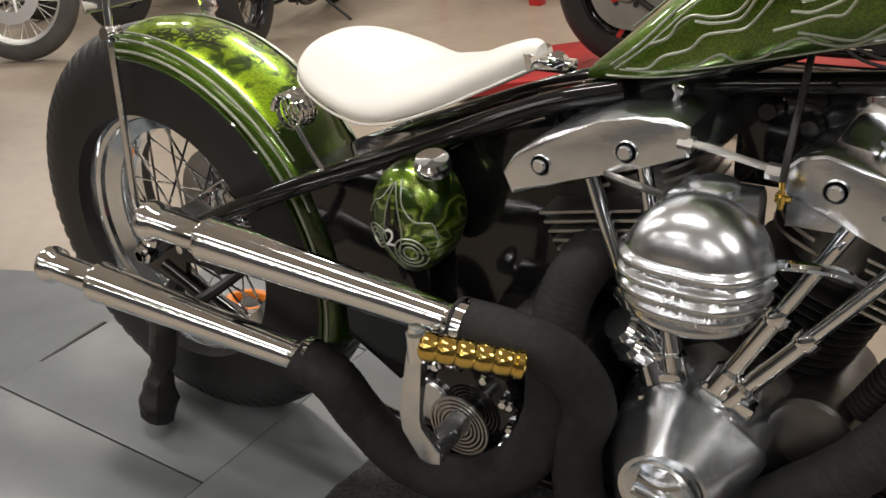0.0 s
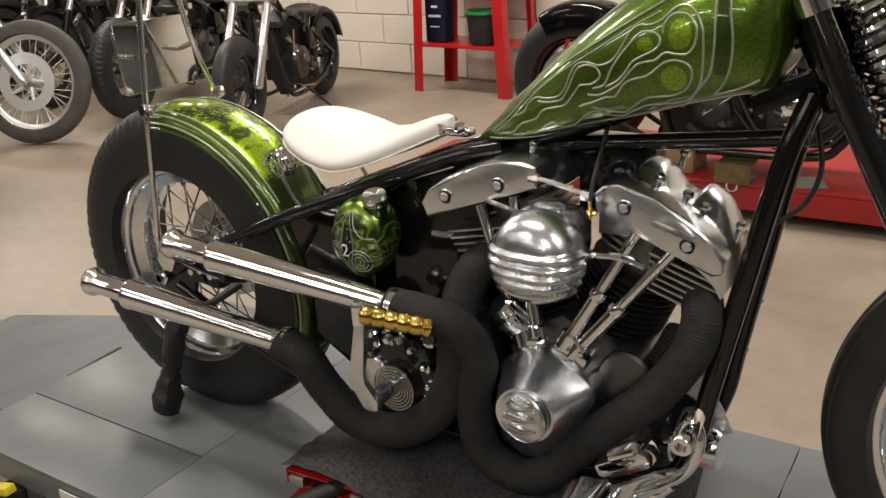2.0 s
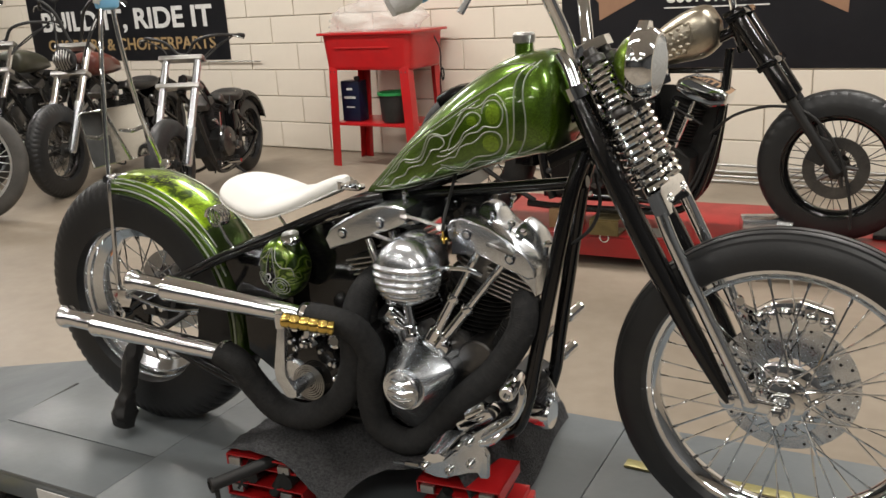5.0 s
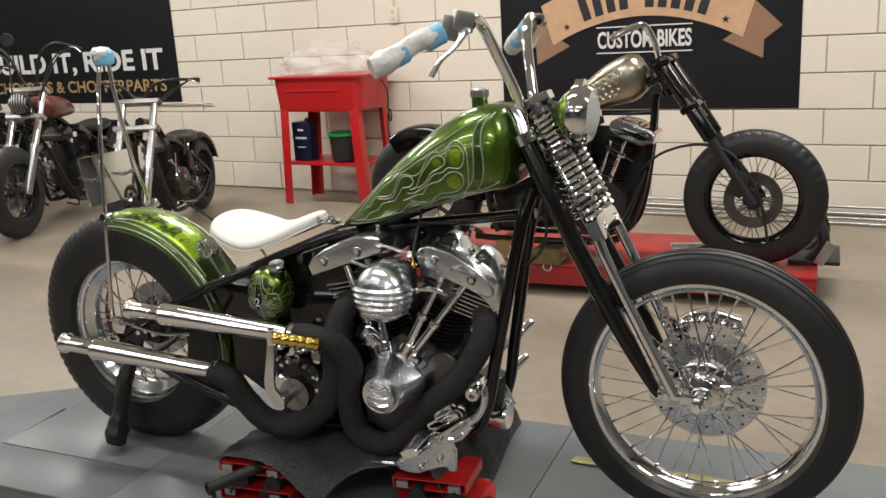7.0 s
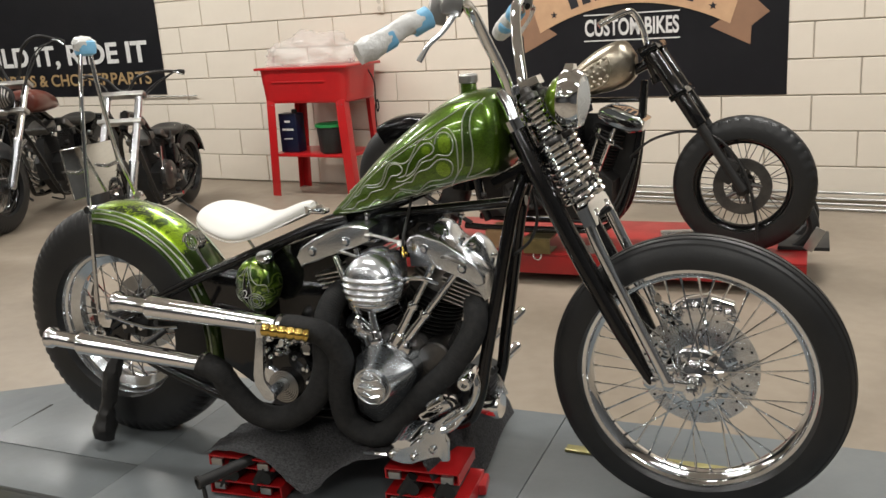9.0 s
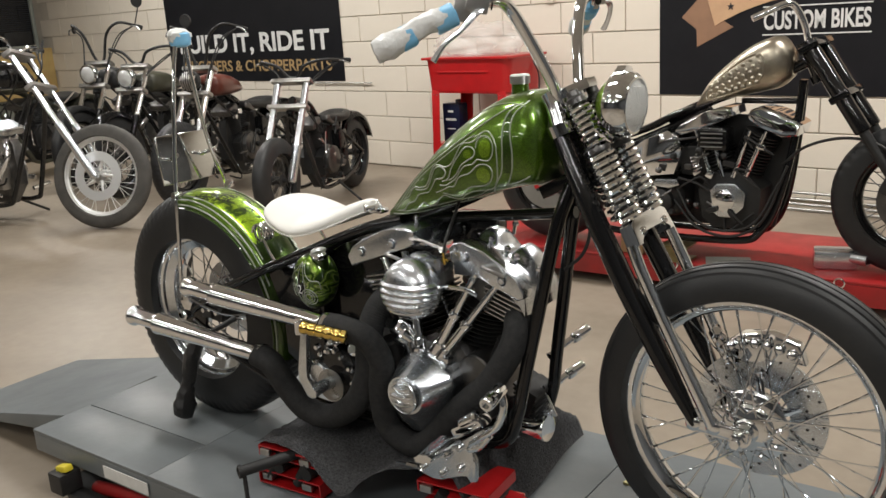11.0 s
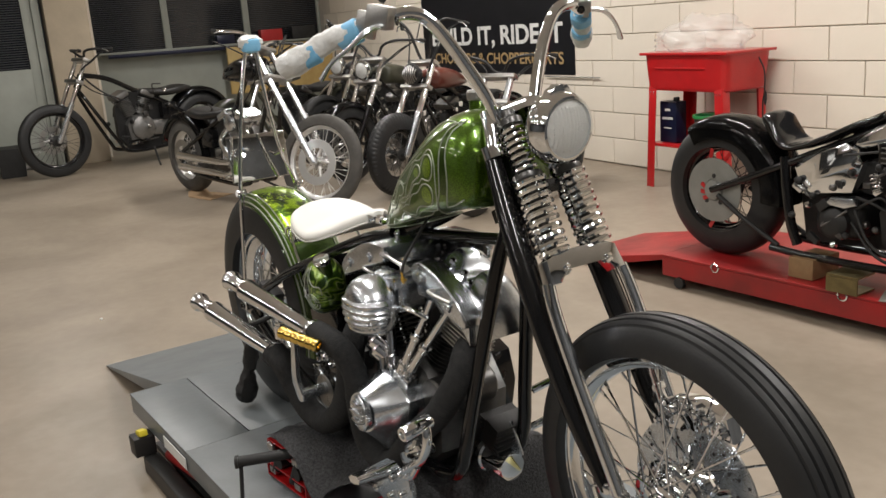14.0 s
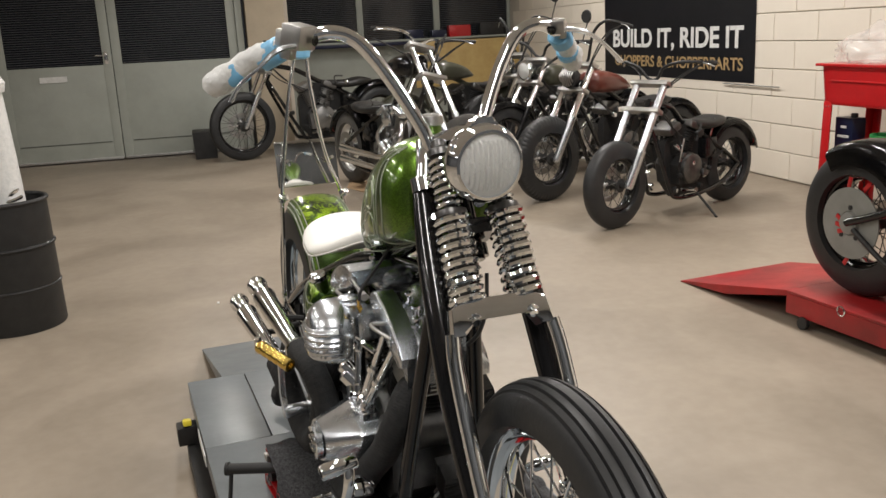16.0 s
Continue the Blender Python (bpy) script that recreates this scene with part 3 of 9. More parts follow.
# fork
def fork_side(s):
    bm = B()
    tube(bm, [(1.195, s * 0.075, 1.0), (1.27, s * 0.088, 0.85), (1.37, s * 0.098, 0.66), (1.46, s * 0.098, 0.49), (1.525, s * 0.093, 0.37)], 0.022, 14,
         radii=[0.019, 0.027, 0.029, 0.025, 0.014], flat=0.78)
    part("rigid_leg", bm, BLACK, bike, "gloss black rigid fork leg")
    bm = B()
    tube(bm, [(1.384, s * 0.098, 0.752), (1.41, s * 0.104, 0.695), (1.475, s * 0.104, 0.560), (1.562, s * 0.098, 0.378)], 0.0135, 12)
    part("spring_leg", bm, CHROME, bike, "chrome spring fork leg")
    bm = B()
    box(bm, (0.13, 0.014, 0.028), Matrix.Translation((1.575, s * 0.094, 0.368)) @ Matrix.Rotation(radians(4), 4, "Y"), 0.006)
    for x, z in ((1.522, 0.372), (1.566, 0.372), (1.62, 0.362)):
        lathe(bm, [(0.016, 0), (0.016, 0.014), (0.010, 0.018)], aim((x, s * 0.088, z), (0, s, 0)), 16)
    part("fork_rocker", bm, CHROME, bike)
    bm = B()
    tube(bm, [(1.205, s * 0.072, 0.985), (1.185, s * 0.06, 1.035), (1.165, s * 0.052, 1.065)], 0.019, 14)
    torus_prof(bm, [(0.019, -0.013), (0.027, -0.013), (0.027, 0.013), (0.019, 0.013)], aim((1.203, s * 0.071, 0.99), (-0.4, 0, 0.9)), 20)
    part("fork_cup", bm, CHROME, bike)


def coil(bm, a, b, r, wire, turns, per=14):
    a, b = V(a), V(b)
    m = aim(a, b - a)
    L = (b - a).length
    pts = [m @ V((r * math.cos(2 * math.pi * i / per), r * math.sin(2 * math.pi * i / per), L * i / (per * turns))) for i in range(per * turns + 1)]
    return tube(bm, pts, wire, 6, 0)


for s in (-1, 1):
    fork_side(s)
    top, mid, low = V((1.234, s * 0.047, 1.045)), V((1.283, s * 0.052, 0.945)), V((1.356, s * 0.056, 0.798))
    part("upper_spring", coil(B(), mid, top, 0.0225, 0.0042, 8), CHROME, bike, "bright chrome coil spring")
    part("lower_spring", coil(B(), low, mid, 0.031, 0.0060, 10), CHROME, bike, "bright chrome coil spring")
    bm = B()
    rod(bm, low, top + (top - low).normalized() * 0.02, 0.011, seg=12)
    lathe(bm, [(0.03, -0.006), (0.031, 0), (0.03, 0.006)], aim(mid, top - low), 20)
    lathe(bm, [(0.024, 0), (0.024, 0.012), (0.014, 0.018), (0.014, 0.03), (0.008, 0.034)], aim(top, top - low), 16)
    part("spring_rod", bm, DARKMETAL, bike)
bm = B()
prism(bm, [(-0.094, -0.03), (-0.088, 0.018), (-0.06, 0.03), (0.06, 0.03), (0.088, 0.018), (0.094, -0.03), (0.07, -0.03), (0.052, -0.002), (-0.052, -0.002), (-0.07, -0.03)], 0.03,
      Matrix.Translation((1.362, -0.004, 0.768)) @ Matrix.Rotation(radians(-27), 4, "Y") @ Matrix.Scale(1.04, 4) @ Matrix(((0, 0, 1, 0), (1, 0, 0, 0), (0, 1, 0, 0), (0, 0, 0, 1))), 0.006)
for s in (-1, 1):
    lathe(bm, [(0.013, 0), (0.013, 0.004), (0.008, 0.005), (0.008, 0.012)], aim((1.386, s * 0.056, 0.776), (0.9, 0, -0.4)), 12)
part("spring_bridge", bm, CHROME, bike, "chrome fork bridge")
bm = B()
prism(bm, [(-0.085, -0.02), (-0.085, 0.02), (-0.05, 0.035), (0.05, 0.035), (0.085, 0.02), (0.085, -0.02), (0.045, -0.05), (-0.045, -0.05)], 0.022,
      aim((1.175, 0, 1.045), (-0.42, 0, 0.9)) @ Matrix.Rotation(radians(90), 4, "Z"), 0.004)
part("top_yoke", bm, CHROME, bike)
bm = B()
prism(bm, [(-0.1, -0.02), (-0.1, 0.02), (-0.05, 0.04), (0.05, 0.04), (0.1, 0.02), (0.1, -0.02)], 0.03, aim((1.215, 0, 0.865), (-0.45, 0, 0.89)) @ Matrix.Rotation(radians(90), 4, "Z"), 0.004)
part("lower_yoke", bm, BLACK, bike)

# handlebar
BARS = {-1: ([(1.19, 0.045, 1.04), (1.18, 0.065, 1.10), (1.155, 0.115, 1.194), (1.142, 0.165, 1.258), (1.138, 0.215, 1.277), (1.12, 0.27, 1.263), (1.05, 0.345, 1.230)],
             [(1.10, 0.30, 1.253), (1.06, 0.345, 1.235), (1.02, 0.385, 1.208), (0.985, 0.42, 1.187)],
             [(1.150, 0.275, 1.258), (1.160, 0.318, 1.250), (1.150, 0.352, 1.222), (1.128, 0.382, 1.196), (1.112, 0.400, 1.166)]),
        1: ([(1.19, 0.045, 1.04), (1.18, 0.065, 1.10), (1.155, 0.113, 1.194), (1.142, 0.158, 1.256), (1.138, 0.203, 1.274), (1.125, 0.248, 1.262), (1.075, 0.305, 1.228)],
            [(1.112, 0.266, 1.252), (1.086, 0.292, 1.236), (1.058, 0.318, 1.214), (1.030, 0.345, 1.190)],
            [(1.140, 0.255, 1.262), (1.142, 0.305, 1.256), (1.122, 0.355, 1.236), (1.090, 0.405, 1.210), (1.059, 0.444, 1.188)])}
for s, (bar, hold, lever) in BARS.items():
    bar, hold, lever = [[V((x, s * y, z)) for x, y, z in line] for line in (bar, hold, lever)]
    bm = B()
    tube(bm, bar, 0.0135, 14)
    part("handlebar_half", bm, CHROME, bike, "tall curved chrome handlebar tube")
    bm = B()
    tube(bm, hold, 0.024, 18, 9, radii=[0.018, 0.022, 0.020, 0.023, 0.026, 0.022])
    for v in bm.verts:
        v.co += noise.noise_vector(v.co * 38) * 0.004 + noise.noise_vector(v.co * 95) * 0.0018
    grip = part("grip", bm, PLASTIC, bike, "grip wrapped in crumpled white plastic")
    a, b = hold[0], hold[-1]
    for t0, t1 in ((0.0, 0.26), (0.52, 0.70)):
        bm = B()
        run = (t1 - t0) * (b - a).length
        lathe(bm, [(0.0215, 0), (0.0240, 0.003), (0.0238, run - 0.003), (0.0215, run)], aim(a.lerp(b, t0), b - a), 16)
        for v in bm.verts:
            v.co += noise.noise_vector(v.co * 60) * 0.003
        part("tape", bm, BLUE, grip, "blue tape band")
    k = 1.0 if s < 0 else 0.62
    turn = Matrix.Rotation(s * radians(-38), 4, "Z") @ Matrix.Rotation(radians(14), 4, "Y")
    bm = B()
    box(bm, (0.046 * k, 0.048 * k, 0.044 * k), Matrix.Translation(bar[5] + V((0.015, s * 0.002, 0.010 * k))) @ turn, 0.005)
    box(bm, (0.040 * k, 0.020, 0.052 * k), Matrix.Translation(bar[5] + V((-0.006, s * 0.022, -0.002))) @ turn, 0.005)
    housing = part("switch_housing", bm, SATIN, bike, "silver metal control housing")
    bm = B()
    lathe(bm, [(0.008, 0), (0.009, 0.002), (0.006, 0.003), (0.0, 0.002)], aim(bar[5] + turn @ V((0.015 + 0.023 * k, 0.002 * s, 0.010 * k)), turn @ V((1, 0, 0))), 16, False)
    part("switch_eye", bm, BLACK, housing, "round black switch")
    bm = B()
    tube(bm, lever, 0.007, 8, radii=[0.010, 0.009, 0.006, 0.006, 0.008], flat=0.6)
    part("brake_lever", bm, POLISHED, bike)

# headlamp
HM = aim((1.272, 0, 1.043), (1, 0, -0.06)) @ Matrix.Scale(0.92, 4)
bm = B()
lathe(bm, [(0.004, -0.01), (0.03, -0.006), (0.052, 0.010), (0.064, 0.028), (0.067, 0.038)], HM, 36)
lamp = part("headlamp_shell", bm, CANDYBRIGHT, bike, "candy green headlamp shell")
bm = B()
torus_prof(bm, [(0.064, 0.030), (0.073, 0.031), (0.0785, 0.044), (0.0785, 0.060), (0.075, 0.076), (0.068, 0.087), (0.0625, 0.088), (0.0605, 0.080)], HM, 48)
part("headlamp_rim", bm, CHROME, lamp, "chrome headlamp rim")
bm = B()
rings = []
for i in range(25):
    r = 0.062 * (1 - i / 24) + 0.0005
    ring = []
    for j in range(168):
        a = 2 * math.pi * j / 168
        u, v = r * math.cos(a), r * math.sin(a)
        h = 0.082 + 0.018 * (1 - (r / 0.062) ** 2)
        h += 0.0034 * math.cos(2 * math.pi * u / 0.0092) * (1 if abs(v) < 0.046 and r < 0.057 else 0)
        ring.append(bm.verts.new(HM @ V((u, v, h))))
    rings.append(ring)
ring_faces(bm, rings)
bm.faces.new(rings[-1])
part("lens", bm, GLASS, lamp, "fluted glass lens, whitened to look lit", sharp=80)
bm = B()
lathe(bm, [(0.0605, 0.080), (0.057, 0.058), (0.047, 0.033), (0.032, 0.017), (0.014, 0.008), (0.004, 0.007)], HM, 40)
part("reflector", bm, REFLECTOR, lamp, "bright reflector bowl")
bm = B()
lathe(bm, [(0.004, 0.006), (0.008, 0.010), (0.008, 0.030), (0.010, 0.036), (0.006, 0.046), (0.001, 0.048)], HM, 16)
part("bulb", bm, CHROME, lamp)
bm = B()
prism(bm, [(-0.034, 0), (-0.026, 0.010), (-0.014, 0.015), (-0.008, 0.021), (0.008, 0.021), (0.014, 0.015), (0.026, 0.010), (0.034, 0)], 0.026, Matrix.Translation((1.312, 0, 1.106)) @ Matrix.Scale(0.85, 4) @ Matrix(((0, 0, 1, 0), (1, 0, 0, 0), (0, 1, 0, 0), (0, 0, 0, 1))), 0.004)
part("visor", bm, CHROME, lamp, "small chrome peak on the headlamp")
bm = B()
tube(bm, [(1.215, 0, 0.985), (1.255, 0, 0.985), (1.30, 0, 0.965)], 0.012, 10)
part("headlamp_bracket", bm, CHROME, lamp)

# tank
TS = [0.645, 0.70, 0.78, 0.88, 0.98, 1.06, 1.12, 1.155, 1.17]
TZT = [0.752, 0.800, 0.873, 0.958, 1.028, 1.066, 1.072, 1.052, 1.02]
TZB = [0.738, 0.747, 0.766, 0.796, 0.824, 0.847, 0.861, 0.869, 0.905]
TW = [0.012, 0.045, 0.080, 0.113, 0.132, 0.138, 0.132, 0.117, 0.085]


def smoothed(x, xs, ys):
    """A smooth curve through the given stations."""
    x = min(max(x, xs[0]), xs[-1])
    i = max(j for j in range(len(xs) - 1) if xs[j] <= x)
    def slope(k):
        if k == 0:
            return (ys[1] - ys[0]) / (xs[1] - xs[0])
        if k == len(xs) - 1:
            return (ys[-1] - ys[-2]) / (xs[-1] - xs[-2])
        return (ys[k + 1] - ys[k - 1]) / (xs[k + 1] - xs[k - 1])
    h = xs[i + 1] - xs[i]
    t = (x - xs[i]) / h
    return ((1 + 2 * t) * (1 - t) ** 2 * ys[i] + t * (1 - t) ** 2 * h * slope(i) + t * t * (3 - 2 * t) * ys[i + 1] + t * t * (t - 1) * h * slope(i + 1))


def tank_side(x, z, lift=0.0):
    """The right flank of the tank at x, z."""
    zt, zb, w = smoothed(x, TS, TZT), smoothed(x, TS, TZB), smoothed(x, TS, TW)
    zm = zb + (zt - zb) * 0.36
    q = min(abs((z - zm) / ((zt - zm) if z > zm else (zm - zb))), 0.999)
    s = q ** (1 / (0.95 if z > zm else 0.55))
    return V((x, -w * (max(1 - s * s, 0.0) ** 0.5) ** (0.62 if z > zm else 0.5) - lift, z))


bm = B()
rings = []
for i in range(37):
    x = TS[0] + (TS[-1] - TS[0]) * (i / 36)
    zt, zb, w = smoothed(x, TS, TZT), smoothed(x, TS, TZB), smoothed(x, TS, TW)
    zm = zb + (zt - zb) * 0.36
    ring = []
    for j in range(40):
        a = 2 * math.pi * j / 40
        c, s = math.cos(a), math.sin(a)
        e, g = (0.62, 0.95) if s > 0 else (0.5, 0.55)
        ring.append(bm.verts.new((x, math.copysign(abs(c) ** e, c) * w, zm + (zt - zm) * s ** g if s > 0 else zm - (zm - zb) * (-s) ** g)))
    rings.append(ring)
ring_faces(bm, rings)
bm.faces.new(rings[0][::-1])
bm.faces.new(rings[-1])
tank = part("fuel_tank", bm, CANDY, bike, "candy green fuel tank with silver flame pinstripes", sharp=50)
bm = B()
lathe(bm, [(0.021, -0.03), (0.020, 0.016)], Matrix.Translation((1.062, 0, 1.072)), 24)
part("filler_neck", bm, CANDY, tank)
bm = B()
lathe(bm, [(0.021, 0.014), (0.024, 0.016), (0.024, 0.032), (0.021, 0.036), (0.0, 0.037)], Matrix.Translation((1.062, 0, 1.072)), 24, False)
part("filler_cap", bm, SATIN, tank, "silver filler cap")


def stripe(pts, r=0.0026, name="pinstripe", material=None, parent=None, smooth=7):
    bm = B()
    path = [tank_side(p.x, p.z, 0.0002) for p in glide([V((x, 0, z)) for x, z in pts], smooth)]
    tube(bm, path, r * 0.8, 6, 0)
    return part(name, bm, material or SILVERLINE, parent or tank)


# edge lines along the top and bottom of the flank, doubled, then the flames
stripe([(0.686, 0.766), (0.727, 0.798), (0.789, 0.857), (0.848, 0.899), (0.90, 0.930), (0.96, 0.966), (1.007, 0.993), (1.06, 1.024), (1.092, 1.042), (1.111, 1.050)], 0.0022)
stripe([(0.692, 0.763), (0.735, 0.796), (0.797, 0.853), (0.855, 0.893), (0.905, 0.923), (0.965, 0.959), (1.01, 0.983)], 0.0016)
stripe([(0.70, 0.805), (0.76, 0.855), (0.86, 0.935), (0.95, 0.998), (1.03, 1.040), (1.09, 1.052), (1.13, 1.045)], 0.0018)
stripe([(0.678, 0.752), (0.737, 0.762), (0.812, 0.776), (0.869, 0.791), (0.932, 0.808), (0.982, 0.822), (1.022, 0.836), (1.050, 0.855), (1.077, 0.886), (1.088, 0.906), (1.091, 0.940), (1.090, 0.972), (1.089, 0.998), (1.091, 1.017), (1.098, 1.034), (1.110, 1.045), (1.122, 1.053)], 0.0022)
stripe([(0.70, 0.764), (0.76, 0.774), (0.85, 0.797), (0.94, 0.822), (1.00, 0.838), (1.035, 0.854)], 0.0016)
stripe([(1.132, 1.056), (1.124, 1.046), (1.113, 1.032), (1.108, 1.012), (1.109, 0.985), (1.114, 0.955), (1.115, 0.930), (1.112, 0.905), (1.103, 0.885), (1.090, 0.870)], 0.0022)
stripe([(1.090, 0.870), (1.110, 0.875), (1.133, 0.884), (1.150, 0.893)], 0.0022)


def band(a, b, n=24):
    """A dark band of paint between two lines on the flank."""
    bm = B()
    p, q = ([c[min(int(i * (len(c) - 1) / n), len(c) - 1)] for i in range(n + 1)] for c in (glide([V((x, 0, z)) for x, z in l], 8) for l in (a, b)))
    rows = [[bm.verts.new(tank_side(u.lerp(v, k / 4).x, u.lerp(v, k / 4).z, 0.0005)) for k in range(5)] for u, v in zip(p, q)]
    ring_faces(bm, rows, False)
    return part("dark_band", bm, CANDYDARK, tank, "dark green band between the pinstripes")


band([(1.092, 0.900), (1.094, 0.940), (1.093, 0.972), (1.092, 0.998), (1.094, 1.017), (1.101, 1.033)], [(1.109, 0.900), (1.112, 0.930), (1.111, 0.955), (1.106, 0.985), (1.105, 1.012), (1.110, 1.030)])
# one long outline round all the licks
stripe([(0.741, 0.801), (0.766, 0.813), (0.777, 0.829), (0.794, 0.840), (0.818, 0.842), (0.842, 0.849), (0.855, 0.863), (0.861, 0.879), (0.869, 0.895), (0.881, 0.903), (0.897, 0.905), (0.916, 0.903), (0.933, 0.908), (0.946, 0.920), (0.958, 0.941), (0.967, 0.955), (0.979, 0.963), (0.999, 0.965), (1.016, 0.973), (1.028, 0.985), (1.040, 0.992), (1.053, 0.991), (1.066, 0.979), (1.075, 0.960)], 0.0022, smooth=4)
stripe([(1.075, 0.960), (1.077, 0.932), (1.075, 0.890), (1.058, 0.864), (1.035, 0.855), (0.999, 0.850), (0.975, 0.840), (0.950, 0.827), (0.926, 0.830), (0.911, 0.834), (0.892, 0.824), (0.871, 0.807), (0.847, 0.799), (0.833, 0.806), (0.817, 0.799), (0.792, 0.781), (0.772, 0.779)], 0.0022, smooth=4)
# four licks that end in round bulbs
stripe([(1.017, 0.954), (1.019, 0.966), (1.027, 0.978), (1.042, 0.982), (1.055, 0.978), (1.066, 0.963), (1.065, 0.942), (1.055, 0.928), (1.039, 0.927), (1.023, 0.928), (1.009, 0.917), (0.996, 0.914), (0.981, 0.909), (0.968, 0.896), (0.952, 0.878), (0.931, 0.865), (0.917, 0.859), (0.899, 0.858)], 0.0022, smooth=4)
stripe([(0.908, 0.868), (0.928, 0.876), (0.938, 0.898), (0.950, 0.917), (0.964, 0.934), (0.975, 0.947), (0.988, 0.955), (1.003, 0.955), (1.013, 0.949), (1.014, 0.940), (1.007, 0.931), (0.988, 0.921), (0.972, 0.911), (0.962, 0.896), (0.948, 0.882), (0.931, 0.873)], 0.0022, smooth=4)
stripe([(0.798, 0.835), (0.818, 0.836), (0.843, 0.842), (0.853, 0.849), (0.862, 0.864), (0.869, 0.880), (0.877, 0.894), (0.892, 0.901), (0.909, 0.900), (0.919, 0.892), (0.917, 0.883), (0.904, 0.874), (0.884, 0.870), (0.873, 0.857), (0.856, 0.837), (0.834, 0.830), (0.810, 0.822), (0.793, 0.805), (0.761, 0.792), (0.740, 0.774), (0.711, 0.767)], 0.0022, smooth=4)
stripe([(0.884, 0.838), (0.912, 0.849), (0.930, 0.857), (0.947, 0.860), (0.960, 0.879), (0.976, 0.888), (0.992, 0.892), (1.004, 0.899), (1.020, 0.913), (1.034, 0.918), (1.049, 0.917), (1.060, 0.910), (1.063, 0.896), (1.054, 0.878), (1.036, 0.868), (1.017, 0.865), (0.998, 0.862), (0.981, 0.852), (0.960, 0.836), (0.946, 0.835), (0.924, 0.838), (0.907, 0.839)], 0.0022, smooth=4)


def bulb_fill(x, z, rx, rz):
    """A brighter green round patch inside a lick."""
    bm = B()
    c = bm.verts.new(tank_side(x, z, 0.0006))
    inner = [bm.verts.new(tank_side(x + 0.55 * rx * math.cos(a), z + 0.55 * rz * math.sin(a), 0.0006)) for a in (2 * math.pi * k / 20 for k in range(20))]
    ring = [bm.verts.new(tank_side(x + rx * math.cos(a), z + rz * math.sin(a), 0.0004)) for a in (2 * math.pi * k / 20 for k in range(20))]
    for k in range(20):
        bm.faces.new((c, inner[k], inner[(k + 1) % 20]))
        bm.faces.new((inner[k], ring[k], ring[(k + 1) % 20], inner[(k + 1) % 20]))
    part("bulb_patch", bm, CANDYBRIGHT, tank, "brighter green bulb of a flame")


bulb_fill(1.043, 0.954, 0.017, 0.021)
bulb_fill(1.037, 0.893, 0.019, 0.018)
bulb_fill(0.992, 0.938, 0.013, 0.010)

# seat: a padded pan, round behind, narrow at the nose
SX = [0.2275, 0.238, 0.262, 0.3145, 0.374, 0.4225, 0.471, 0.5165, 0.555, 0.5758]
SW = [0.022, 0.079, 0.115, 0.138, 0.141, 0.135, 0.107, 0.075, 0.047, 0.016]
SZ = [0.758, 0.765, 0.762, 0.748, 0.733, 0.737, 0.747, 0.764, 0.775, 0.773]
SH = [0.028, 0.037, 0.036, 0.036, 0.038, 0.041, 0.043, 0.047, 0.042, 0.030]


def seat_ring(x, n=36):
    """One cross-section of the seat: crowned top, rolled edge, flat pan beneath."""
    w, zt, h = (smoothed(x, SX, q) for q in (SW, SZ, SH))
    edge = zt - h * 0.58
    out = []
    for j in range(n):
        a = 2 * math.pi * j / n
        c, q = math.cos(a), math.sin(a)
        y = math.copysign(abs(c) ** 0.8, c) * w
        z = edge + (zt - edge) * q ** 0.7 if q > 0 else edge - (edge - zt + h) * (-q) ** 0.7
        out.append(V((x, y, z - 0.018 * (y / 0.15) ** 2)))
    return out


bm = B()
rings = [[bm.verts.new(p) for p in seat_ring(SX[0] + (SX[-1] - SX[0]) * (0.5 - 0.5 * math.cos(math.pi * i / 44)))] for i in range(45)]
ring_faces(bm, rings)
bm.faces.new(rings[0][::-1])
bm.faces.new(rings[-1])
seat = part("seat", bm, WHITE, bike, "white leather solo seat", sharp=60)
bm = B()
loop = []
for i in range(30):
    ring = seat_ring(SX[0] + (SX[-1] - SX[0]) * (0.5 - 0.5 * math.cos(math.pi * i / 29)))
    loop.append(ring[35] + V((0, 0.0005, -0.004)))
loop += [V((p.x, -p.y, p.z)) for p in loop[::-1]]
tube(bm, loop, 0.0022, 6, 2, True)
part("seat_seam", bm, WHITE, seat)
for s in (-1, 1):
    bm = B()
    coil(bm, (0.222, s * 0.108, 0.672), (0.222, s * 0.070, 0.672), 0.025, 0.0038, 4, 20)
    tube(bm, [(0.240, s * 0.108, 0.654), (0.262, s * 0.112, 0.622), (0.284, s * 0.112, 0.592)], 0.0045, 8)
    tube(bm, [(0.222, s * 0.070, 0.697), (0.25, s * 0.068, 0.712), (0.285, s * 0.066, 0.718)], 0.0045, 8)
    lathe(bm, [(0.011, -0.01), (0.011, 0.01)], aim((0.286, s * 0.112, 0.590), (0, 1, 0)), 12)
    part("seat_spring", bm, CHROME, seat, "chrome seat spring")
bm = B()
rod(bm, (0.565, -0.03, 0.755), (0.565, 0.03, 0.755), 0.012)
box(bm, (0.06, 0.03, 0.014), Matrix.Translation((0.59, 0, 0.748)), 0.004)
lathe(bm, [(0.012, 0), (0.012, 0.014), (0.007, 0.018)], aim((0.602, -0.012, 0.75), (0.3, 0, 1)), 6)
part("seat_hinge", bm, CHROME, seat)

# rear fender, its stays and the tall sissy bar
def fender_pts(a, r, y):
    return V((-0.138 + r * math.cos(a), y, 0.36 + r * math.sin(a)))


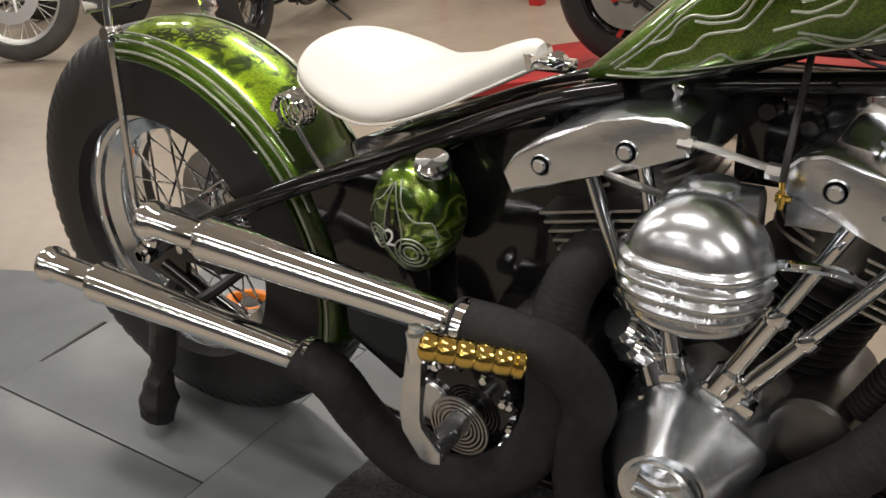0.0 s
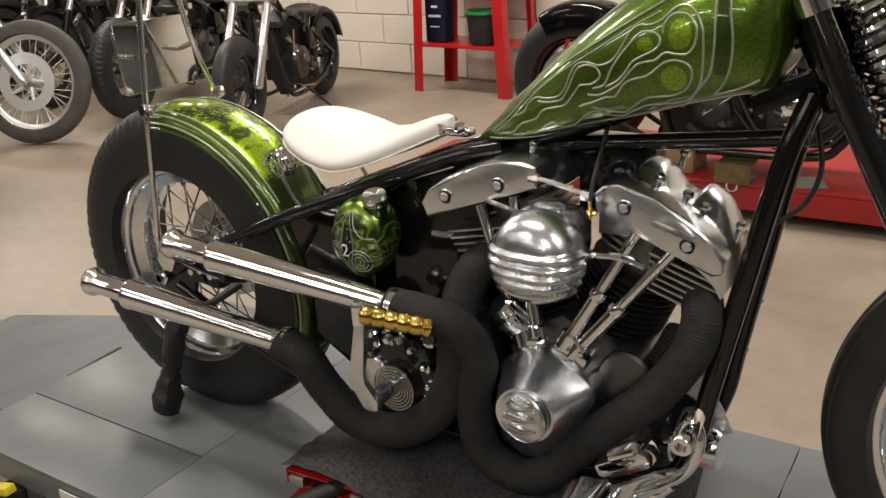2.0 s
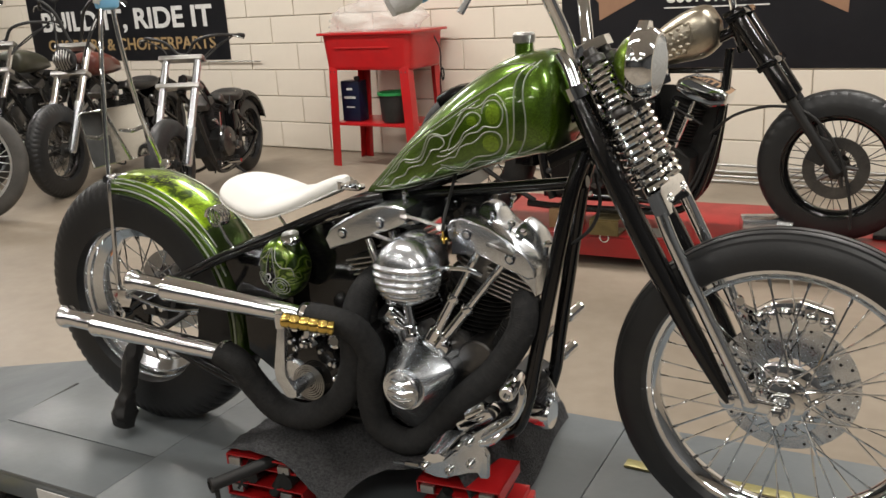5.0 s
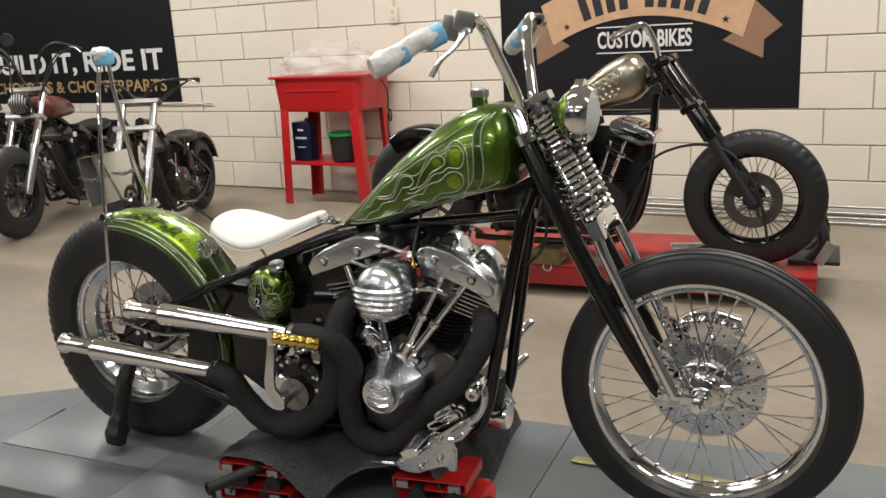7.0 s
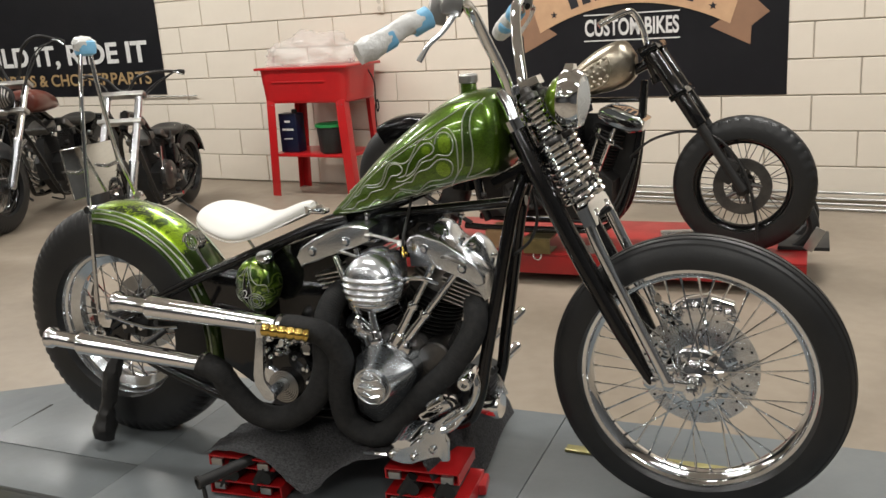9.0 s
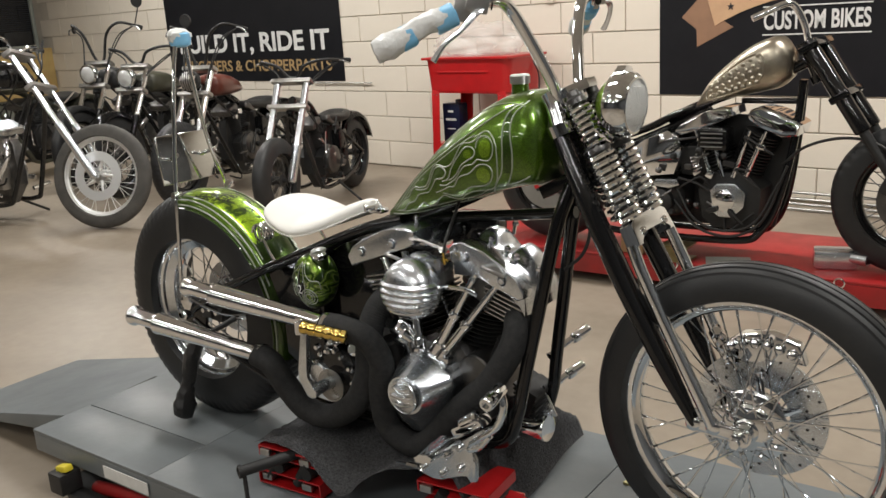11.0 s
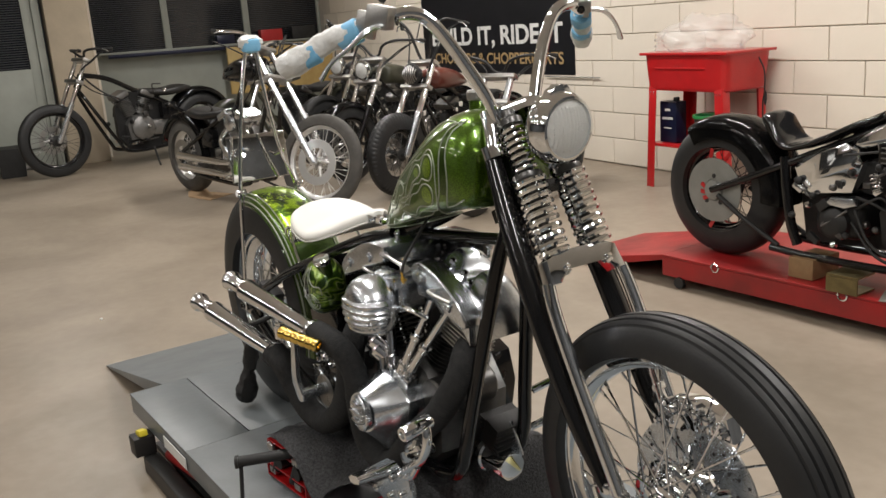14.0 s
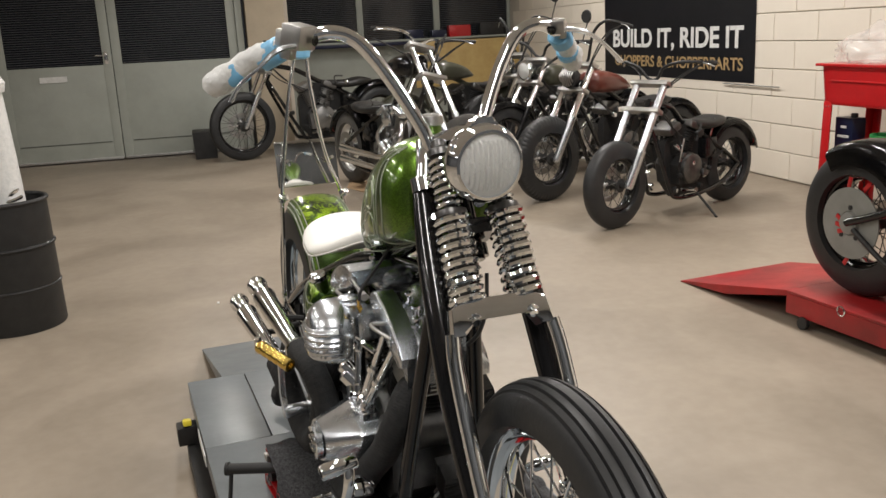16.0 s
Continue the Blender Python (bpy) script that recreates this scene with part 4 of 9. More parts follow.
FPROF = [(-0.088, -0.022), (-0.086, -0.004), (-0.076, 0.010), (-0.055, 0.019), (-0.028, 0.024), (0, 0.026), (0.028, 0.024), (0.055, 0.019), (0.076, 0.010), (0.086, -0.004), (0.088, -0.022)]


def fender_skin(name, material, y0, y1, a0, a1, r, label="", lift=0.0, steps=44):
    """A shell over the rear wheel between two arms of the profile."""
    bm = B()
    prof = [p for p in FPROF if y0 - 1e-6 <= p[0] <= y1 + 1e-6]
    rings = []
    for i in range(steps + 1):
        a = a0 + (a1 - a0) * i / steps
        out = [bm.verts.new(fender_pts(a, r + h + lift, y * (1 + lift * 4))) for y, h in prof]
        inn = [bm.verts.new(fender_pts(a, r + h - 0.003, y)) for y, h in prof[::-1]]
        rings.append(out + inn)
    ring_faces(bm, rings)
    bm.faces.new(rings[0][::-1])
    bm.faces.new(rings[-1])
    return part(name, bm, material, bike, label, sharp=50)


FR = 0.375
A0, A1 = radians(93), radians(-14)
fender = fender_skin("rear_fender", LACE, -0.1, 0.1, A0, radians(42), FR, "candy green rear fender with lace stencil", steps=26)
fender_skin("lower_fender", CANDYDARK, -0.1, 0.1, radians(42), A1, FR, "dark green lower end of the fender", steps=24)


def fender_line(y, h, r, material, name, a0=A0, a1=A1):
    bm = B()
    tube(bm, [fender_pts(a0 + (a1 - a0) * i / 40, FR + h, y) for i in range(41)], r, 6, 0)
    return part(name, bm, material, fender)


for s in (-1, 1):
    fender_line(s * 0.0885, -0.010, 0.0030, SILVERLINE, "edge_stripe")
    fender_line(s * 0.083, 0.007, 0.0022, SILVERLINE, "pinstripe", A0, radians(22))
    fender_line(s * 0.070, 0.0155, 0.0018, SILVERLINE, "pinstripe", A0, radians(34))
    fender_line(s * 0.0892, -0.022, 0.0040, CANDYDARK, "rolled_edge")
    bm = B()
    rings = []
    for i in range(41):
        a = A0 + (radians(26) - A0) * i / 40
        rings.append([bm.verts.new(fender_pts(a, FR + h + 0.0012, s * y)) for y, h in ((0.0885, -0.02), (0.0875, -0.004), (0.0772, 0.0102), (0.073, 0.0128))])
    ring_faces(bm, rings, False)
    part("side_band", bm, CANDY, fender, "plain candy green band")
for s in (-1, 1):
    bm = B()
    tube(bm, [(-0.150, s * 0.125, 0.40), (-0.152, s * 0.122, 0.48), (-0.146, s * 0.115, 0.60), (-0.138, s * (0.106 if s < 0 else 0.094), 0.757), (-0.143, s * (0.085 if s < 0 else 0.050), 0.90), (-0.150, s * (0.050 if s < 0 else 0.022), 1.10), (-0.155, s * 0.016, 1.235)], 0.0066, 12)
    part("sissy_bar_leg", bm, CHROME, bike, "tall chrome sissy bar leg")
    bm = B()
    lathe(bm, [(0.011, -0.012), (0.014, -0.006), (0.014, 0.006), (0.011, 0.012)], aim((-0.138, s * 0.107, 0.757), (0, s, 0.2)), 14)
    rod(bm, (-0.138, s * 0.107, 0.757), (-0.128, s * 0.09, 0.762), 0.009)
    part("stay_bolt", bm, CHROME, bike)
bm = B()
random.seed(5)
lathe(bm, [(0.008, -0.035), (0.020, -0.02), (0.026, 0.0), (0.024, 0.02), (0.013, 0.036), (0.003, 0.04)], Matrix.Translation((-0.155, 0, 1.238)) @ Matrix.Rotation(radians(90), 4, "X") @ Matrix.Scale(1.05, 4), 14)
for v in bm.verts:
    v.co += V((random.uniform(-1, 1), random.uniform(-1, 1), random.uniform(-1, 1))) * 0.004
wrapped = part("wrapped_top", bm, PLASTIC, bike, "bar top wrapped in white plastic")
bm = B()
lathe(bm, [(0.016, -0.024), (0.030, -0.018), (0.0335, 0.0), (0.031, 0.016), (0.020, 0.024)], Matrix.Translation((-0.153, -0.002, 1.228)), 14)
part("tape", bm, BLUE, wrapped, "blue tape band")
bm = B()
box(bm, (0.006, 0.21, 0.155), Matrix.Translation((-0.205, 0, 0.86)) @ Matrix.Rotation(radians(-8), 4, "Y"), 0.0025)
plate = part("plate_holder", bm, PLATEMETAL, bike, "mirror-bright metal plate holder")
for s in (-1, 1):
    bm = B()
    rod(bm, (-0.205, s * 0.06, 0.86), (-0.147, s * 0.075, 0.88), 0.006)
    part("plate_bracket", bm, CHROME, plate)

# frame
def frame_tube(name, pts, r=0.015, radii=None):
    bm = B()
    tube(bm, pts, r, 14, 7, radii=radii)
    return part(name, bm, BLACK, bike, "gloss black frame tube")


def DOWN(s):
    s = s if s < 0 else s * 0.5
    return [(1.205, s * 0.028, 0.86), (1.176, s * 0.052, 0.76), (1.138, s * 0.082, 0.56), (1.108, s * 0.104, 0.40), (1.090, s * 0.116, 0.30), (1.055, s * 0.118, 0.225), (0.97, s * 0.114, 0.195)]


for s in (-1, 1):
    frame_tube("seat_stay", [(0.70, s * 0.03, 0.735), (0.60, s * 0.06, 0.712), (0.40, s * 0.10, 0.632), (0.20, s * 0.118, 0.550), (0.0, s * 0.122, 0.455), (-0.11, s * 0.12, 0.395)], 0.0145)
    frame_tube("down_tube", DOWN(s), 0.0165)
    frame_tube("lower_rail", [(0.98, s * 0.112, 0.197), (0.60, s * 0.115, 0.180), (0.35, s * 0.118, 0.19), (0.10, s * 0.12, 0.26), (-0.11, s * 0.12, 0.355)], 0.0155)
    bm = B()
    prism(bm, [(-0.175, 0.345), (-0.175, 0.385), (-0.12, 0.41), (-0.06, 0.43), (-0.045, 0.40), (-0.06, 0.34), (-0.11, 0.325)], 0.012, side(s * 0.118 + 0.006), 0.003)
    part("axle_plate", bm, BLACK, bike)
frame_tube("backbone", [(1.19, 0, 0.945), (1.05, 0, 0.88), (0.90, 0, 0.805), (0.72, 0, 0.738), (0.58, 0, 0.70)], 0.018)
frame_tube("lower_top_tube", [(1.20, 0, 0.790), (1.05, 0, 0.772), (0.90, 0, 0.755), (0.78, 0, 0.742)], 0.014)
frame_tube("seat_post", [(0.60, 0, 0.70), (0.575, 0, 0.50), (0.56, 0, 0.30), (0.555, 0, 0.11)], 0.016)
bm = B()
rod(bm, (1.158, 0, 1.02), (1.245, 0, 0.84), 0.028, seg=20)
lathe(bm, [(0.036, -0.012), (0.036, 0.012)], aim((1.165, 0, 1.008), (-0.43, 0, 0.9)), 24)
lathe(bm, [(0.036, -0.012), (0.036, 0.012)], aim((1.238, 0, 0.856), (-0.43, 0, 0.9)), 24)
part("steering_head", bm, BLACK, bike)
bm = B()
rod(bm, RA + V((0, -0.15, 0)), RA + V((0, 0.15, 0)), 0.010)
for s in (-1, 1):
    lathe(bm, [(0.019, 0), (0.019, 0.014), (0.012, 0.016), (0.012, 0.024)], aim(RA + V((0, s * 0.126, 0)), (0, s, 0)), 6)
part("rear_axle", bm, CHROME, bike)
bm = B()
box(bm, (0.10, 0.05, 0.06), Matrix.Translation((-0.02, -0.09, 0.43)) @ Matrix.Rotation(radians(20), 4, "Y"), 0.012)
box(bm, (0.05, 0.06, 0.035), Matrix.Translation((-0.04, -0.10, 0.395)), 0.008)
for k in range(4):
    lathe(bm, [(0.007, 0), (0.007, 0.01)], aim((-0.055 + 0.025 * k, -0.116, 0.425 + 0.006 * k), (0, -1, 0)), 6)
box(bm, (0.15, 0.05, 0.07), Matrix.Translation((-0.055, -0.092, 0.405)) @ Matrix.Rotation(radians(8), 4, "Y"), 0.014)
part("rear_caliper", bm, MATTBLACK, bike, "black rear brake caliper")
for k in range(5):
    bm = B()
    lathe(bm, [(0.009, 0), (0.010, 0.004), (0.008, 0.012), (0.0, 0.013)], aim((-0.115 + 0.03 * k, -0.118, 0.40 + 0.008 * (k % 2)), (0, -1, 0)), 8, False)
    part("caliper_nut", bm, CHROME, bike)
bm = B()
lathe(bm, [(0.028, 0), (0.028, 0.012), (0.012, 0.014)], aim((-0.12, -0.127, 0.42), (0, -1, 0)), 6)
tube(bm, [(-0.10, -0.13, 0.43), (-0.02, -0.132, 0.415), (0.05, -0.128, 0.405), (0.14, -0.12, 0.41)], 0.006, 8)
part("axle_adjuster", bm, CHROME, bike)
bm = B()
lathe(bm, [(0.10, 0), (0.104, 0.003), (0.10, 0.007), (0.06, 0.008), (0.05, 0.02)], aim(RA + V((0, 0.082, 0)), (0, -1, 0)), 44)
part("sprocket", bm, DARKMETAL, bike)

# oil flask
bm = B()
rings = []
OC = V((0.450, -0.118, 0.563))
for i in range(21):
    t = -1 + 2 * i / 20
    rr = (1 - abs(t) ** 3.2) ** 0.5 if abs(t) < 1 else 0.03
    rr = max(rr, 0.04)
    rings.append([bm.verts.new(OC + V((0.062 * rr * math.cos(2 * math.pi * j / 32) * (1 + 0.16 * min(math.sin(2 * math.pi * j / 32), 0)), 0.056 * t, 0.080 * rr * math.sin(2 * math.pi * j / 32)))) for j in range(32)])
ring_faces(bm, rings)
bm.faces.new(rings[0][::-1])
bm.faces.new(rings[-1])
flask = part("oil_tank", bm, MARBLE, bike, "marbled candy green oil flask with pinstripes", sharp=60)


def flask_pt(u, w, lift=0.0015):
    """A point on the outer end of the flask, u along, w up from its middle."""
    q = min(math.hypot(u, w) / 0.078, 0.97)
    t = (1 - q * q) ** (1 / 3.2)
    return OC + V((u * 0.82, -0.056 * t - lift, w))


def flask_line(pts, r=0.0011, material=None, name="pinstripe"):
    bm = B()
    tube(bm, [flask_pt(p.x, p.z) for p in glide([V((a, 0, b)) for a, b in pts], 6)], r, 5, 0)
    return part(name, bm, material or SILVERLINE, flask)


def ring_line(cx, cz, r):
    return [(cx + r * math.cos(a), cz + r * math.sin(a) * 0.8) for a in np.linspace(0, 6.0, 14)]


for k in range(3):
    flask_line(ring_line(0.022, -0.033, 0.028 - 0.008 * k), 0.0014)
    flask_line(ring_line(-0.042, -0.018, 0.022 - 0.007 * k), 0.0009)
flask_line([(-0.002, 0.062), (-0.014, 0.035), (-0.022, 0.0), (-0.028, -0.02), (-0.012, -0.045), (-0.002, -0.066)])
flask_line([(-0.002, 0.062), (0.006, 0.03), (0.012, 0.0), (0.008, -0.02), (0.0, -0.045), (-0.002, -0.066)])
flask_line([(-0.006, 0.06), (-0.026, 0.04), (-0.045, 0.03), (-0.058, 0.012)])
flask_line([(0.008, 0.066), (0.014, 0.035), (0.034, 0.015), (0.060, 0.012), (0.066, -0.01)], 0.0014)
bm = B()
centre = bm.verts.new(flask_pt(-0.008, -0.012, 0.0012))
edge = [bm.verts.new(flask_pt(a, b, 0.0012)) for a, b in ((-0.004, 0.058), (-0.012, 0.035), (-0.020, 0.010), (-0.030, -0.010), (-0.028, -0.028), (-0.014, -0.045), (-0.004, -0.068), (0.004, -0.045), (0.012, -0.030), (0.012, -0.012), (0.006, 0.010), (0.002, 0.035))]
for i in range(len(edge)):
    bm.faces.new((centre, edge[i], edge[(i + 1) % len(edge)]))
part("painted_spade", bm, BLACK, flask, "black painted spade")
bm = B()
lathe(bm, [(0.018, -0.02), (0.018, 0.03)], aim((0.488, -0.128, 0.612), (0.15, -0.2, 1)), 20)
part("filler_neck", bm, CANDYDARK, flask)
bm = B()
lathe(bm, [(0.023, 0), (0.025, 0.003), (0.025, 0.014), (0.021, 0.019), (0.016, 0.018), (0.0, 0.017)], aim((0.493, -0.140, 0.640), (0.12, -0.25, 1)), 28, False)
part("filler_cap", bm, CHROME, flask, "round chrome filler cap")
curve = bpy.data.curves.new("figure", "FONT")
curve.body, curve.size, curve.extrude, curve.align_x = "2", 0.034, 0.0004, "CENTER"
probe = new("figure", curve)
dg = bpy.context.evaluated_depsgraph_get()
me = bpy.data.meshes.new_from_object(probe.evaluated_get(dg))
bpy.data.objects.remove(probe)
me.materials.append(BANWHITE)
ob = new("figure", me)
ob.parent = flask
ob.matrix_local = Matrix.Translation((0.443, -0.1785, 0.540)) @ Matrix.Rotation(radians(90), 4, "X")
ob["label"] = "white painted figure"
bm = B()
prism(bm, [(0.28, 0.27), (0.285, 0.42), (0.29, 0.50), (0.35, 0.575), (0.50, 0.655), (0.62, 0.70), (0.68, 0.62), (0.67, 0.42), (0.50, 0.36), (0.40, 0.25)], 0.15, side(0.10), 0.012)
part("battery_box", bm, BLACK, bike, "black oil and battery box")
bm = B()
prism(bm, [(0.262, 0.30), (0.268, 0.40), (0.262, 0.46), (0.236, 0.525), (0.205, 0.572), (0.25, 0.578), (0.33, 0.602), (0.44, 0.64), (0.43, 0.30), (0.36, 0.24)], 0.165, side(0.08), 0.006)
part("dark_filler", bm, BLACK, bike, "black cover ahead of the rear fender")
bm = B()
prism(bm, [(0.27, 0.20), (0.30, 0.46), (0.38, 0.58), (0.50, 0.67), (0.62, 0.70), (0.72, 0.62), (0.76, 0.48), (0.88, 0.43), (0.92, 0.32), (0.88, 0.18), (0.45, 0.13)], 0.02, side(0.125), 0.004)
part("inner_primary", bm, BLACK, bike, "black inner primary plate")
bm = B()
box(bm, (0.16, 0.10, 0.22), Matrix.Translation((0.68, 0.03, 0.56)) @ Matrix.Rotation(radians(-20), 4, "Y"), 0.02)
part("coil_box", bm, BLACK, bike, "black coil cover")

# engine
CR = V((0.852, 0, 0.315))                    # crank
bm = B()
prism(bm, [(0.75, 0.24), (0.74, 0.36), (0.78, 0.44), (0.85, 0.475), (0.93, 0.44), (0.985, 0.36), (0.975, 0.24), (0.92, 0.19), (0.80, 0.19)], 0.20, side(0.09), 0.015)
case = part("crankcase", bm, DARKMETAL, bike, "dark cast metal crankcase")
bm = B()
lathe(bm, [(0.044, -0.075), (0.048, -0.07), (0.048, 0.085), (0.044, 0.09), (0.030, 0.092)], aim((0.968, -0.03, 0.385), (0, -1, 0)), 32)
part("generator", bm, DARKMETAL, case, "round cast generator body")
bm = B()
prof = [(0.012, 0.0)]
for k in range(9):
    prof += [(0.017, 0.004 + 0.008 * k), (0.021, 0.005 + 0.008 * k), (0.021, 0.008 + 0.008 * k), (0.017, 0.009 + 0.008 * k)]
prof += [(0.012, 0.080)]
lathe(bm, prof, aim((1.046, -0.085, 0.480), (-0.42, 0.05, -0.9)), 24)
part("finned_cap", bm, MATTBLACK, case, "black finned breather cap", sharp=30)


def cylinder_at(s):
    """Rear (-1) or front (+1) cylinder, with its head, rocker cover and bolts."""
    lean = s * radians(22.5)
    up = V((math.sin(lean), 0, math.cos(lean)))
    base = CR + up * 0.135
    m = aim(base, up)
    prof = [(0.052, -0.02)]
    for k in range(11):
        h = -0.012 + k * 0.0122
        prof += [(0.052, h), (0.084, h + 0.001), (0.085, h + 0.004), (0.052, h + 0.0055)]
    prof += [(0.05, 0.125)]
    bm = B()
    lathe(bm, prof, m, 32)
    cyl = part("cylinder", bm, MATTBLACK, bike, "black finned cylinder barrel", sharp=30)
    bm = B()
    lathe(bm, [(0.055, 0.125), (0.060, 0.16), (0.055, 0.215)], m, 24)
    head = part("cylinder_head", bm, CASTGREY, cyl, "finned grey cylinder head", sharp=30)
    for k in range(6):
        f = 0.13 + k * 0.0125
        bm = B()
        outline = [(math.copysign(abs(math.cos(a)) ** 0.5, math.cos(a)) * (0.076 - 0.002 * k), math.copysign(abs(math.sin(a)) ** 0.5, math.sin(a)) * (0.094 - 0.002 * k)) for a in (2 * math.pi * q / 28 for q in range(28))]
        prism(bm, outline, 0.0045, m @ Matrix.Translation((s * 0.022, -0.010, f + 0.012)))
        part("cooling_fin", bm, SATIN, cyl)
    for sy in (-1, 1):
        bm = B()
        rod(bm, m @ V((0.04, sy * 0.062, 0.0)), m @ V((0.04, sy * 0.062, 0.13)), 0.005, seg=8)
        part("head_bolt", bm, CHROME, cyl)
    return cyl


rear_cyl, front_cyl = cylinder_at(-1), cylinder_at(1)


def rocker_cover(s, outline, y0, y1, bolts):
    bm = B()
    prism(bm, outline, y0 - y1, side(y0), 0.007, 3)
    cover = part("rocker_cover", bm, POLISHED, bike, "polished aluminium rocker cover")
    for x, z in bolts:
        bm = B()
        lathe(bm, [(0.0135, 0), (0.0135, 0.002), (0.0118, 0.003), (0.0110, 0.001), (0.0085, 0.001), (0.0085, 0.007), (0.0065, 0.009), (0.0, 0.009)], aim((x, y1 + 0.001, z), (0, -1, 0)), 20, False)
        part("cover_bolt", bm, POLISHED, cover)
    return cover


rk1 = rocker_cover(-1, [(0.600, 0.621), (0.587, 0.650), (0.604, 0.675), (0.645, 0.703), (0.711, 0.729), (0.755, 0.739), (0.79, 0.744), (0.815, 0.737), (0.815, 0.702), (0.762, 0.683), (0.706, 0.664)], 0.085, -0.132, [(0.641, 0.668), (0.746, 0.700)])
rk2 = rocker_cover(1, [(0.912, 0.672), (0.908, 0.700), (0.922, 0.714), (0.946, 0.720), (0.975, 0.715), (1.010, 0.702), (1.061, 0.676), (1.098, 0.646), (1.117, 0.616), (1.115, 0.597), (1.099, 0.591), (1.045, 0.616), (0.993, 0.637)], -0.07, -0.115, [(0.960, 0.684), (1.062, 0.637)])


def knuckle(at, radii, tilt, cover):
    """A rounded cast hump behind a rocker cover."""
    bm = B()
    rings = []
    m = Matrix.Translation(at) @ Matrix.Rotation(radians(tilt), 4, "Y")
    for i in range(15):
        t = -math.pi / 2 + math.pi * i / 14
        k, h = max(math.cos(t), 0.02) ** 0.55, math.copysign(abs(math.sin(t)) ** 0.8, math.sin(t))
        rings.append([bm.verts.new(m @ V((math.copysign(abs(math.cos(a)) ** 0.8, math.cos(a)) * radii[0] * k, radii[1] * h, math.copysign(abs(math.sin(a)) ** 0.8, math.sin(a)) * radii[2] * k)))
                      for a in (2 * math.pi * j / 24 for j in range(24))])
    ring_faces(bm, rings)
    bm.faces.new(rings[0][::-1])
    bm.faces.new(rings[-1])
    return part("rocker_knuckle", bm, POLISHED, cover, "rounded polished rocker housing", sharp=60)


knuckle((0.772, 0.010, 0.700), (0.056, 0.080, 0.040), -8, rk1)
for k in range(6):
    bm = B()
    box(bm, (0.135 - 0.004 * k, 0.085, 0.0045), Matrix.Translation((0.688 + 0.004 * k, -0.060, 0.604 - 0.0118 * k)) @ Matrix.Rotation(radians(-12), 4, "Y"), 0.0015)
    part("head_fin", bm, SATIN, rear_cyl, "grey cast fin under the rocker cover")
for k in range(6):
    bm = B()
    box(bm, (0.118 - 0.003 * k, 0.080, 0.0045), Matrix.Translation((1.052 - 0.002 * k, -0.058, 0.590 - 0.0115 * k)) @ Matrix.Rotation(radians(18), 4, "Y"), 0.0015)
    part("head_fin", bm, SATIN, front_cyl, "grey cast fin under the rocker cover")
bm = B()
box(bm, (0.14, 0.06, 0.14), Matrix.Translation((0.888, 0.055, 0.685)), 0.012)
for x, z in ((0.858, 0.715), (0.905, 0.700), (0.872, 0.655)):
    lathe(bm, [(0.016, 0), (0.016, 0.010), (0.010, 0.014), (0.010, 0.022)], aim((x, 0.025, z), (0, -1, 0.1)), 14)
part("ignition_coil", bm, BLACK, bike, "black ignition coil between the rocker covers")
RTX = [0.912, 0.922, 0.946, 0.975, 1.010, 1.061, 1.098, 1.112]
RTZ = [0.702, 0.713, 0.719, 0.714, 0.701, 0.675, 0.645, 0.622]


def housing_top(x, y):
    """Top of the front rocker housing: a valley behind the cover, then two rounded humps."""
    z = smoothed(x, RTX, RTZ)
    z += float(np.interp(y, [-0.100, -0.085, -0.060, -0.040, -0.015, 0.02, 0.06, 0.085], [0.0, -0.002, -0.008, -0.012, -0.014, -0.014, -0.022, -0.050]))
    for hx, hz in ((0.972, 0.032), (1.072, 0.036)):
        z += hz * math.exp(-((x - hx) / 0.030) ** 4 - ((y - 0.012) / 0.050) ** 4)
    return z


bm = B()
rings = []
for i in range(31):
    y = -0.100 + 0.185 * i / 30
    xs = [RTX[0] + (RTX[-1] - RTX[0]) * k / 36 for k in range(37)]
    tops = [bm.verts.new((x, y, housing_top(x, y))) for x in xs]
    lows = [bm.verts.new((x, y, min(smoothed(x, RTX, RTZ) - 0.072, 0.632))) for x in xs[::-1]]
    rings.append(tops + lows)
ring_faces(bm, rings)
bm.faces.new(rings[0][::-1])
bm.faces.new(rings[-1])
part("rocker_housing", bm, POLISHED, rk2, "polished saddle-shaped rocker housing", sharp=60)
for x, y, z in ((0.985, -0.045, 0.700), (1.060, -0.055, 0.665), (1.030, -0.045, 0.680), (1.115, -0.045, 0.640), (0.770, -0.06, 0.738), (0.99, 0.06, 0.715)):
    bm = B()
    rod(bm, (x, y, z - 0.01), (x + 0.008, y - 0.004, z + 0.018), 0.005, seg=8)
    lathe(bm, [(0.009, 0), (0.009, 0.006), (0.006, 0.010)], aim((x + 0.008, y - 0.004, z + 0.014), (0.3, -0.1, 1)), 6)
    part("oil_fitting", bm, CHROME, bike)
bm = B()
tube(bm, [(0.802, -0.125, 0.716), (0.83, -0.13, 0.718), (0.875, -0.128, 0.708), (0.910, -0.118, 0.698)], 0.0042, 8)
for x in (0.810, 0.902):
    lathe(bm, [(0.009, -0.008), (0.009, 0.008)], aim((x, -0.126, 0.717 if x < 0.9 else 0.700), (1, 0, -0.1)), 6)
part("oil_line", bm, SATIN, bike)

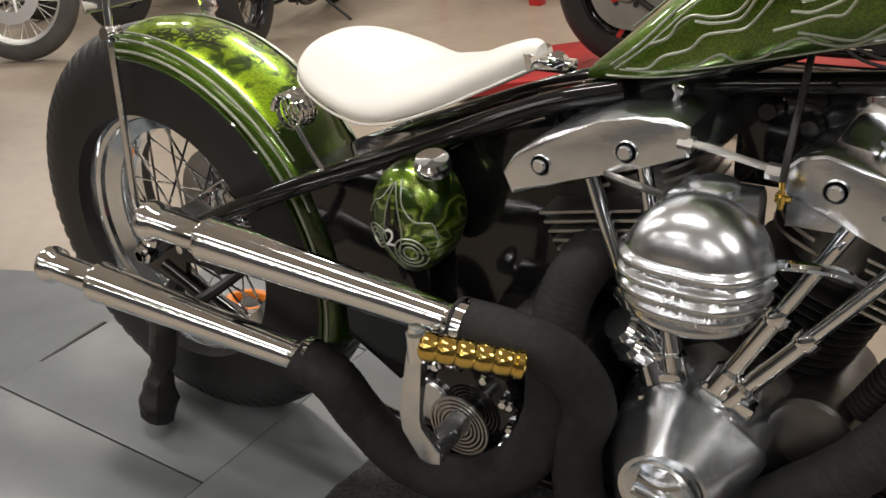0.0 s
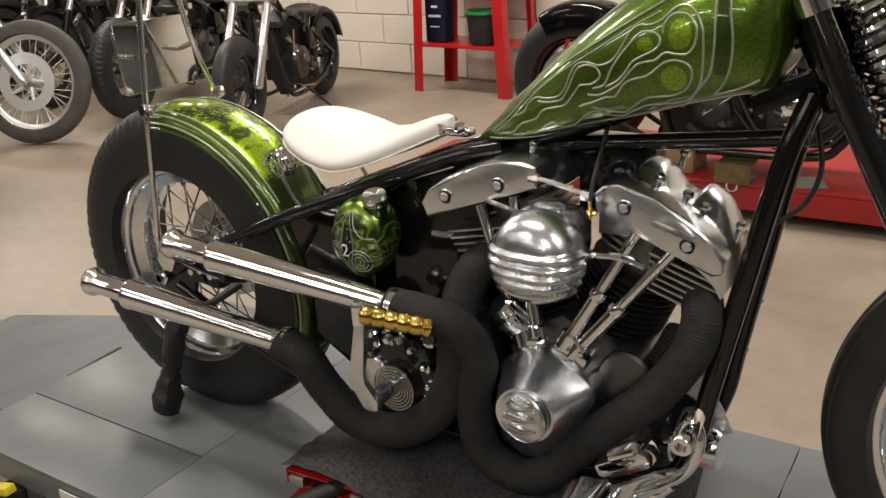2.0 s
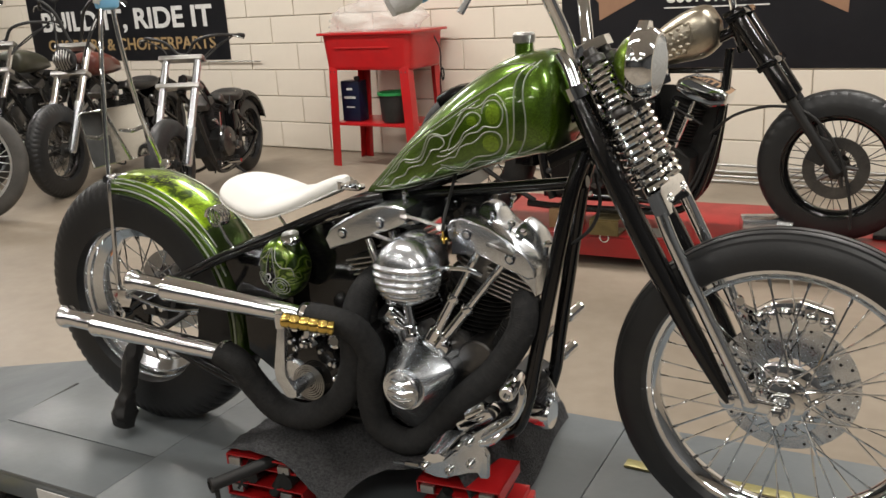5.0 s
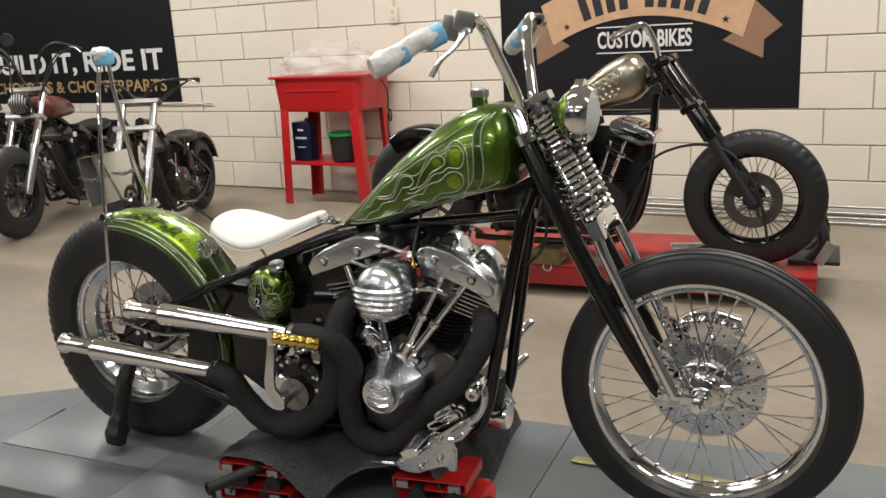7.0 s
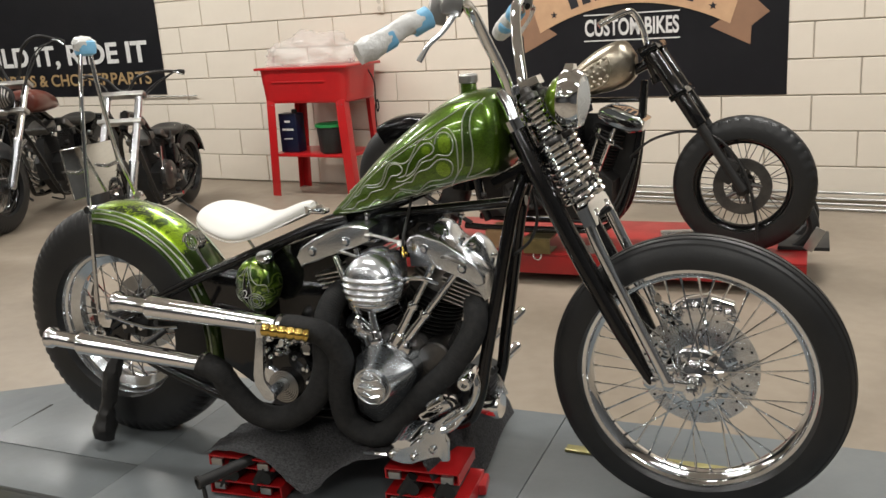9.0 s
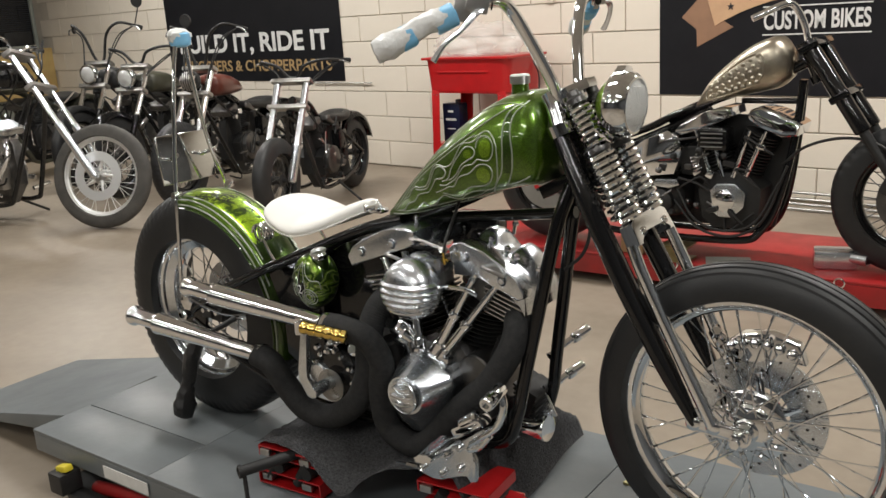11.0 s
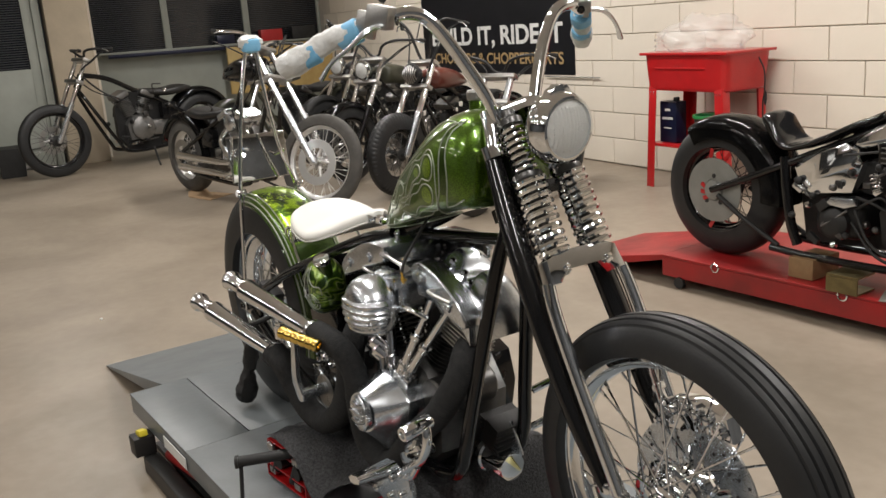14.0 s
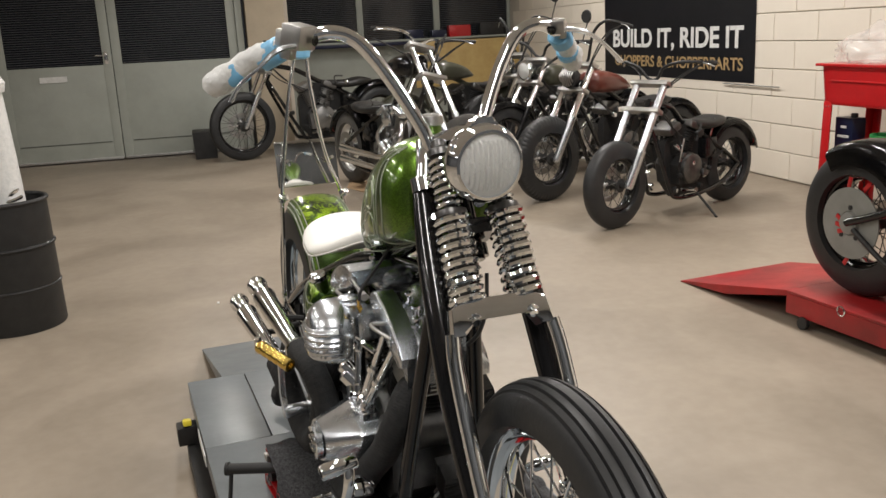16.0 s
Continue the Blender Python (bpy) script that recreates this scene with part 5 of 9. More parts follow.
# push rods
for (x0, z0), (x1, z1), y in (((0.790, 0.428), (0.692, 0.65), -0.112), ((0.815, 0.436), (0.752, 0.67), -0.102), ((0.872, 0.440), (0.985, 0.655), -0.108), ((0.888, 0.425), (1.042, 0.625), -0.108)):
    bm = B()
    a, b = V((x0, y - 0.028, z0)), V((x1, y + 0.01, z1))
    d = (b - a)
    rod(bm, a, b, 0.0095, seg=14)
    rod(bm, a, a + d * 0.42, 0.0125, seg=14)
    lathe(bm, [(0.015, -0.006), (0.017, 0.0), (0.015, 0.010)], aim(a + d * 0.42, d), 16)
    lathe(bm, [(0.018, -0.01), (0.018, 0.018), (0.014, 0.022)], aim(a, d), 16)
    part("push_rod_tube", bm, CHROME, bike, "chrome push rod tube")
for x, s in ((0.803, -1), (0.880, 1)):
    bm = B()
    box(bm, (0.065, 0.05, 0.035), Matrix.Translation((x, -0.128, 0.418)) @ Matrix.Rotation(s * radians(22), 4, "Y"), 0.008)
    for k in (-1, 1):
        lathe(bm, [(0.008, 0), (0.008, 0.008)], aim((x + k * 0.024, -0.145, 0.430), (0, -0.4, 1)), 6)
    part("tappet_block", bm, CHROME, bike)

# cam cover with its round points cap
CAMLINE = [(0.763, 0.393), (0.80, 0.424), (0.838, 0.432), (0.888, 0.416), (0.934, 0.382), (0.936, 0.358), (0.905, 0.296), (0.868, 0.235), (0.846, 0.212), (0.80, 0.207), (0.755, 0.232), (0.749, 0.329)]
PC, PD = V((0.846, -0.252, 0.350)), V((-0.12, -1, 0.02)).normalized()


def around(line, n, c):
    """n points on the closed line, evenly turned about c."""
    out = []
    for j in range(n):
        a = 2 * math.pi * j / n
        d = V((math.cos(a), math.sin(a)))
        best = 0.0
        for i in range(len(line)):
            p, q = V(line[i]) - V(c), V(line[(i + 1) % len(line)]) - V(c)
            e = q - p
            det = d.x * -e.y + d.y * e.x
            if abs(det) > 1e-9:
                t = (p.x * -e.y + p.y * e.x) / det
                u = (d.x * p.y - d.y * p.x) / det
                if t > 0 and -1e-6 <= u <= 1 + 1e-6:
                    best = max(best, t)
        out.append(V(c) + d * best)
    return out


outl = around(CAMLINE, 60, (PC.x, PC.z))
bm = B()
rings = []
mc = aim(PC, PD)
for k, y in ((0.0, -0.09), (0.0, -0.155), (0.012, -0.163), (0.06, -0.168), (0.35, -0.190), (0.66, -0.216), (0.90, -0.238), (1.0, -0.246)):
    ring = []
    for j, p in enumerate(outl):
        a = 2 * math.pi * j / 60
        q = V((PC.x + 0.050 * math.cos(a), PC.z + 0.050 * math.sin(a)))
        r = p.lerp(q, k)
        ring.append(bm.verts.new((r.x, y + 0.12 * (r.x - PC.x) * k, r.y)))
    rings.append(ring)
ring_faces(bm, rings)
bm.faces.new(rings[0][::-1])
bm.faces.new(rings[-1])
cam_cover = part("cam_cover", bm, POLISHED, bike, "polished aluminium cam cover", sharp=28)
bm = B()
lathe(bm, [(0.044, -0.012), (0.0455, 0.002), (0.043, 0.005), (0.040, 0.003), (0.0, 0.003)], aim(PC, (-0.12, -1, 0.02)), 36, False)
cap_part = part("points_cover", bm, POLISHED, cam_cover, "round polished points cover")
for k in (-1, 0, 1):
    bm = B()
    hw = 0.030 if k == 0 else 0.024
    tube(bm, [PC + V((-hw, -0.004 - hw * 0.12, k * 0.021 + 0.003)), PC + V((0, -0.006, k * 0.021 - 0.002)), PC + V((hw, -0.004 + hw * 0.12, k * 0.021 + 0.003))], 0.0075, 8, 5, flat=0.55)
    part("raised_bar", bm, CHROME, cap_part)
for x, z in ((0.790, 0.405), (0.918, 0.372), (0.852, 0.228), (0.800, 0.228)):
    bm = B()
    lathe(bm, [(0.009, 0), (0.009, 0.006), (0.005, 0.007), (0.005, 0.003), (0.0, 0.003)], aim((x, -0.166, z), (0, -1, 0)), 12, False)
    part("cover_screw", bm, CHROME, cam_cover)

# round air cleaner with ridges
AC, AR = V((0.850, -0.192, 0.613)), 0.076
am = aim(AC, (-0.05, -1, 0.03))
bm = B()
rings = []
n_ring, n_seg = 64, 120
for i in range(n_ring + 1):
    t = i / n_ring * math.pi / 2
    ring = []
    for j in range(n_seg):
        a = 2 * math.pi * j / n_seg
        r, h = AR * math.cos(t) ** 0.62, 0.060 * math.sin(t) ** 0.95
        p = am @ V((max(r, 0.0006) * math.cos(a), max(r, 0.0006) * math.sin(a), h))
        dz = p.z - AC.z
        g = 0.0
        if -0.053 < dz < 0.024:
            g = 0.0068 * (0.5 + 0.5 * math.cos((dz - 0.016) / 0.0152 * 2 * math.pi)) ** 0.6
        p += (p - AC).normalized() * g
        ring.append(bm.verts.new(p))
    rings.append(ring)
ring_faces(bm, rings)
bm.faces.new(rings[-1])
lathe(bm, [(AR * 0.85, -0.034), (AR * 0.92, -0.030), (AR, -0.012), (AR, 0.0)], am, n_seg)
part("air_cleaner", bm, POLISHED, bike, "polished dome air cleaner with cast ridges", sharp=60)
bm = B()
prism(bm, [(0.808, -0.178), (0.862, -0.186), (0.898, -0.160), (0.894, -0.118), (0.812, -0.116)], 0.030, Matrix.Translation((0, 0, 0.652)), 0.008)
lathe(bm, [(0.026, 0), (0.026, 0.006), (0.018, 0.010)], Matrix.Translation((0.850, -0.150, 0.682)), 20)
box(bm, (0.07, 0.08, 0.07), Matrix.Translation((0.85, -0.10, 0.62)), 0.01)
part("carburettor", bm, POLISHED, bike, "silver carburettor")
bm = B()
lathe(bm, [(0.006, 0), (0.006, 0.012), (0.010, 0.013), (0.010, 0.026), (0.005, 0.028), (0.005, 0.05)], aim((0.914, -0.14, 0.668), (0, -0.1, 1)) @ Matrix.Scale(0.6, 4), 10)
rod(bm, (0.908, -0.14, 0.678), (0.924, -0.14, 0.678), 0.004, seg=8)
part("fuel_fitting", bm, BRASS, bike, "brass fuel fitting")
bm = B()
tube(bm, [(0.91, -0.16, 0.612), (0.94, -0.165, 0.620), (0.975, -0.155, 0.617), (1.0, -0.135, 0.60)], 0.006, 8)
part("intake_link", bm, CHROME, bike)
bm = B()
tube(bm, [(0.914, -0.142, 0.695), (0.914, -0.13, 0.725), (0.912, -0.09, 0.77), (0.91, -0.04, 0.83)], 0.0038, 8)
part("fuel_hose", bm, MATTBLACK, bike)
bm = B()
for x, z in ((0.785, 0.435), (0.775, 0.455)):
    lathe(bm, [(0.026, 0), (0.026, 0.05), (0.020, 0.056)], aim((x, -0.12, z), (-0.4, -0.5, 0.6)), 20)
part("breather", bm, CHROME, bike)
for x0, x1 in ((0.70, 0.79), (1.0, 1.07)):
    bm = B()
    tube(bm, [(x0, -0.10, 0.66), ((x0 + x1) / 2, -0.15, 0.675), (x1, -0.12, 0.65)], 0.0045, 8)
    part("plug_lead", bm, SATIN, bike)

# wrapped exhaust pipes and silencers
def wrapped_pipe(pts, r=0.0335):
    """A tube with the turns of its wrap standing out slightly."""
    path = glide(pts, 26)
    bm = B()
    n = len(path)
    rings = []
    sd = None
    for i, p in enumerate(path):
        d = (path[min(i + 1, n - 1)] - path[max(i - 1, 0)]).normalized()
        sd = d.cross(V((0, 1, 0.1))).normalized() if sd is None else (sd - d * sd.dot(d)).normalized()
        ov = sd.cross(d)
        ring = []
        for j in range(20):
            a = 2 * math.pi * j / 20
            g = ((i * 0.36 + a / (2 * math.pi)) % 1.0)
            rr = r + 0.0016 * g
            ring.append(bm.verts.new(p + sd * rr * math.cos(a) + ov * rr * math.sin(a)))
        rings.append(ring)
    ring_faces(bm, rings)
    return part("exhaust_pipe", bm, WRAP, bike, "exhaust pipe in black heat wrap", sharp=60)


wrapped_pipe([(0.715, -0.06, 0.56), (0.692, -0.105, 0.543), (0.677, -0.145, 0.501), (0.679, -0.178, 0.436), (0.677, -0.192, 0.352), (0.633, -0.2, 0.265), (0.541, -0.203, 0.206), (0.453, -0.21, 0.214), (0.396, -0.222, 0.275), (0.361, -0.236, 0.339), (0.309, -0.241, 0.361)])
wrapped_pipe([(1.030, -0.012, 0.545), (1.062, -0.050, 0.546), (1.083, -0.090, 0.527), (1.085, -0.110, 0.488), (1.068, -0.124, 0.442), (1.020, -0.137, 0.372), (0.950, -0.151, 0.304), (0.886, -0.161, 0.234), (0.842, -0.168, 0.186), (0.787, -0.172, 0.172), (0.723, -0.176, 0.209), (0.713, -0.186, 0.314), (0.736, -0.199, 0.401), (0.706, -0.215, 0.465), (0.641, -0.225, 0.485), (0.575, -0.228, 0.487)], 0.0318)


def silencer(a, b, step, tip):
    """From the wrapped pipe at a to the outlet at b."""
    a, b = V(a), V(b)
    L = (b - a).length
    m = aim(a, b - a)
    bm = B()
    lathe(bm, [(0.0225, 0.0), (0.024, 0.004), (0.024, 0.016), (0.0215, 0.02), (0.0225, 0.03), (0.0325, step * L - 0.014), (0.0345, step * L - 0.008), (0.0345, step * L - 0.002), (0.031, step * L + 0.003), (0.0235, step * L + 0.008),
               (0.0235, L - 0.030), (0.026, L - 0.026), (0.0315, L - 0.018), (0.0315, L - 0.006), (0.028, L), (0.022, L), (0.021, L - 0.06), (0.003, L - 0.061)], m, 40)
    sil = part("silencer", bm, CHROME, bike, "tapered chrome silencer")
    bm = B()
    torus_prof(bm, [(0.030, 0.0), (0.0335, 0.001), (0.0335, 0.013), (0.030, 0.014)], m @ Matrix.Translation((0, 0, -0.012)), 28)
    box(bm, (0.016, 0.022, 0.014), m @ Matrix.Rotation(radians(200), 4, "Z") @ Matrix.Translation((0.038, 0, -0.005)), 0.003)
    lathe(bm, [(0.007, -0.016), (0.007, 0.016)], m @ Matrix.Rotation(radians(200), 4, "Z") @ Matrix.Translation((0.040, 0, -0.005)) @ Matrix.Rotation(radians(90), 4, "X"), 6)
    part("clamp", bm, CHROME, sil)
    return sil


silencer((0.318, -0.238, 0.359), (-0.211, -0.275, 0.408), 0.775, 0)
silencer((0.583, -0.23, 0.487), (0.036, -0.242, 0.524), 0.775, 0)
bm = B()
tube(bm, [(0.18, -0.13, 0.44), (0.17, -0.19, 0.45), (0.17, -0.24, 0.47)], 0.009, 8)
tube(bm, [(0.10, -0.13, 0.40), (0.08, -0.20, 0.38), (0.07, -0.26, 0.38)], 0.009, 8)
part("silencer_bracket", bm, MATTBLACK, bike)

# gearbox, kick starter and brass pedal
bm = B()
box(bm, (0.17, 0.16, 0.15), Matrix.Translation((0.60, -0.03, 0.33)), 0.02)
box(bm, (0.10, 0.10, 0.06), Matrix.Translation((0.62, -0.09, 0.40)), 0.015)
part("gearbox", bm, CASTGREY, bike, "cast aluminium gearbox")
bm = B()
prism(bm, [(0.485, 0.285), (0.475, 0.34), (0.50, 0.385), (0.56, 0.40), (0.615, 0.385), (0.635, 0.34), (0.62, 0.28), (0.57, 0.25), (0.515, 0.255)], 0.05, side(-0.13), 0.018, 3)
kick_cover = part("kicker_cover", bm, BLACK, bike, "gloss black kicker cover")
for k in range(7):
    rr = 0.046 - 0.006 * k
    bm = B()
    torus_prof(bm, [(rr, 0), (rr, 0.004), (rr - 0.0032, 0.004), (rr - 0.0032, 0)], aim((0.545, -0.196, 0.297), (0, -1, 0)), 40)
    part("spring_turn", bm, SATIN, kick_cover)
for x, z in ((0.495, 0.395), (0.475, 0.285), (0.62, 0.35), (0.61, 0.28), (0.56, 0.395), (0.53, 0.39)):
    bm = B()
    lathe(bm, [(0.009, 0), (0.009, 0.012), (0.006, 0.015)], aim((x, -0.178, z), (0, -1, 0)), 6)
    part("cover_screw", bm, CHROME, kick_cover)
bm = B()
lathe(bm, [(0.034, 0), (0.034, 0.010), (0.030, 0.013)], aim((0.492, -0.176, 0.312), (0, -1, 0)), 32)
part("clutch_plate", bm, POLISHED, kick_cover)
bm = B()
prism(bm, [(0.548, 0.288), (0.532, 0.292), (0.508, 0.330), (0.506, 0.36), (0.530, 0.472), (0.556, 0.474), (0.534, 0.36), (0.536, 0.342), (0.566, 0.314), (0.564, 0.294)], 0.014, side(-0.262), 0.004)
lathe(bm, [(0.017, 0), (0.017, 0.095)], aim((0.549, -0.175, 0.308), (0, -1, 0)), 16)
kick = part("kick_arm", bm, POLISHED, bike, "bare steel kick start arm")
bm = B()
rod(bm, (0.546, -0.262, 0.468), (0.584, -0.324, 0.512), 0.010, seg=12)
lathe(bm, [(0.012, -0.016), (0.012, 0.018)], aim((0.584, -0.327, 0.512), (0, 0, 1)), 14)
lathe(bm, [(0.009, 0.018), (0.009, 0.026)], aim((0.584, -0.327, 0.512), (0, 0, 1)), 6)
part("pedal_joint", bm, CHROME, kick)
bm = B()
pm = aim((0.586, -0.328, 0.516), (0.112, 0.064, -0.034)) @ Matrix.Scale(0.82, 4)
prof = [(0.012, 0.0)]
for k in range(5):
    h = 0.006 + k * 0.026
    prof += [(0.0195, h), (0.0205, h + 0.003), (0.0205, h + 0.017), (0.0195, h + 0.020), (0.0185, h + 0.021), (0.0185, h + 0.025)]
prof += [(0.021, 0.137), (0.021, 0.146), (0.018, 0.149), (0.010, 0.149), (0.010, 0.142), (0.0, 0.142)]
lathe(bm, prof, pm, 24, False)
part("kick_pedal", bm, BRASS, kick, "polished brass kick pedal")

random.seed(21)
for k in range(9):
    bm = B()
    x, z = 0.50 + 0.018 * k + random.uniform(-0.01, 0.01), 0.405 + random.uniform(-0.015, 0.03)
    if k % 3 == 0:
        lathe(bm, [(0.016, 0), (0.018, 0.006), (0.018, 0.03), (0.011, 0.034), (0.011, 0.045)], aim((x, -0.14, z), (random.uniform(-0.4, 0.4), -1, 0.4)), 14)
    elif k % 3 == 1:
        tube(bm, [(x - 0.02, -0.15, z - 0.03), (x, -0.17, z), (x + 0.03, -0.165, z + 0.005), (x + 0.05, -0.14, z - 0.02)], 0.007, 8)
    else:
        box(bm, (0.035, 0.03, 0.022), Matrix.Translation((x, -0.15, z)) @ Matrix.Rotation(random.uniform(-0.5, 0.5), 4, "Y"), 0.005)
    part("gearbox_fitting", bm, CHROME, bike)
for k in range(7):
    bm = B()
    a = k * 0.55 - 0.6
    lathe(bm, [(0.008, 0), (0.008, 0.02), (0.005, 0.024)], aim((0.55 + 0.068 * math.cos(a), -0.175, 0.32 + 0.068 * math.sin(a)), (0.2 * math.cos(a), -1, 0.2 * math.sin(a))), 6)
    part("cover_nut", bm, CHROME, kick_cover)

# primary drive on the far side
bm = B()
prism(bm, [(0.50, 0.27), (0.50, 0.38), (0.56, 0.43), (0.80, 0.43), (0.865, 0.40), (0.885, 0.32), (0.865, 0.23), (0.80, 0.19), (0.58, 0.21)], 0.06, side(0.20), 0.015)
part("primary_cover", bm, BLACK, bike, "black primary drive cover")
bm = B()
rings = []
box(bm, (0.05, 0.10, 0.07), Matrix.Translation((1.05, 0.03, 0.285)) @ Matrix.Rotation(radians(25), 4, "Y"), 0.004)
reg = part("regulator", bm, MATTBLACK, bike, "black finned regulator")
for k in range(6):
    bm = B()
    box(bm, (0.07, 0.10, 0.004), Matrix.Translation((1.05, 0.03, 0.255 + 0.012 * k)) @ Matrix.Rotation(radians(25), 4, "Y"))
    part("fin", bm, MATTBLACK, reg)

# chrome oil filter
bm = B()
lathe(bm, [(0.041, 0.0), (0.043, 0.004), (0.043, 0.018), (0.038, 0.022), (0.038, 0.09), (0.034, 0.10), (0.028, 0.098), (0.0, 0.098)], aim((1.003, 0.010, 0.213), (1, -0.03, 0)), 32, False)
part("oil_filter", bm, CHROME, bike, "chrome oil filter canister")

# foot controls
bm = B()
prism(bm, [(0.873, 0.161), (0.884, 0.148), (0.915, 0.142), (0.945, 0.145), (0.998, 0.176), (1.024, 0.182), (1.024, 0.163), (1.044, 0.166), (1.047, 0.222), (1.034, 0.244), (1.06, 0.275), (1.092, 0.304), (1.106, 0.322), (1.092, 0.322), (1.066, 0.306), (1.002, 0.260), (0.931, 0.206), (0.883, 0.178)], 0.014, side(-0.232), 0.004)
control = part("foot_control", bm, POLISHED, bike, "polished foot control plate")
for x, z in ((0.888, 0.166), (0.968, 0.222), (0.950, 0.168), (1.005, 0.196), (1.005, 0.250), (1.085, 0.308)):
    bm = B()
    lathe(bm, [(0.010, 0), (0.010, 0.007), (0.006, 0.011), (0.006, 0.006), (0.0, 0.006)], aim((x, -0.246, z), (0, -1, 0)), 12, False)
    part("control_bolt", bm, CHROME, control)
bm = B()
rings = []
pegm = Matrix.Translation((0.972, -0.300, 0.258)) @ Matrix.Rotation(radians(-14), 4, "Y")
for i in range(9):
    yy = -0.05 + 0.0125 * i
    ring = []
    for j in range(28):
        a = 2 * math.pi * j / 28
        r = (0.62 + 0.038 * i) * (1.0 + (0.10 if j % 4 < 2 else -0.06))
        ring.append(bm.verts.new(pegm @ V((0.041 * r * math.cos(a), yy, 0.017 * r * math.sin(a)))))
    rings.append(ring)
ring_faces(bm, rings)
bm.faces.new(rings[0][::-1])
bm.faces.new(rings[-1])
part("foot_peg", bm, CHROME, control, "ribbed chrome foot peg")
bm = B()
tube(bm, [(1.045, -0.252, 0.272), (1.085, -0.256, 0.304), (1.115, -0.252, 0.330), (1.132, -0.248, 0.365), (1.133, -0.244, 0.395), (1.120, -0.238, 0.422)], 0.012, 12, 6, flat=0.7)
part("brake_pedal", bm, CHROME, control, "chrome brake pedal arm")
bm = B()
tube(bm, [(1.035, -0.252, 0.255), (1.065, -0.254, 0.268), (1.10, -0.256, 0.308)], 0.008, 10, 5)
part("return_arm", bm, CHROME, control)
bm = B()
lathe(bm, [(0.016, 0), (0.0175, 0.003), (0.0175, 0.072), (0.015, 0.077), (0.009, 0.077), (0.009, 0.069), (0.0, 0.069)], aim((1.117, -0.225, 0.417), (0.08, -0.98, -0.12)), 22, False)
part("pedal_pad", bm, CHROME, control)
bm = B()
rod(bm, (0.885, -0.250, 0.166), (0.808, -0.252, 0.163), 0.0035, seg=8)
rod(bm, (0.875, -0.250, 0.1655), (0.840, -0.251, 0.164), 0.0065, seg=6)
part("brake_rod", bm, CHROME, control)
bm = B()
box(bm, (0.10, 0.05, 0.032), Matrix.Translation((1.005, -0.195, 0.285)) @ Matrix.Rotation(radians(-32), 4, "Y"), 0.010)
lathe(bm, [(0.018, 0), (0.020, 0.01), (0.020, 0.05), (0.014, 0.056)], aim((0.985, -0.20, 0.285), (0.75, 0, 0.5)), 18)
part("master_cylinder", bm, CHROME, control)
bm = B()
box(bm, (0.15, 0.008, 0.085), Matrix.Translation((1.03, 0.03, 0.245)) @ Matrix.Rotation(radians(-27), 4, "Y"), 0.002)
part("filter_mount", bm, POLISHED, bike, "square polished filter mount plate")
for z, x in ((0.385, 1.04), (0.275, 1.02)):
    bm = B()
    rod(bm, (x, 0.13, z - 0.03), (x + 0.03, 0.22, z), 0.010, seg=10)
    lathe(bm, [(0.013, 0), (0.015, 0.005), (0.015, 0.055), (0.012, 0.06)], aim((x + 0.03, 0.21, z - 0.003), (0.35, 0.9, 0.3)), 14)
    part("far_foot_peg", bm, CHROME, bike)
bm = B()
tube(bm, [(1.20, 0.05, 0.80), (1.214, 0.04, 0.735), (1.198, 0.03, 0.680), (1.155, 0.02, 0.640)], 0.0042, 8)
part("throttle_cable", bm, MATTBLACK, bike)
# front caliper: two finned halves bolted together over the disc
bm = B()
prism(bm, [(1.545, 0.462), (1.535, 0.508), (1.58, 0.543), (1.64, 0.552), (1.700, 0.535), (1.715, 0.490), (1.65, 0.498), (1.59, 0.486)], 0.030, side(0.062), 0.006)
cal = part("front_caliper", bm, CHROME, bike, "polished front brake caliper")
for k in range(6):
    bm = B()
    x = 1.558 + 0.026 * k
    z = 0.520 + 0.018 * math.sin(math.pi * (k + 0.5) / 6)
    lathe(bm, [(0.012, 0), (0.013, 0.006), (0.009, 0.016), (0.005, 0.018)], aim((x, 0.034, z - 0.012), (0.0, -1, 0.15)), 10)
    part("piston_boss", bm, CHROME, cal)
for x, z in ((1.55, 0.488), (1.58, 0.537), (1.645, 0.546), (1.702, 0.508)):
    bm = B()
    lathe(bm, [(0.007, 0), (0.007, 0.014), (0.004, 0.017)], aim((x, 0.030, z), (0, -1, 0)), 6)
    part("caliper_bolt", bm, CHROME, cal)
bm = B()
tube(bm, [(1.50, 0.085, 0.52), (1.53, 0.06, 0.515), (1.57, 0.045, 0.505)], 0.008, 8)
lathe(bm, [(0.010, 0), (0.010, 0.02)], aim((1.51, 0.075, 0.53), (0.3, -1, 0.1)), 12)
part("caliper_arm", bm, CHROME, bike, "chrome caliper arm")
bm = B()
tube(bm, [(1.50, 0.075, 0.52), (1.53, 0.05, 0.50), (1.58, 0.03, 0.495)], 0.010, 8)
part("caliper_stay", bm, CHROME, bike)

# ---------------------------------------------------------------- grey lift under the chopper
lift = thing("motorcycle_lift", I4, "grey painted steel motorcycle lift table with rear ramp", "lift")
LX0, LX1, LY0, LY1 = -0.61, 2.25, -0.455, 0.42


def lift_plate(name, x0, x1, y0, y1, label=""):
    bm = B()
    box(bm, (x1 - x0, y1 - y0, 0.012), Matrix.Translation(((x0 + x1) / 2, (y0 + y1) / 2, LIFT - 0.006)), 0.002)
    return part(name, bm, LIFTGREY, lift, label)


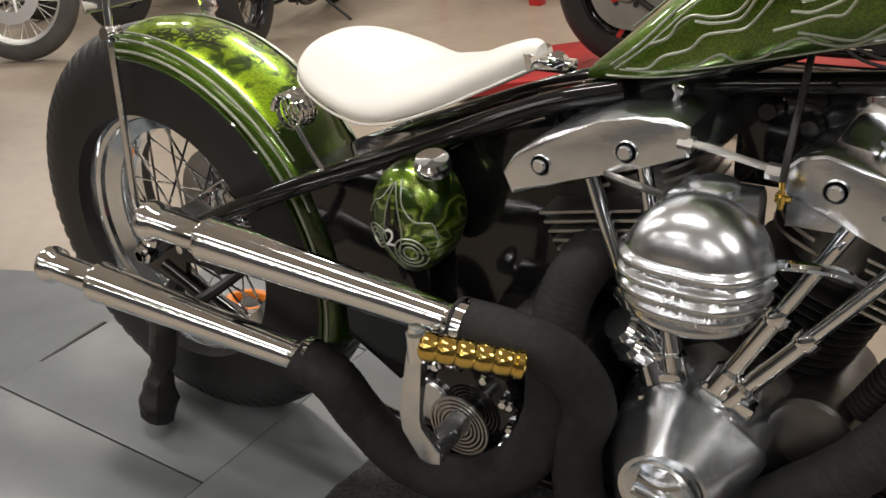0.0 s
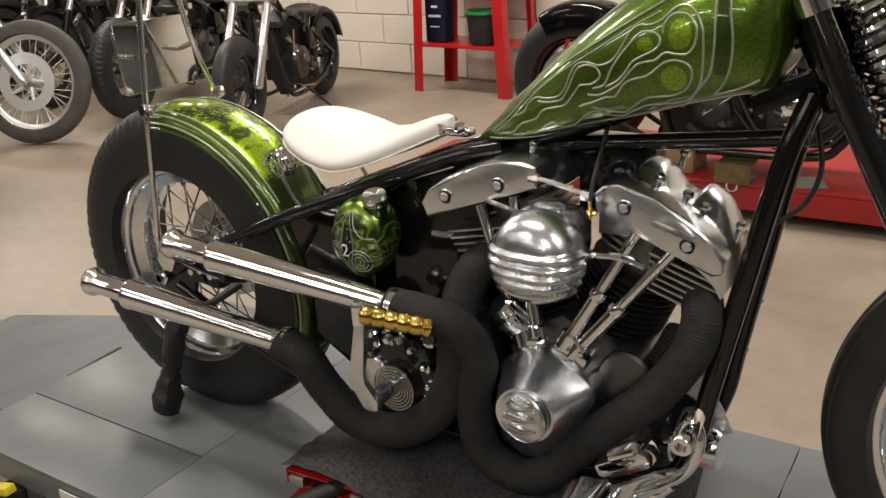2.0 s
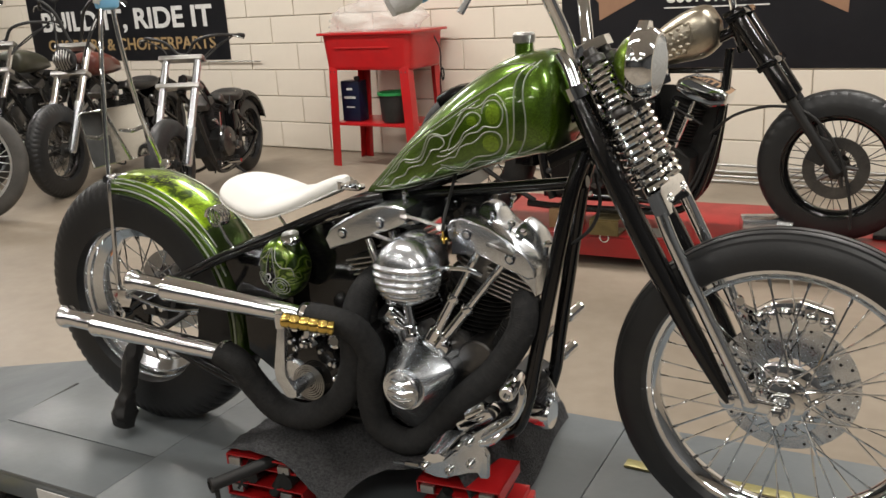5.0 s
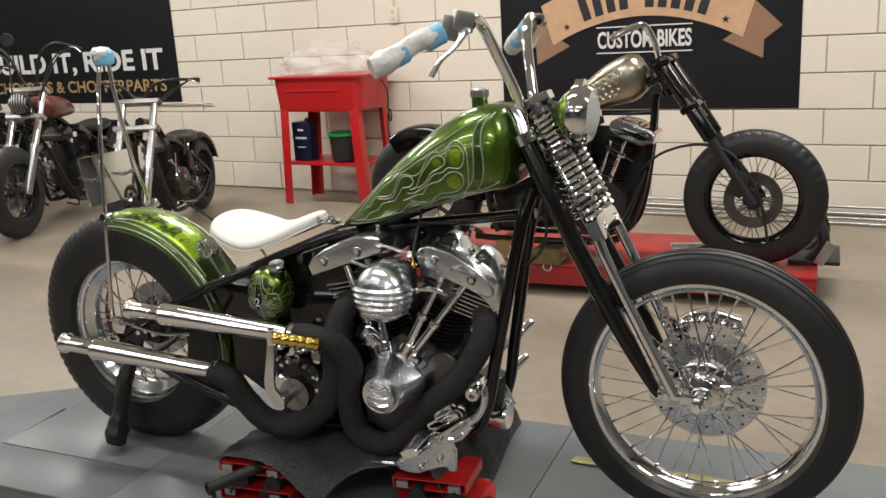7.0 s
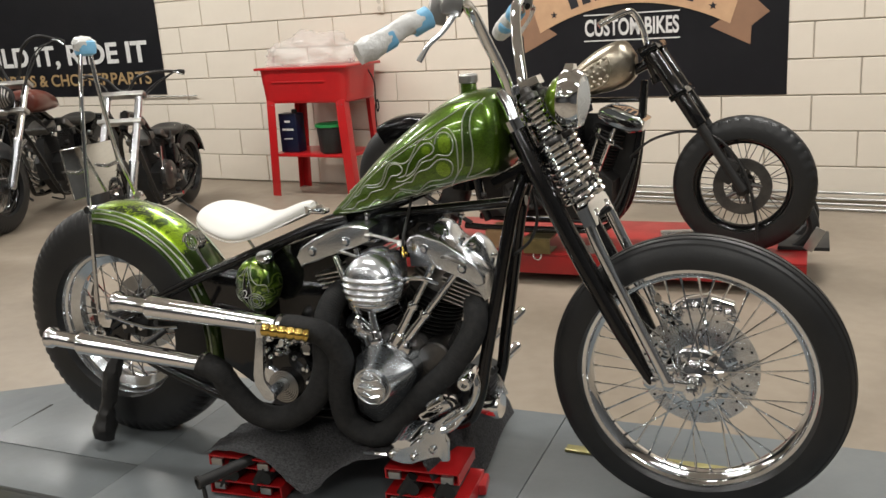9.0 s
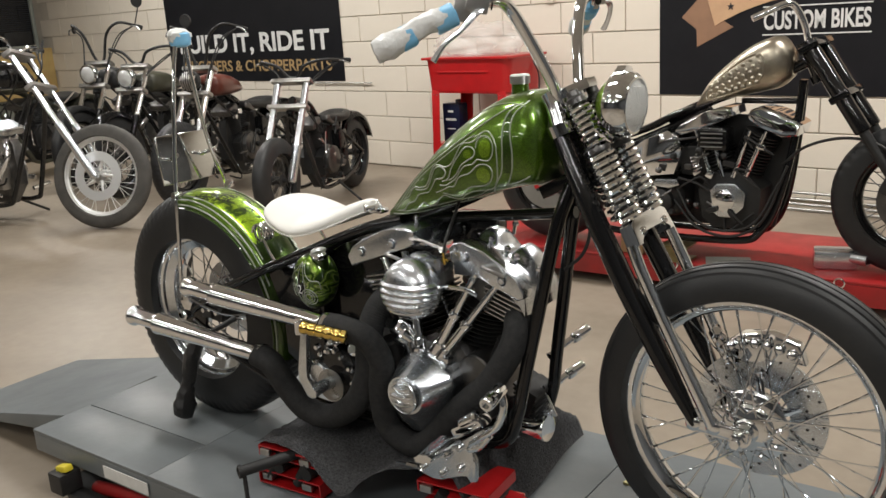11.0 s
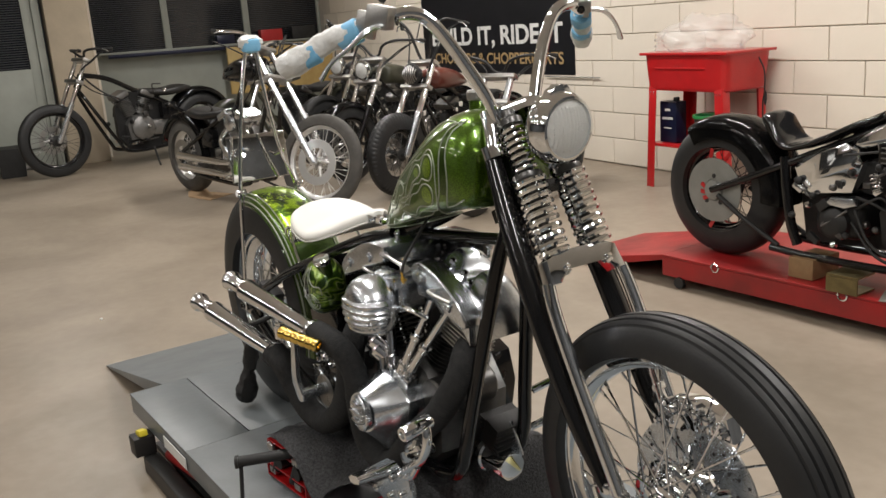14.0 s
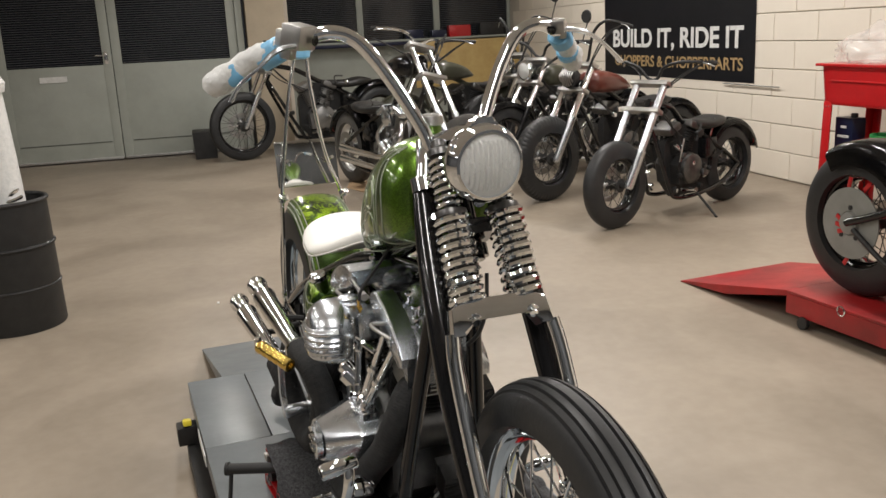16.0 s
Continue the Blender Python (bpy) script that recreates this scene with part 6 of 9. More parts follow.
lift_plate("edge_plate", LX0, 0.012, LY0, -0.2415)
lift_plate("drop_out_plate", LX0, 0.012, -0.2375, 0.2375, "removable grey wheel plate")
lift_plate("edge_plate", LX0, 0.012, 0.2415, LY1)
lift_plate("table_plate", 0.0132, 1.168, LY0, LY1)
lift_plate("front_plate", 1.1705, LX1, LY0, LY1)
for s, y in ((-1, LY0), (1, LY1)):
    bm = B()
    box(bm, (LX1 - LX0, 0.005, 0.062), Matrix.Translation(((LX0 + LX1) / 2, y - s * 0.004, LIFT - 0.045)), 0.001)
    part("side_skirt", bm, LIFTGREY, lift)
    bm = B()
    box(bm, (LX1 - LX0 - 0.20, 0.055, 0.065), Matrix.Translation(((LX0 + LX1) / 2 + 0.12, y + s * 0.012, 0.0335)), 0.006)
    part("base_rail", bm, MATTBLACK, lift)
    for k in range(2):
        bm = B()
        rod(bm, (LX0 + 0.25 + k * 1.15, y - s * 0.05, 0.05), (LX0 + 1.15 + k * 1.15, y - s * 0.05, 0.185), 0.022)
        part("scissor_arm", bm, OLDRED, lift, "red scissor arm")
bm = B()
box(bm, (0.22, 0.003, 0.04), Matrix.Translation((-0.10, LY0 - 0.0035, LIFT - 0.045)))
part("sticker", bm, BANWHITE, lift, "pale worn label strip")
bm = B()
box(bm, (0.014, 0.185, 0.004), Matrix.Translation((-0.640, -0.033, LIFT - 0.0155)) @ Matrix.Rotation(radians(4), 4, "Z") @ Matrix.Rotation(radians(-12), 4, "Y"))
part("joint_slot", bm, MATTBLACK, lift)
bm = B()
box(bm, (0.05, 0.012, 0.018), Matrix.Translation((0.46, LY0 + 0.003, LIFT - 0.008)))
part("edge_notch", bm, MATTBLACK, lift)
bm = B()
box(bm, (LX1 - LX0 - 0.1, LY1 - LY0 - 0.1, 0.02), Matrix.Translation(((LX0 + LX1) / 2, (LY0 + LY1) / 2, 0.012)))
part("base_frame", bm, MATTBLACK, lift)
bm = B()
prism(bm, [(0, 0), (0.0, 0.006), (0.985, LIFT - 0.012), (0.985, LIFT - 0.04), (0.80, LIFT - 0.11)], 0.62, Matrix.Translation((LX0 - 1.0, 0.30, 0)) @ XZ, 0.002)
part("ramp", bm, LIFTGREY, lift, "sloping grey steel ramp")
bm = B()
lathe(bm, [(0.013, 0), (0.013, 0.62)], aim((LX0 - 0.008, -0.32, LIFT - 0.022), (0, 1, 0)), 12)
part("hinge", bm, MATTBLACK, lift)
bm = B()
box(bm, (0.07, 0.075, 0.07), Matrix.Translation((LX0 + 0.21, LY0 - 0.03, 0.105)), 0.006)
part("end_block", bm, MATTBLACK, lift)
bm = B()
box(bm, (0.06, 0.03, 0.022), Matrix.Translation((LX0 + 0.215, LY0 - 0.03, 0.148)) @ Matrix.Rotation(radians(-15), 4, "Y"), 0.006)
part("warning_mark", bm, YELLOW, lift, "yellow warning mark")
bm = B()
box(bm, (0.50, 0.035, 0.006), Matrix.Translation((1.475, 0.196, LIFT + 0.0035)) @ Matrix.Rotation(radians(-1.5), 4, "Z"), 0.001)
part("yellow_strip", bm, DULLYELLOW, lift, "dull yellow metal strip under the front wheel")

# wheel strap hanging from the rear axle
bm = B()
tube(bm, [(-0.10, -0.105, LIFT + 0.33), (-0.13, -0.135, LIFT + 0.24), (-0.155, -0.15, LIFT + 0.14), (-0.17, -0.158, LIFT + 0.085), (-0.178, -0.165, LIFT + 0.032)], 0.024, 12, 8, radii=[0.016, 0.030, 0.034, 0.026, 0.034, 0.046, 0.040], flat=0.8)
for v in bm.verts:
    v.co += noise.noise_vector(v.co * 45) * 0.007
strap = solid("tie_down_strap", bm, MATTBLACK, I4, "bundled black tie-down strap beside the rear wheel", "strap")

# orange ratchet lying behind the rear wheel
ratchet = thing("ratchet", Matrix.Translation((-0.33, 0.235, LIFT)), "orange plastic ratchet lying on the lift", "ratchet")
bm = B()
tube(bm, [(-0.055, 0, 0.022), (-0.02, 0.03, 0.028), (0.035, 0.035, 0.028), (0.06, 0.0, 0.026), (0.035, -0.035, 0.024), (-0.02, -0.03, 0.024)], 0.016, 10, 6, True, flat=1.2)
part("housing", bm, ORANGE, ratchet)
bm = B()
box(bm, (0.06, 0.035, 0.03), Matrix.Translation((0.01, 0, 0.022)), 0.006)
part("strap_drum", bm, MATTBLACK, ratchet)

# red jack with its handle, and the felt blanket over it
jack = thing("motorcycle_jack", Matrix.Translation((0, 0, LIFT)), "red scissor motorcycle jack with black rollers", "jack")
def jack_channel(m, size, label):
    """A red steel channel, open to the front."""
    lx, ly, lz = size
    bm = B()
    prism(bm, [(-ly / 2, 0), (-ly / 2, 0.004), (ly / 2 - 0.004, 0.004), (ly / 2 - 0.004, lz - 0.004), (-ly / 2, lz - 0.004), (-ly / 2, lz), (ly / 2, lz), (ly / 2, 0)], lx, m @ Matrix.Translation((-lx / 2, 0, 0)) @ Matrix(((0, 0, 1, 0), (1, 0, 0, 0), (0, 1, 0, 0), (0, 0, 0, 1))))
    for s in (-1, 1):
        box(bm, (0.004, ly, lz), m @ Matrix.Translation((s * lx / 2, 0, lz / 2)))
    return part("jack_channel", bm, RED, jack, label)


def jack_saddle(x, y, tilt, name):
    m = Matrix.Translation((x, y, 0)) @ Matrix.Rotation(radians(tilt), 4, "Z")
    jack_channel(m @ Matrix.Translation((0, -0.02, 0.088)), (0.20, 0.15, 0.030), "red enamelled jack saddle")
    jack_channel(m @ Matrix.Translation((0.01, -0.02, 0.008)), (0.22, 0.17, 0.042), "red enamelled jack base")
    for xx in (-0.072, 0.072):
        for z in (0.103, 0.030):
            bm = B()
            box(bm, (0.034, 0.014, 0.020), m @ Matrix.Translation((xx, -0.098, z)), 0.003)
            part("grey_pad", bm, SATIN, jack)
    for k in (-0.07, 0.03):
        bm = B()
        rod(bm, m @ V((k, -0.09, 0.028)), m @ V((k + 0.045, -0.09, 0.098)), 0.016)
        part("jack_arm", bm, MATTBLACK, jack)
        bm = B()
        rod(bm, m @ V((k + 0.045, -0.105, 0.070)), m @ V((k + 0.045, 0.03, 0.070)), 0.019, seg=16)
        part("roller", bm, MATTBLACK, jack)


jack_saddle(0.44, -0.205, 4, "rear_saddle")
jack_saddle(0.95, -0.135, 5, "front_saddle")
bm = B()
box(bm, (0.07, 0.07, 0.03), Matrix.Translation((1.05, -0.09, 0.020)) @ Matrix.Rotation(radians(12), 4, "Z"), 0.006)
part("jack_foot", bm, RED, jack, "red jack foot")
bm = B()
rod(bm, (0.475, -0.28, 0.112), (0.402, -0.422, 0.105), 0.0155, seg=16)
lathe(bm, [(0.019, 0), (0.019, 0.008), (0.012, 0.010), (0.012, 0.0)], aim((0.402, -0.421, 0.105), (-0.07, -0.135, 0)), 16)
rod(bm, (0.406, -0.416, 0.092), (0.428, -0.432, 0.003), 0.006, seg=8)
part("jack_handle", bm, MATTBLACK, jack, "black ribbed jack handle")

bm = B()
NX, NY = 56, 40
grid = []
random.seed(3)
for i in range(NX + 1):
    row = []
    for j in range(NY + 1):
        u, v = i / NX, j / NY
        w = u * 0.93
        x = 0.325 + 0.70 * u + 0.02 * math.sin(v * 5)
        edge = -0.305 - 0.02 * math.sin(math.pi * min(max((w - 0.25) / 0.40, 0), 1)) ** 2 + 0.085 * min(max((w - 0.50) / 0.22, 0), 1)
        y = edge + (0.385 - edge) * v + 0.008 * math.sin(u * 9 + 3)
        top = 0.150 + 0.030 * min(max((w - 0.66) / 0.22, 0), 1) * min(max((v - 0.22) / 0.2, 0), 1)
        near = max(0.0, (0.30 - v) / 0.30)
        far = max(0.0, (v - 0.72) / 0.28)
        end = max(0.0, (u - 0.90) / 0.10)
        start = max(0.0, (0.12 - u) / 0.12)
        sag = 0.115 * max(near * (0.06 + 0.74 * math.sin(math.pi * min(max((w - 0.22) / 0.42, 0), 1)) ** 2), far, 1.6 * end ** 1.5) + 0.02 * start
        z = top - sag + 0.014 * noise.noise(V((x * 13, y * 13, 0))) + 0.007 * noise.noise(V((x * 38, y * 38, 2)))
        row.append(bm.verts.new((x, y, LIFT + max(z, 0.006))))
    grid.append(row)
ring_faces(bm, grid, False)
top_faces = list(bm.faces)
bmesh.ops.solidify(bm, geom=top_faces, thickness=0.005)
solid("felt_blanket", bm, FELT, I4, "speckled grey felt blanket draped over the jack", "blanket", sharp=80)

# ---------------------------------------------------------------- red parts washer
washer = thing("parts_washer", ROOM @ Matrix.Translation((2.035, -0.35, 0)), "bright red metal parts washer on four legs", "parts washer")
TWID, TDEP = 0.93, 0.50
bm = B()
rings = []
for z, g in ((0.815, 0.90), (0.83, 0.93), (0.845, 0.935), (1.09, 0.985), (1.10, 0.99)):
    ring = []
    for j in range(24):
        a = 2 * math.pi * (j + 0.5) / 24
        c, s = math.cos(a), math.sin(a)
        ring.append(bm.verts.new((math.copysign(abs(c) ** 0.18, c) * TWID / 2 * g, math.copysign(abs(s) ** 0.18, s) * TDEP / 2 * g, z)))
    rings.append(ring)
ring_faces(bm, rings)
bm.faces.new(rings[0][::-1])
tub = part("tub", bm, RED, washer, "red sheet metal tub", sharp=25)
bm = B()
box(bm, (TWID + 0.03, TDEP + 0.03, 0.022), Matrix.Translation((0, 0, 1.108)), 0.006)
part("lid", bm, RED, washer, "flat red lid")
bm = B()
box(bm, (0.55, 0.010, 0.012), Matrix.Translation((-0.04, -TDEP / 2 * 0.97 - 0.002, 0.995)), 0.004)
part("pressed_rib", bm, RED, tub)
for sx in (-1, 1):
    for sy in (-1, 1):
        bm = B()
        x, y = sx * (TWID / 2 - 0.062), sy * (TDEP / 2 - 0.022)
        m = Matrix.Translation((x, y, 0)) @ Matrix.Rotation(-sx * 0.05, 4, "Y")
        prism(bm, [(-sx * 0.0, -sy * 0.0), (-sx * 0.0, -sy * 0.004), (sx * 0.035, -sy * 0.004), (sx * 0.035, -sy * 0.0)], 0.84, m)
        box(bm, (0.085, 0.005, 0.84), m @ Matrix.Translation((0, sy * 0.0, 0.42)), 0.001)
        box(bm, (0.005, 0.075, 0.84), m @ Matrix.Translation((sx * 0.040, -sy * 0.036, 0.42)), 0.001)
        part("leg", bm, RED, washer, "red angle-iron leg")
        for dx in (-0.02, 0.02):
            bm = B()
            lathe(bm, [(0.006, 0), (0.006, 0.004)], aim((x + dx + sx * -0.04, y + sy * 0.003, 0.80), (0, sy, 0)), 8)
            part("leg_bolt", bm, CHROME, washer)
bm = B()
box(bm, (TWID - 0.10, TDEP - 0.05, 0.025), Matrix.Translation((0, 0, 0.365)), 0.003)
part("shelf", bm, RED, washer, "red lower shelf")
bm = B()
box(bm, (0.10, 0.10, 0.24), Matrix.Translation((0.0, 0.05, 0.50)), 0.006)
part("pump_box", bm, RED, washer)
bm = B()
tube(bm, [(0.45, 0.10, 1.06), (0.49, 0.12, 0.95), (0.485, 0.13, 0.80), (0.50, 0.12, 0.70), (0.53, 0.10, 0.74), (0.52, 0.1, 0.80), (0.48, 0.12, 0.72), (0.47, 0.14, 0.55), (0.50, 0.15, 0.48)], 0.006, 8)
part("power_cord", bm, MATTBLACK, washer, "hanging black power cord")
WSH = ROOM @ Matrix.Translation((2.035, -0.35, 0))
bm = B()
box(bm, (0.19, 0.12, 0.34), Matrix.Translation((-0.26, -0.10, 0.378 + 0.171)), 0.012)
can = solid("fluid_can", bm, CANBLUE, WSH, "dark blue plastic fluid can on the shelf", "can")
for z, w in ((0.62, 0.06), (0.555, 0.12), (0.545, 0.12), (0.47, 0.09)):
    bm = B()
    box(bm, (w, 0.002, 0.018 if z > 0.6 else 0.008), Matrix.Translation((-0.26, -0.1615, z + 0.03)))
    part("label_bar", bm, BANWHITE, can)
bm = B()
lathe(bm, [(0.025, 0), (0.025, 0.03), (0.02, 0.035)], Matrix.Translation((-0.22, -0.10, 0.715)), 14)
part("can_cap", bm, MATTBLACK, can)
bm = B()
lathe(bm, [(0.105, 0), (0.12, 0.02), (0.135, 0.22), (0.14, 0.225), (0.132, 0.23), (0.125, 0.20), (0.10, 0.02)], WSH @ Matrix.Translation((0.17, -0.10, 0.379)), 28)
bucket = solid("oil_bucket", bm, MATTBLACK, I4, "black plastic drain bucket on the shelf", "bucket")
bm = B()
torus_prof(bm, [(0.13, 0.228), (0.148, 0.228), (0.148, 0.25), (0.13, 0.25)], WSH @ Matrix.Translation((0.17, -0.10, 0.379)), 28)
box(bm, (0.26, 0.03, 0.02), WSH @ Matrix.Translation((0.17, -0.10, 0.379 + 0.245)), 0.006)
part("bucket_rim", bm, GREENPL, bucket, "green bucket rim")
bm = B()
bmesh.ops.create_icosphere(bm, subdivisions=5, radius=1.0)
for v in bm.verts:
    p = v.co.copy()
    k = 1 + 0.30 * noise.noise(p * 1.9) + 0.13 * abs(noise.noise(p * 4.6 + V((3, 1, 2)))) + 0.10 * abs(noise.noise(p * 9))
    v.co = V((p.x * 0.42 * k, p.y * 0.20 * k, max(p.z * 0.19 * k, -0.07)))
plastic_film = mat("clear_plastic_film", (0.86, 0.84, 0.80), 0.22, 0.0, (0.78, 0.76, 0.73), 14, bump=0.5, bump_scale=14)
pf = plastic_film.node_tree.nodes["Principled BSDF"]
pf.inputs["Alpha"].default_value = 0.30
solid("plastic_sheet", bm, plastic_film, WSH @ Matrix.Translation((-0.02, 0.0, 1.19)), "crumpled clear plastic sheet on the washer", "plastic sheet", sharp=80)

# ---------------------------------------------------------------- banners, socket, pole
def word_mesh(text, bold):
    c = bpy.data.curves.new("words", "FONT")
    c.body, c.size, c.extrude, c.offset = text, 1.0, 0.004, bold
    o = new("words", c)
    me = bpy.data.meshes.new_from_object(o.evaluated_get(bpy.context.evaluated_depsgraph_get()))
    bpy.data.objects.remove(o)
    return me


def lettering(text, x0, x1, z0, z1, y, material, name, parent, bold=0.012):
    """Words stretched to the given span of the wall, each a part."""
    whole = word_mesh(text, bold)
    xs, zs = [v.co.x for v in whole.vertices], [v.co.y for v in whole.vertices]
    left, low = min(xs), min(zs)
    sx, sz = (x1 - x0) / (max(xs) - left), (z1 - z0) / (max(zs) - low)
    words = text.split(" ")
    for i, word in enumerate(words):
        end = max(v.co.x for v in word_mesh(" ".join(words[:i + 1]), bold).vertices)
        me = word_mesh(word, bold)
        shift = end - max(v.co.x for v in me.vertices)
        for v in me.vertices:
            v.co = V((x0 + (v.co.x + shift - left) * sx, y - v.co.z * 0.1, z0 + (v.co.y - low) * sz))
        me.materials.append(material)
        ob = new(name, me)
        ob.parent = parent


def banner_sheet(x0, x1, z0, z1):
    bm = B()
    rows = []
    for i in range(41):
        row = []
        for j in range(17):
            x, z = x0 + (x1 - x0) * i / 40, z0 + (z1 - z0) * j / 16
            row.append(bm.verts.new((x, -0.012 - 0.004 * noise.noise(V((x * 1.4, z * 0.8, 0))), z)))
        rows.append(row)
    ring_faces(bm, rows, False)
    bmesh.ops.solidify(bm, geom=list(bm.faces), thickness=0.003)
    return bm


ban = solid("slogan_banner", banner_sheet(-3.36, -0.10, 0.86, 2.25), BANNER, ROOM, "black vinyl banner with white and gold slogan", "banner", sharp=80)
lettering("BUILD IT, RIDE IT", -3.10, -0.28, 1.155, 1.405, -0.0215, BANWHITE, "slogan_text", ban, 0.029)
lettering("CHOPPERS & CHOPPERPARTS", -3.05, -0.28, 0.972, 1.10, -0.0215, BANGOLD, "gold_text", ban, 0.018)
bm = B()
rod(bm, (-0.6, -0.03, 0.845), (0.31, -0.03, 0.845), 0.007, seg=8)
solid("banner_pole", bm, SATIN, ROOM, "thin metal rod at the foot of the banner", "rod")
ban = solid("shop_banner", banner_sheet(3.52, 5.80, 0.765, 2.35), BANNER, ROOM, "black vinyl shop banner with tan ribbon print", "banner", sharp=80)
lettering("CUSTOM BIKES", 4.335, 5.05, 1.225, 1.352, -0.0215, BANWHITE, "banner_text", ban, 0.026)
for z in (1.192, 1.383):
    bm = B()
    box(bm, (0.73, 0.003, 0.009), Matrix.Translation((4.692, -0.0205, z)))
    part("rule", bm, BANWHITE, ban)
bm = B()
arc = []
for i in range(25):
    x = -0.72 + 1.44 * i / 24
    arc.append((4.69 + x, 1.455 - 0.30 * x * x / 0.52 * 0.62))
up = [(4.69 + (x - 4.69) * 1.13, z + 0.30) for x, z in arc[::-1]]
prism(bm, arc + up, 0.003, side(-0.019))
part("ribbon", bm, BANTAN, ban, "printed tan ribbon")
for s in (-1, 1):
    bm = B()
    prism(bm, [(4.69 + s * 0.58, 1.255), (4.69 + s * 0.86, 1.12), (4.69 + s * 0.865, 1.25), (4.69 + s * 0.985, 1.34), (4.69 + s * 0.80, 1.52), (4.69 + s * 0.74, 1.36)][::s], 0.002, side(-0.0165))
    part("ribbon_tail", bm, BANBROWN, ban)
    bm = B()
    pts = []
    for k in range(10):
        a = math.pi / 2 + 2 * math.pi * k / 10
        r = 0.030 if k % 2 == 0 else 0.012
        pts.append((4.69 + s * 0.60 + r * math.cos(a), 1.40 + r * math.sin(a)))
    prism(bm, pts, 0.002, side(-0.0235))
    part("star", bm, BANNER, ban)
for k in range(10):
    x = -0.46 + 0.102 * k
    if k == 4:
        continue
    bm = B()
    a = -math.atan(2 * 0.36 * x)
    box(bm, (0.066, 0.002, 0.20), Matrix.Translation((4.69 + x, -0.0225, 1.615 - 0.358 * x * x)) @ Matrix.Rotation(-a, 4, "Y"))
    part("print_bar", bm, BANNER, ban)
sock = thing("wall_socket", ROOM @ Matrix.Translation((2.515, 0, 1.575)), "cream double wall socket", "socket")
bm = B()
box(bm, (0.078, 0.03, 0.13), Matrix.Translation((0, -0.02, 0)), 0.006)
part("socket_body", bm, WALLPAINT, sock)
for z in (-0.03, 0.03):
    bm = B()
    lathe(bm, [(0.018, 0), (0.020, 0.003), (0.016, 0.003), (0.015, 0.001)], aim((0, -0.035, z), (0, -1, 0)), 18)
    part("outlet", bm, MORTAR, sock)
bm = B()
rod(bm, (0, -0.012, 0.065), (0, -0.012, CEIL - 1.575), 0.008, seg=8)
part("conduit", bm, MORTAR, sock)

# rails and poles lying along the wall
POLES = [(2.9, 7.6, 0.05, -0.10, SATIN), (3.6, 7.2, 0.03, -0.17, SATIN), (3.3, 6.6, 0.09, -0.07, SATIN), (3.0, 6.9, 0.016, -0.26, SATIN)]
for k, (x0, x1, z, y, ma) in enumerate(POLES):
    bm = B()
    rod(bm, (x0, y, z), (x1, y - 0.02, z), 0.011, seg=12)
    solid("steel_pole", bm, ma, ROOM, "bright steel pole lying along the wall", "pole", "poles along the wall")
# ---------------------------------------------------------------- doors and windows on the left
LWX = -5.4


def west(name, y0, y1, z0, z1, material, label, x0=LWX - 0.25, x1=LWX):
    bm = B()
    box(bm, (x1 - x0, y1 - y0, z1 - z0), Matrix.Translation(((x0 + x1) / 2, (y0 + y1) / 2, (z0 + z1) / 2)), 0.002, 1)
    return solid(name, bm, material, ROOM, label, "wall", kind="structure")


west("wall_west_lintel", -7.85, -4.52, 2.35, CEIL, WALLPAINT, "cream wall over the doors")
west("wall_west_south", -14.2, -7.85, 0, CEIL, WALLPAINT, "cream painted workshop wall")
bm = B()
box(bm, (0.45, 0.52, CEIL), Matrix.Translation((LWX - 0.10, -4.15, CEIL / 2)), 0.01)
solid("column", bm, PLASTER, ROOM, "tan painted wall pillar", "pillar", kind="structure")
west("wall_return", -4.0, -3.8, 0, CEIL, WALLPAINT, "cream side wall", WX0 - 0.1, LWX - 0.3)
west("wall_window_sill", -3.8, 0.0, 0, 1.36, DOORPAINT, "grey-green wall below the windows", WX0 - 0.25, WX0)
west("wall_window_head", -3.8, 0.0, 2.5, CEIL, WALLPAINT, "cream wall above the windows", WX0 - 0.25, WX0)


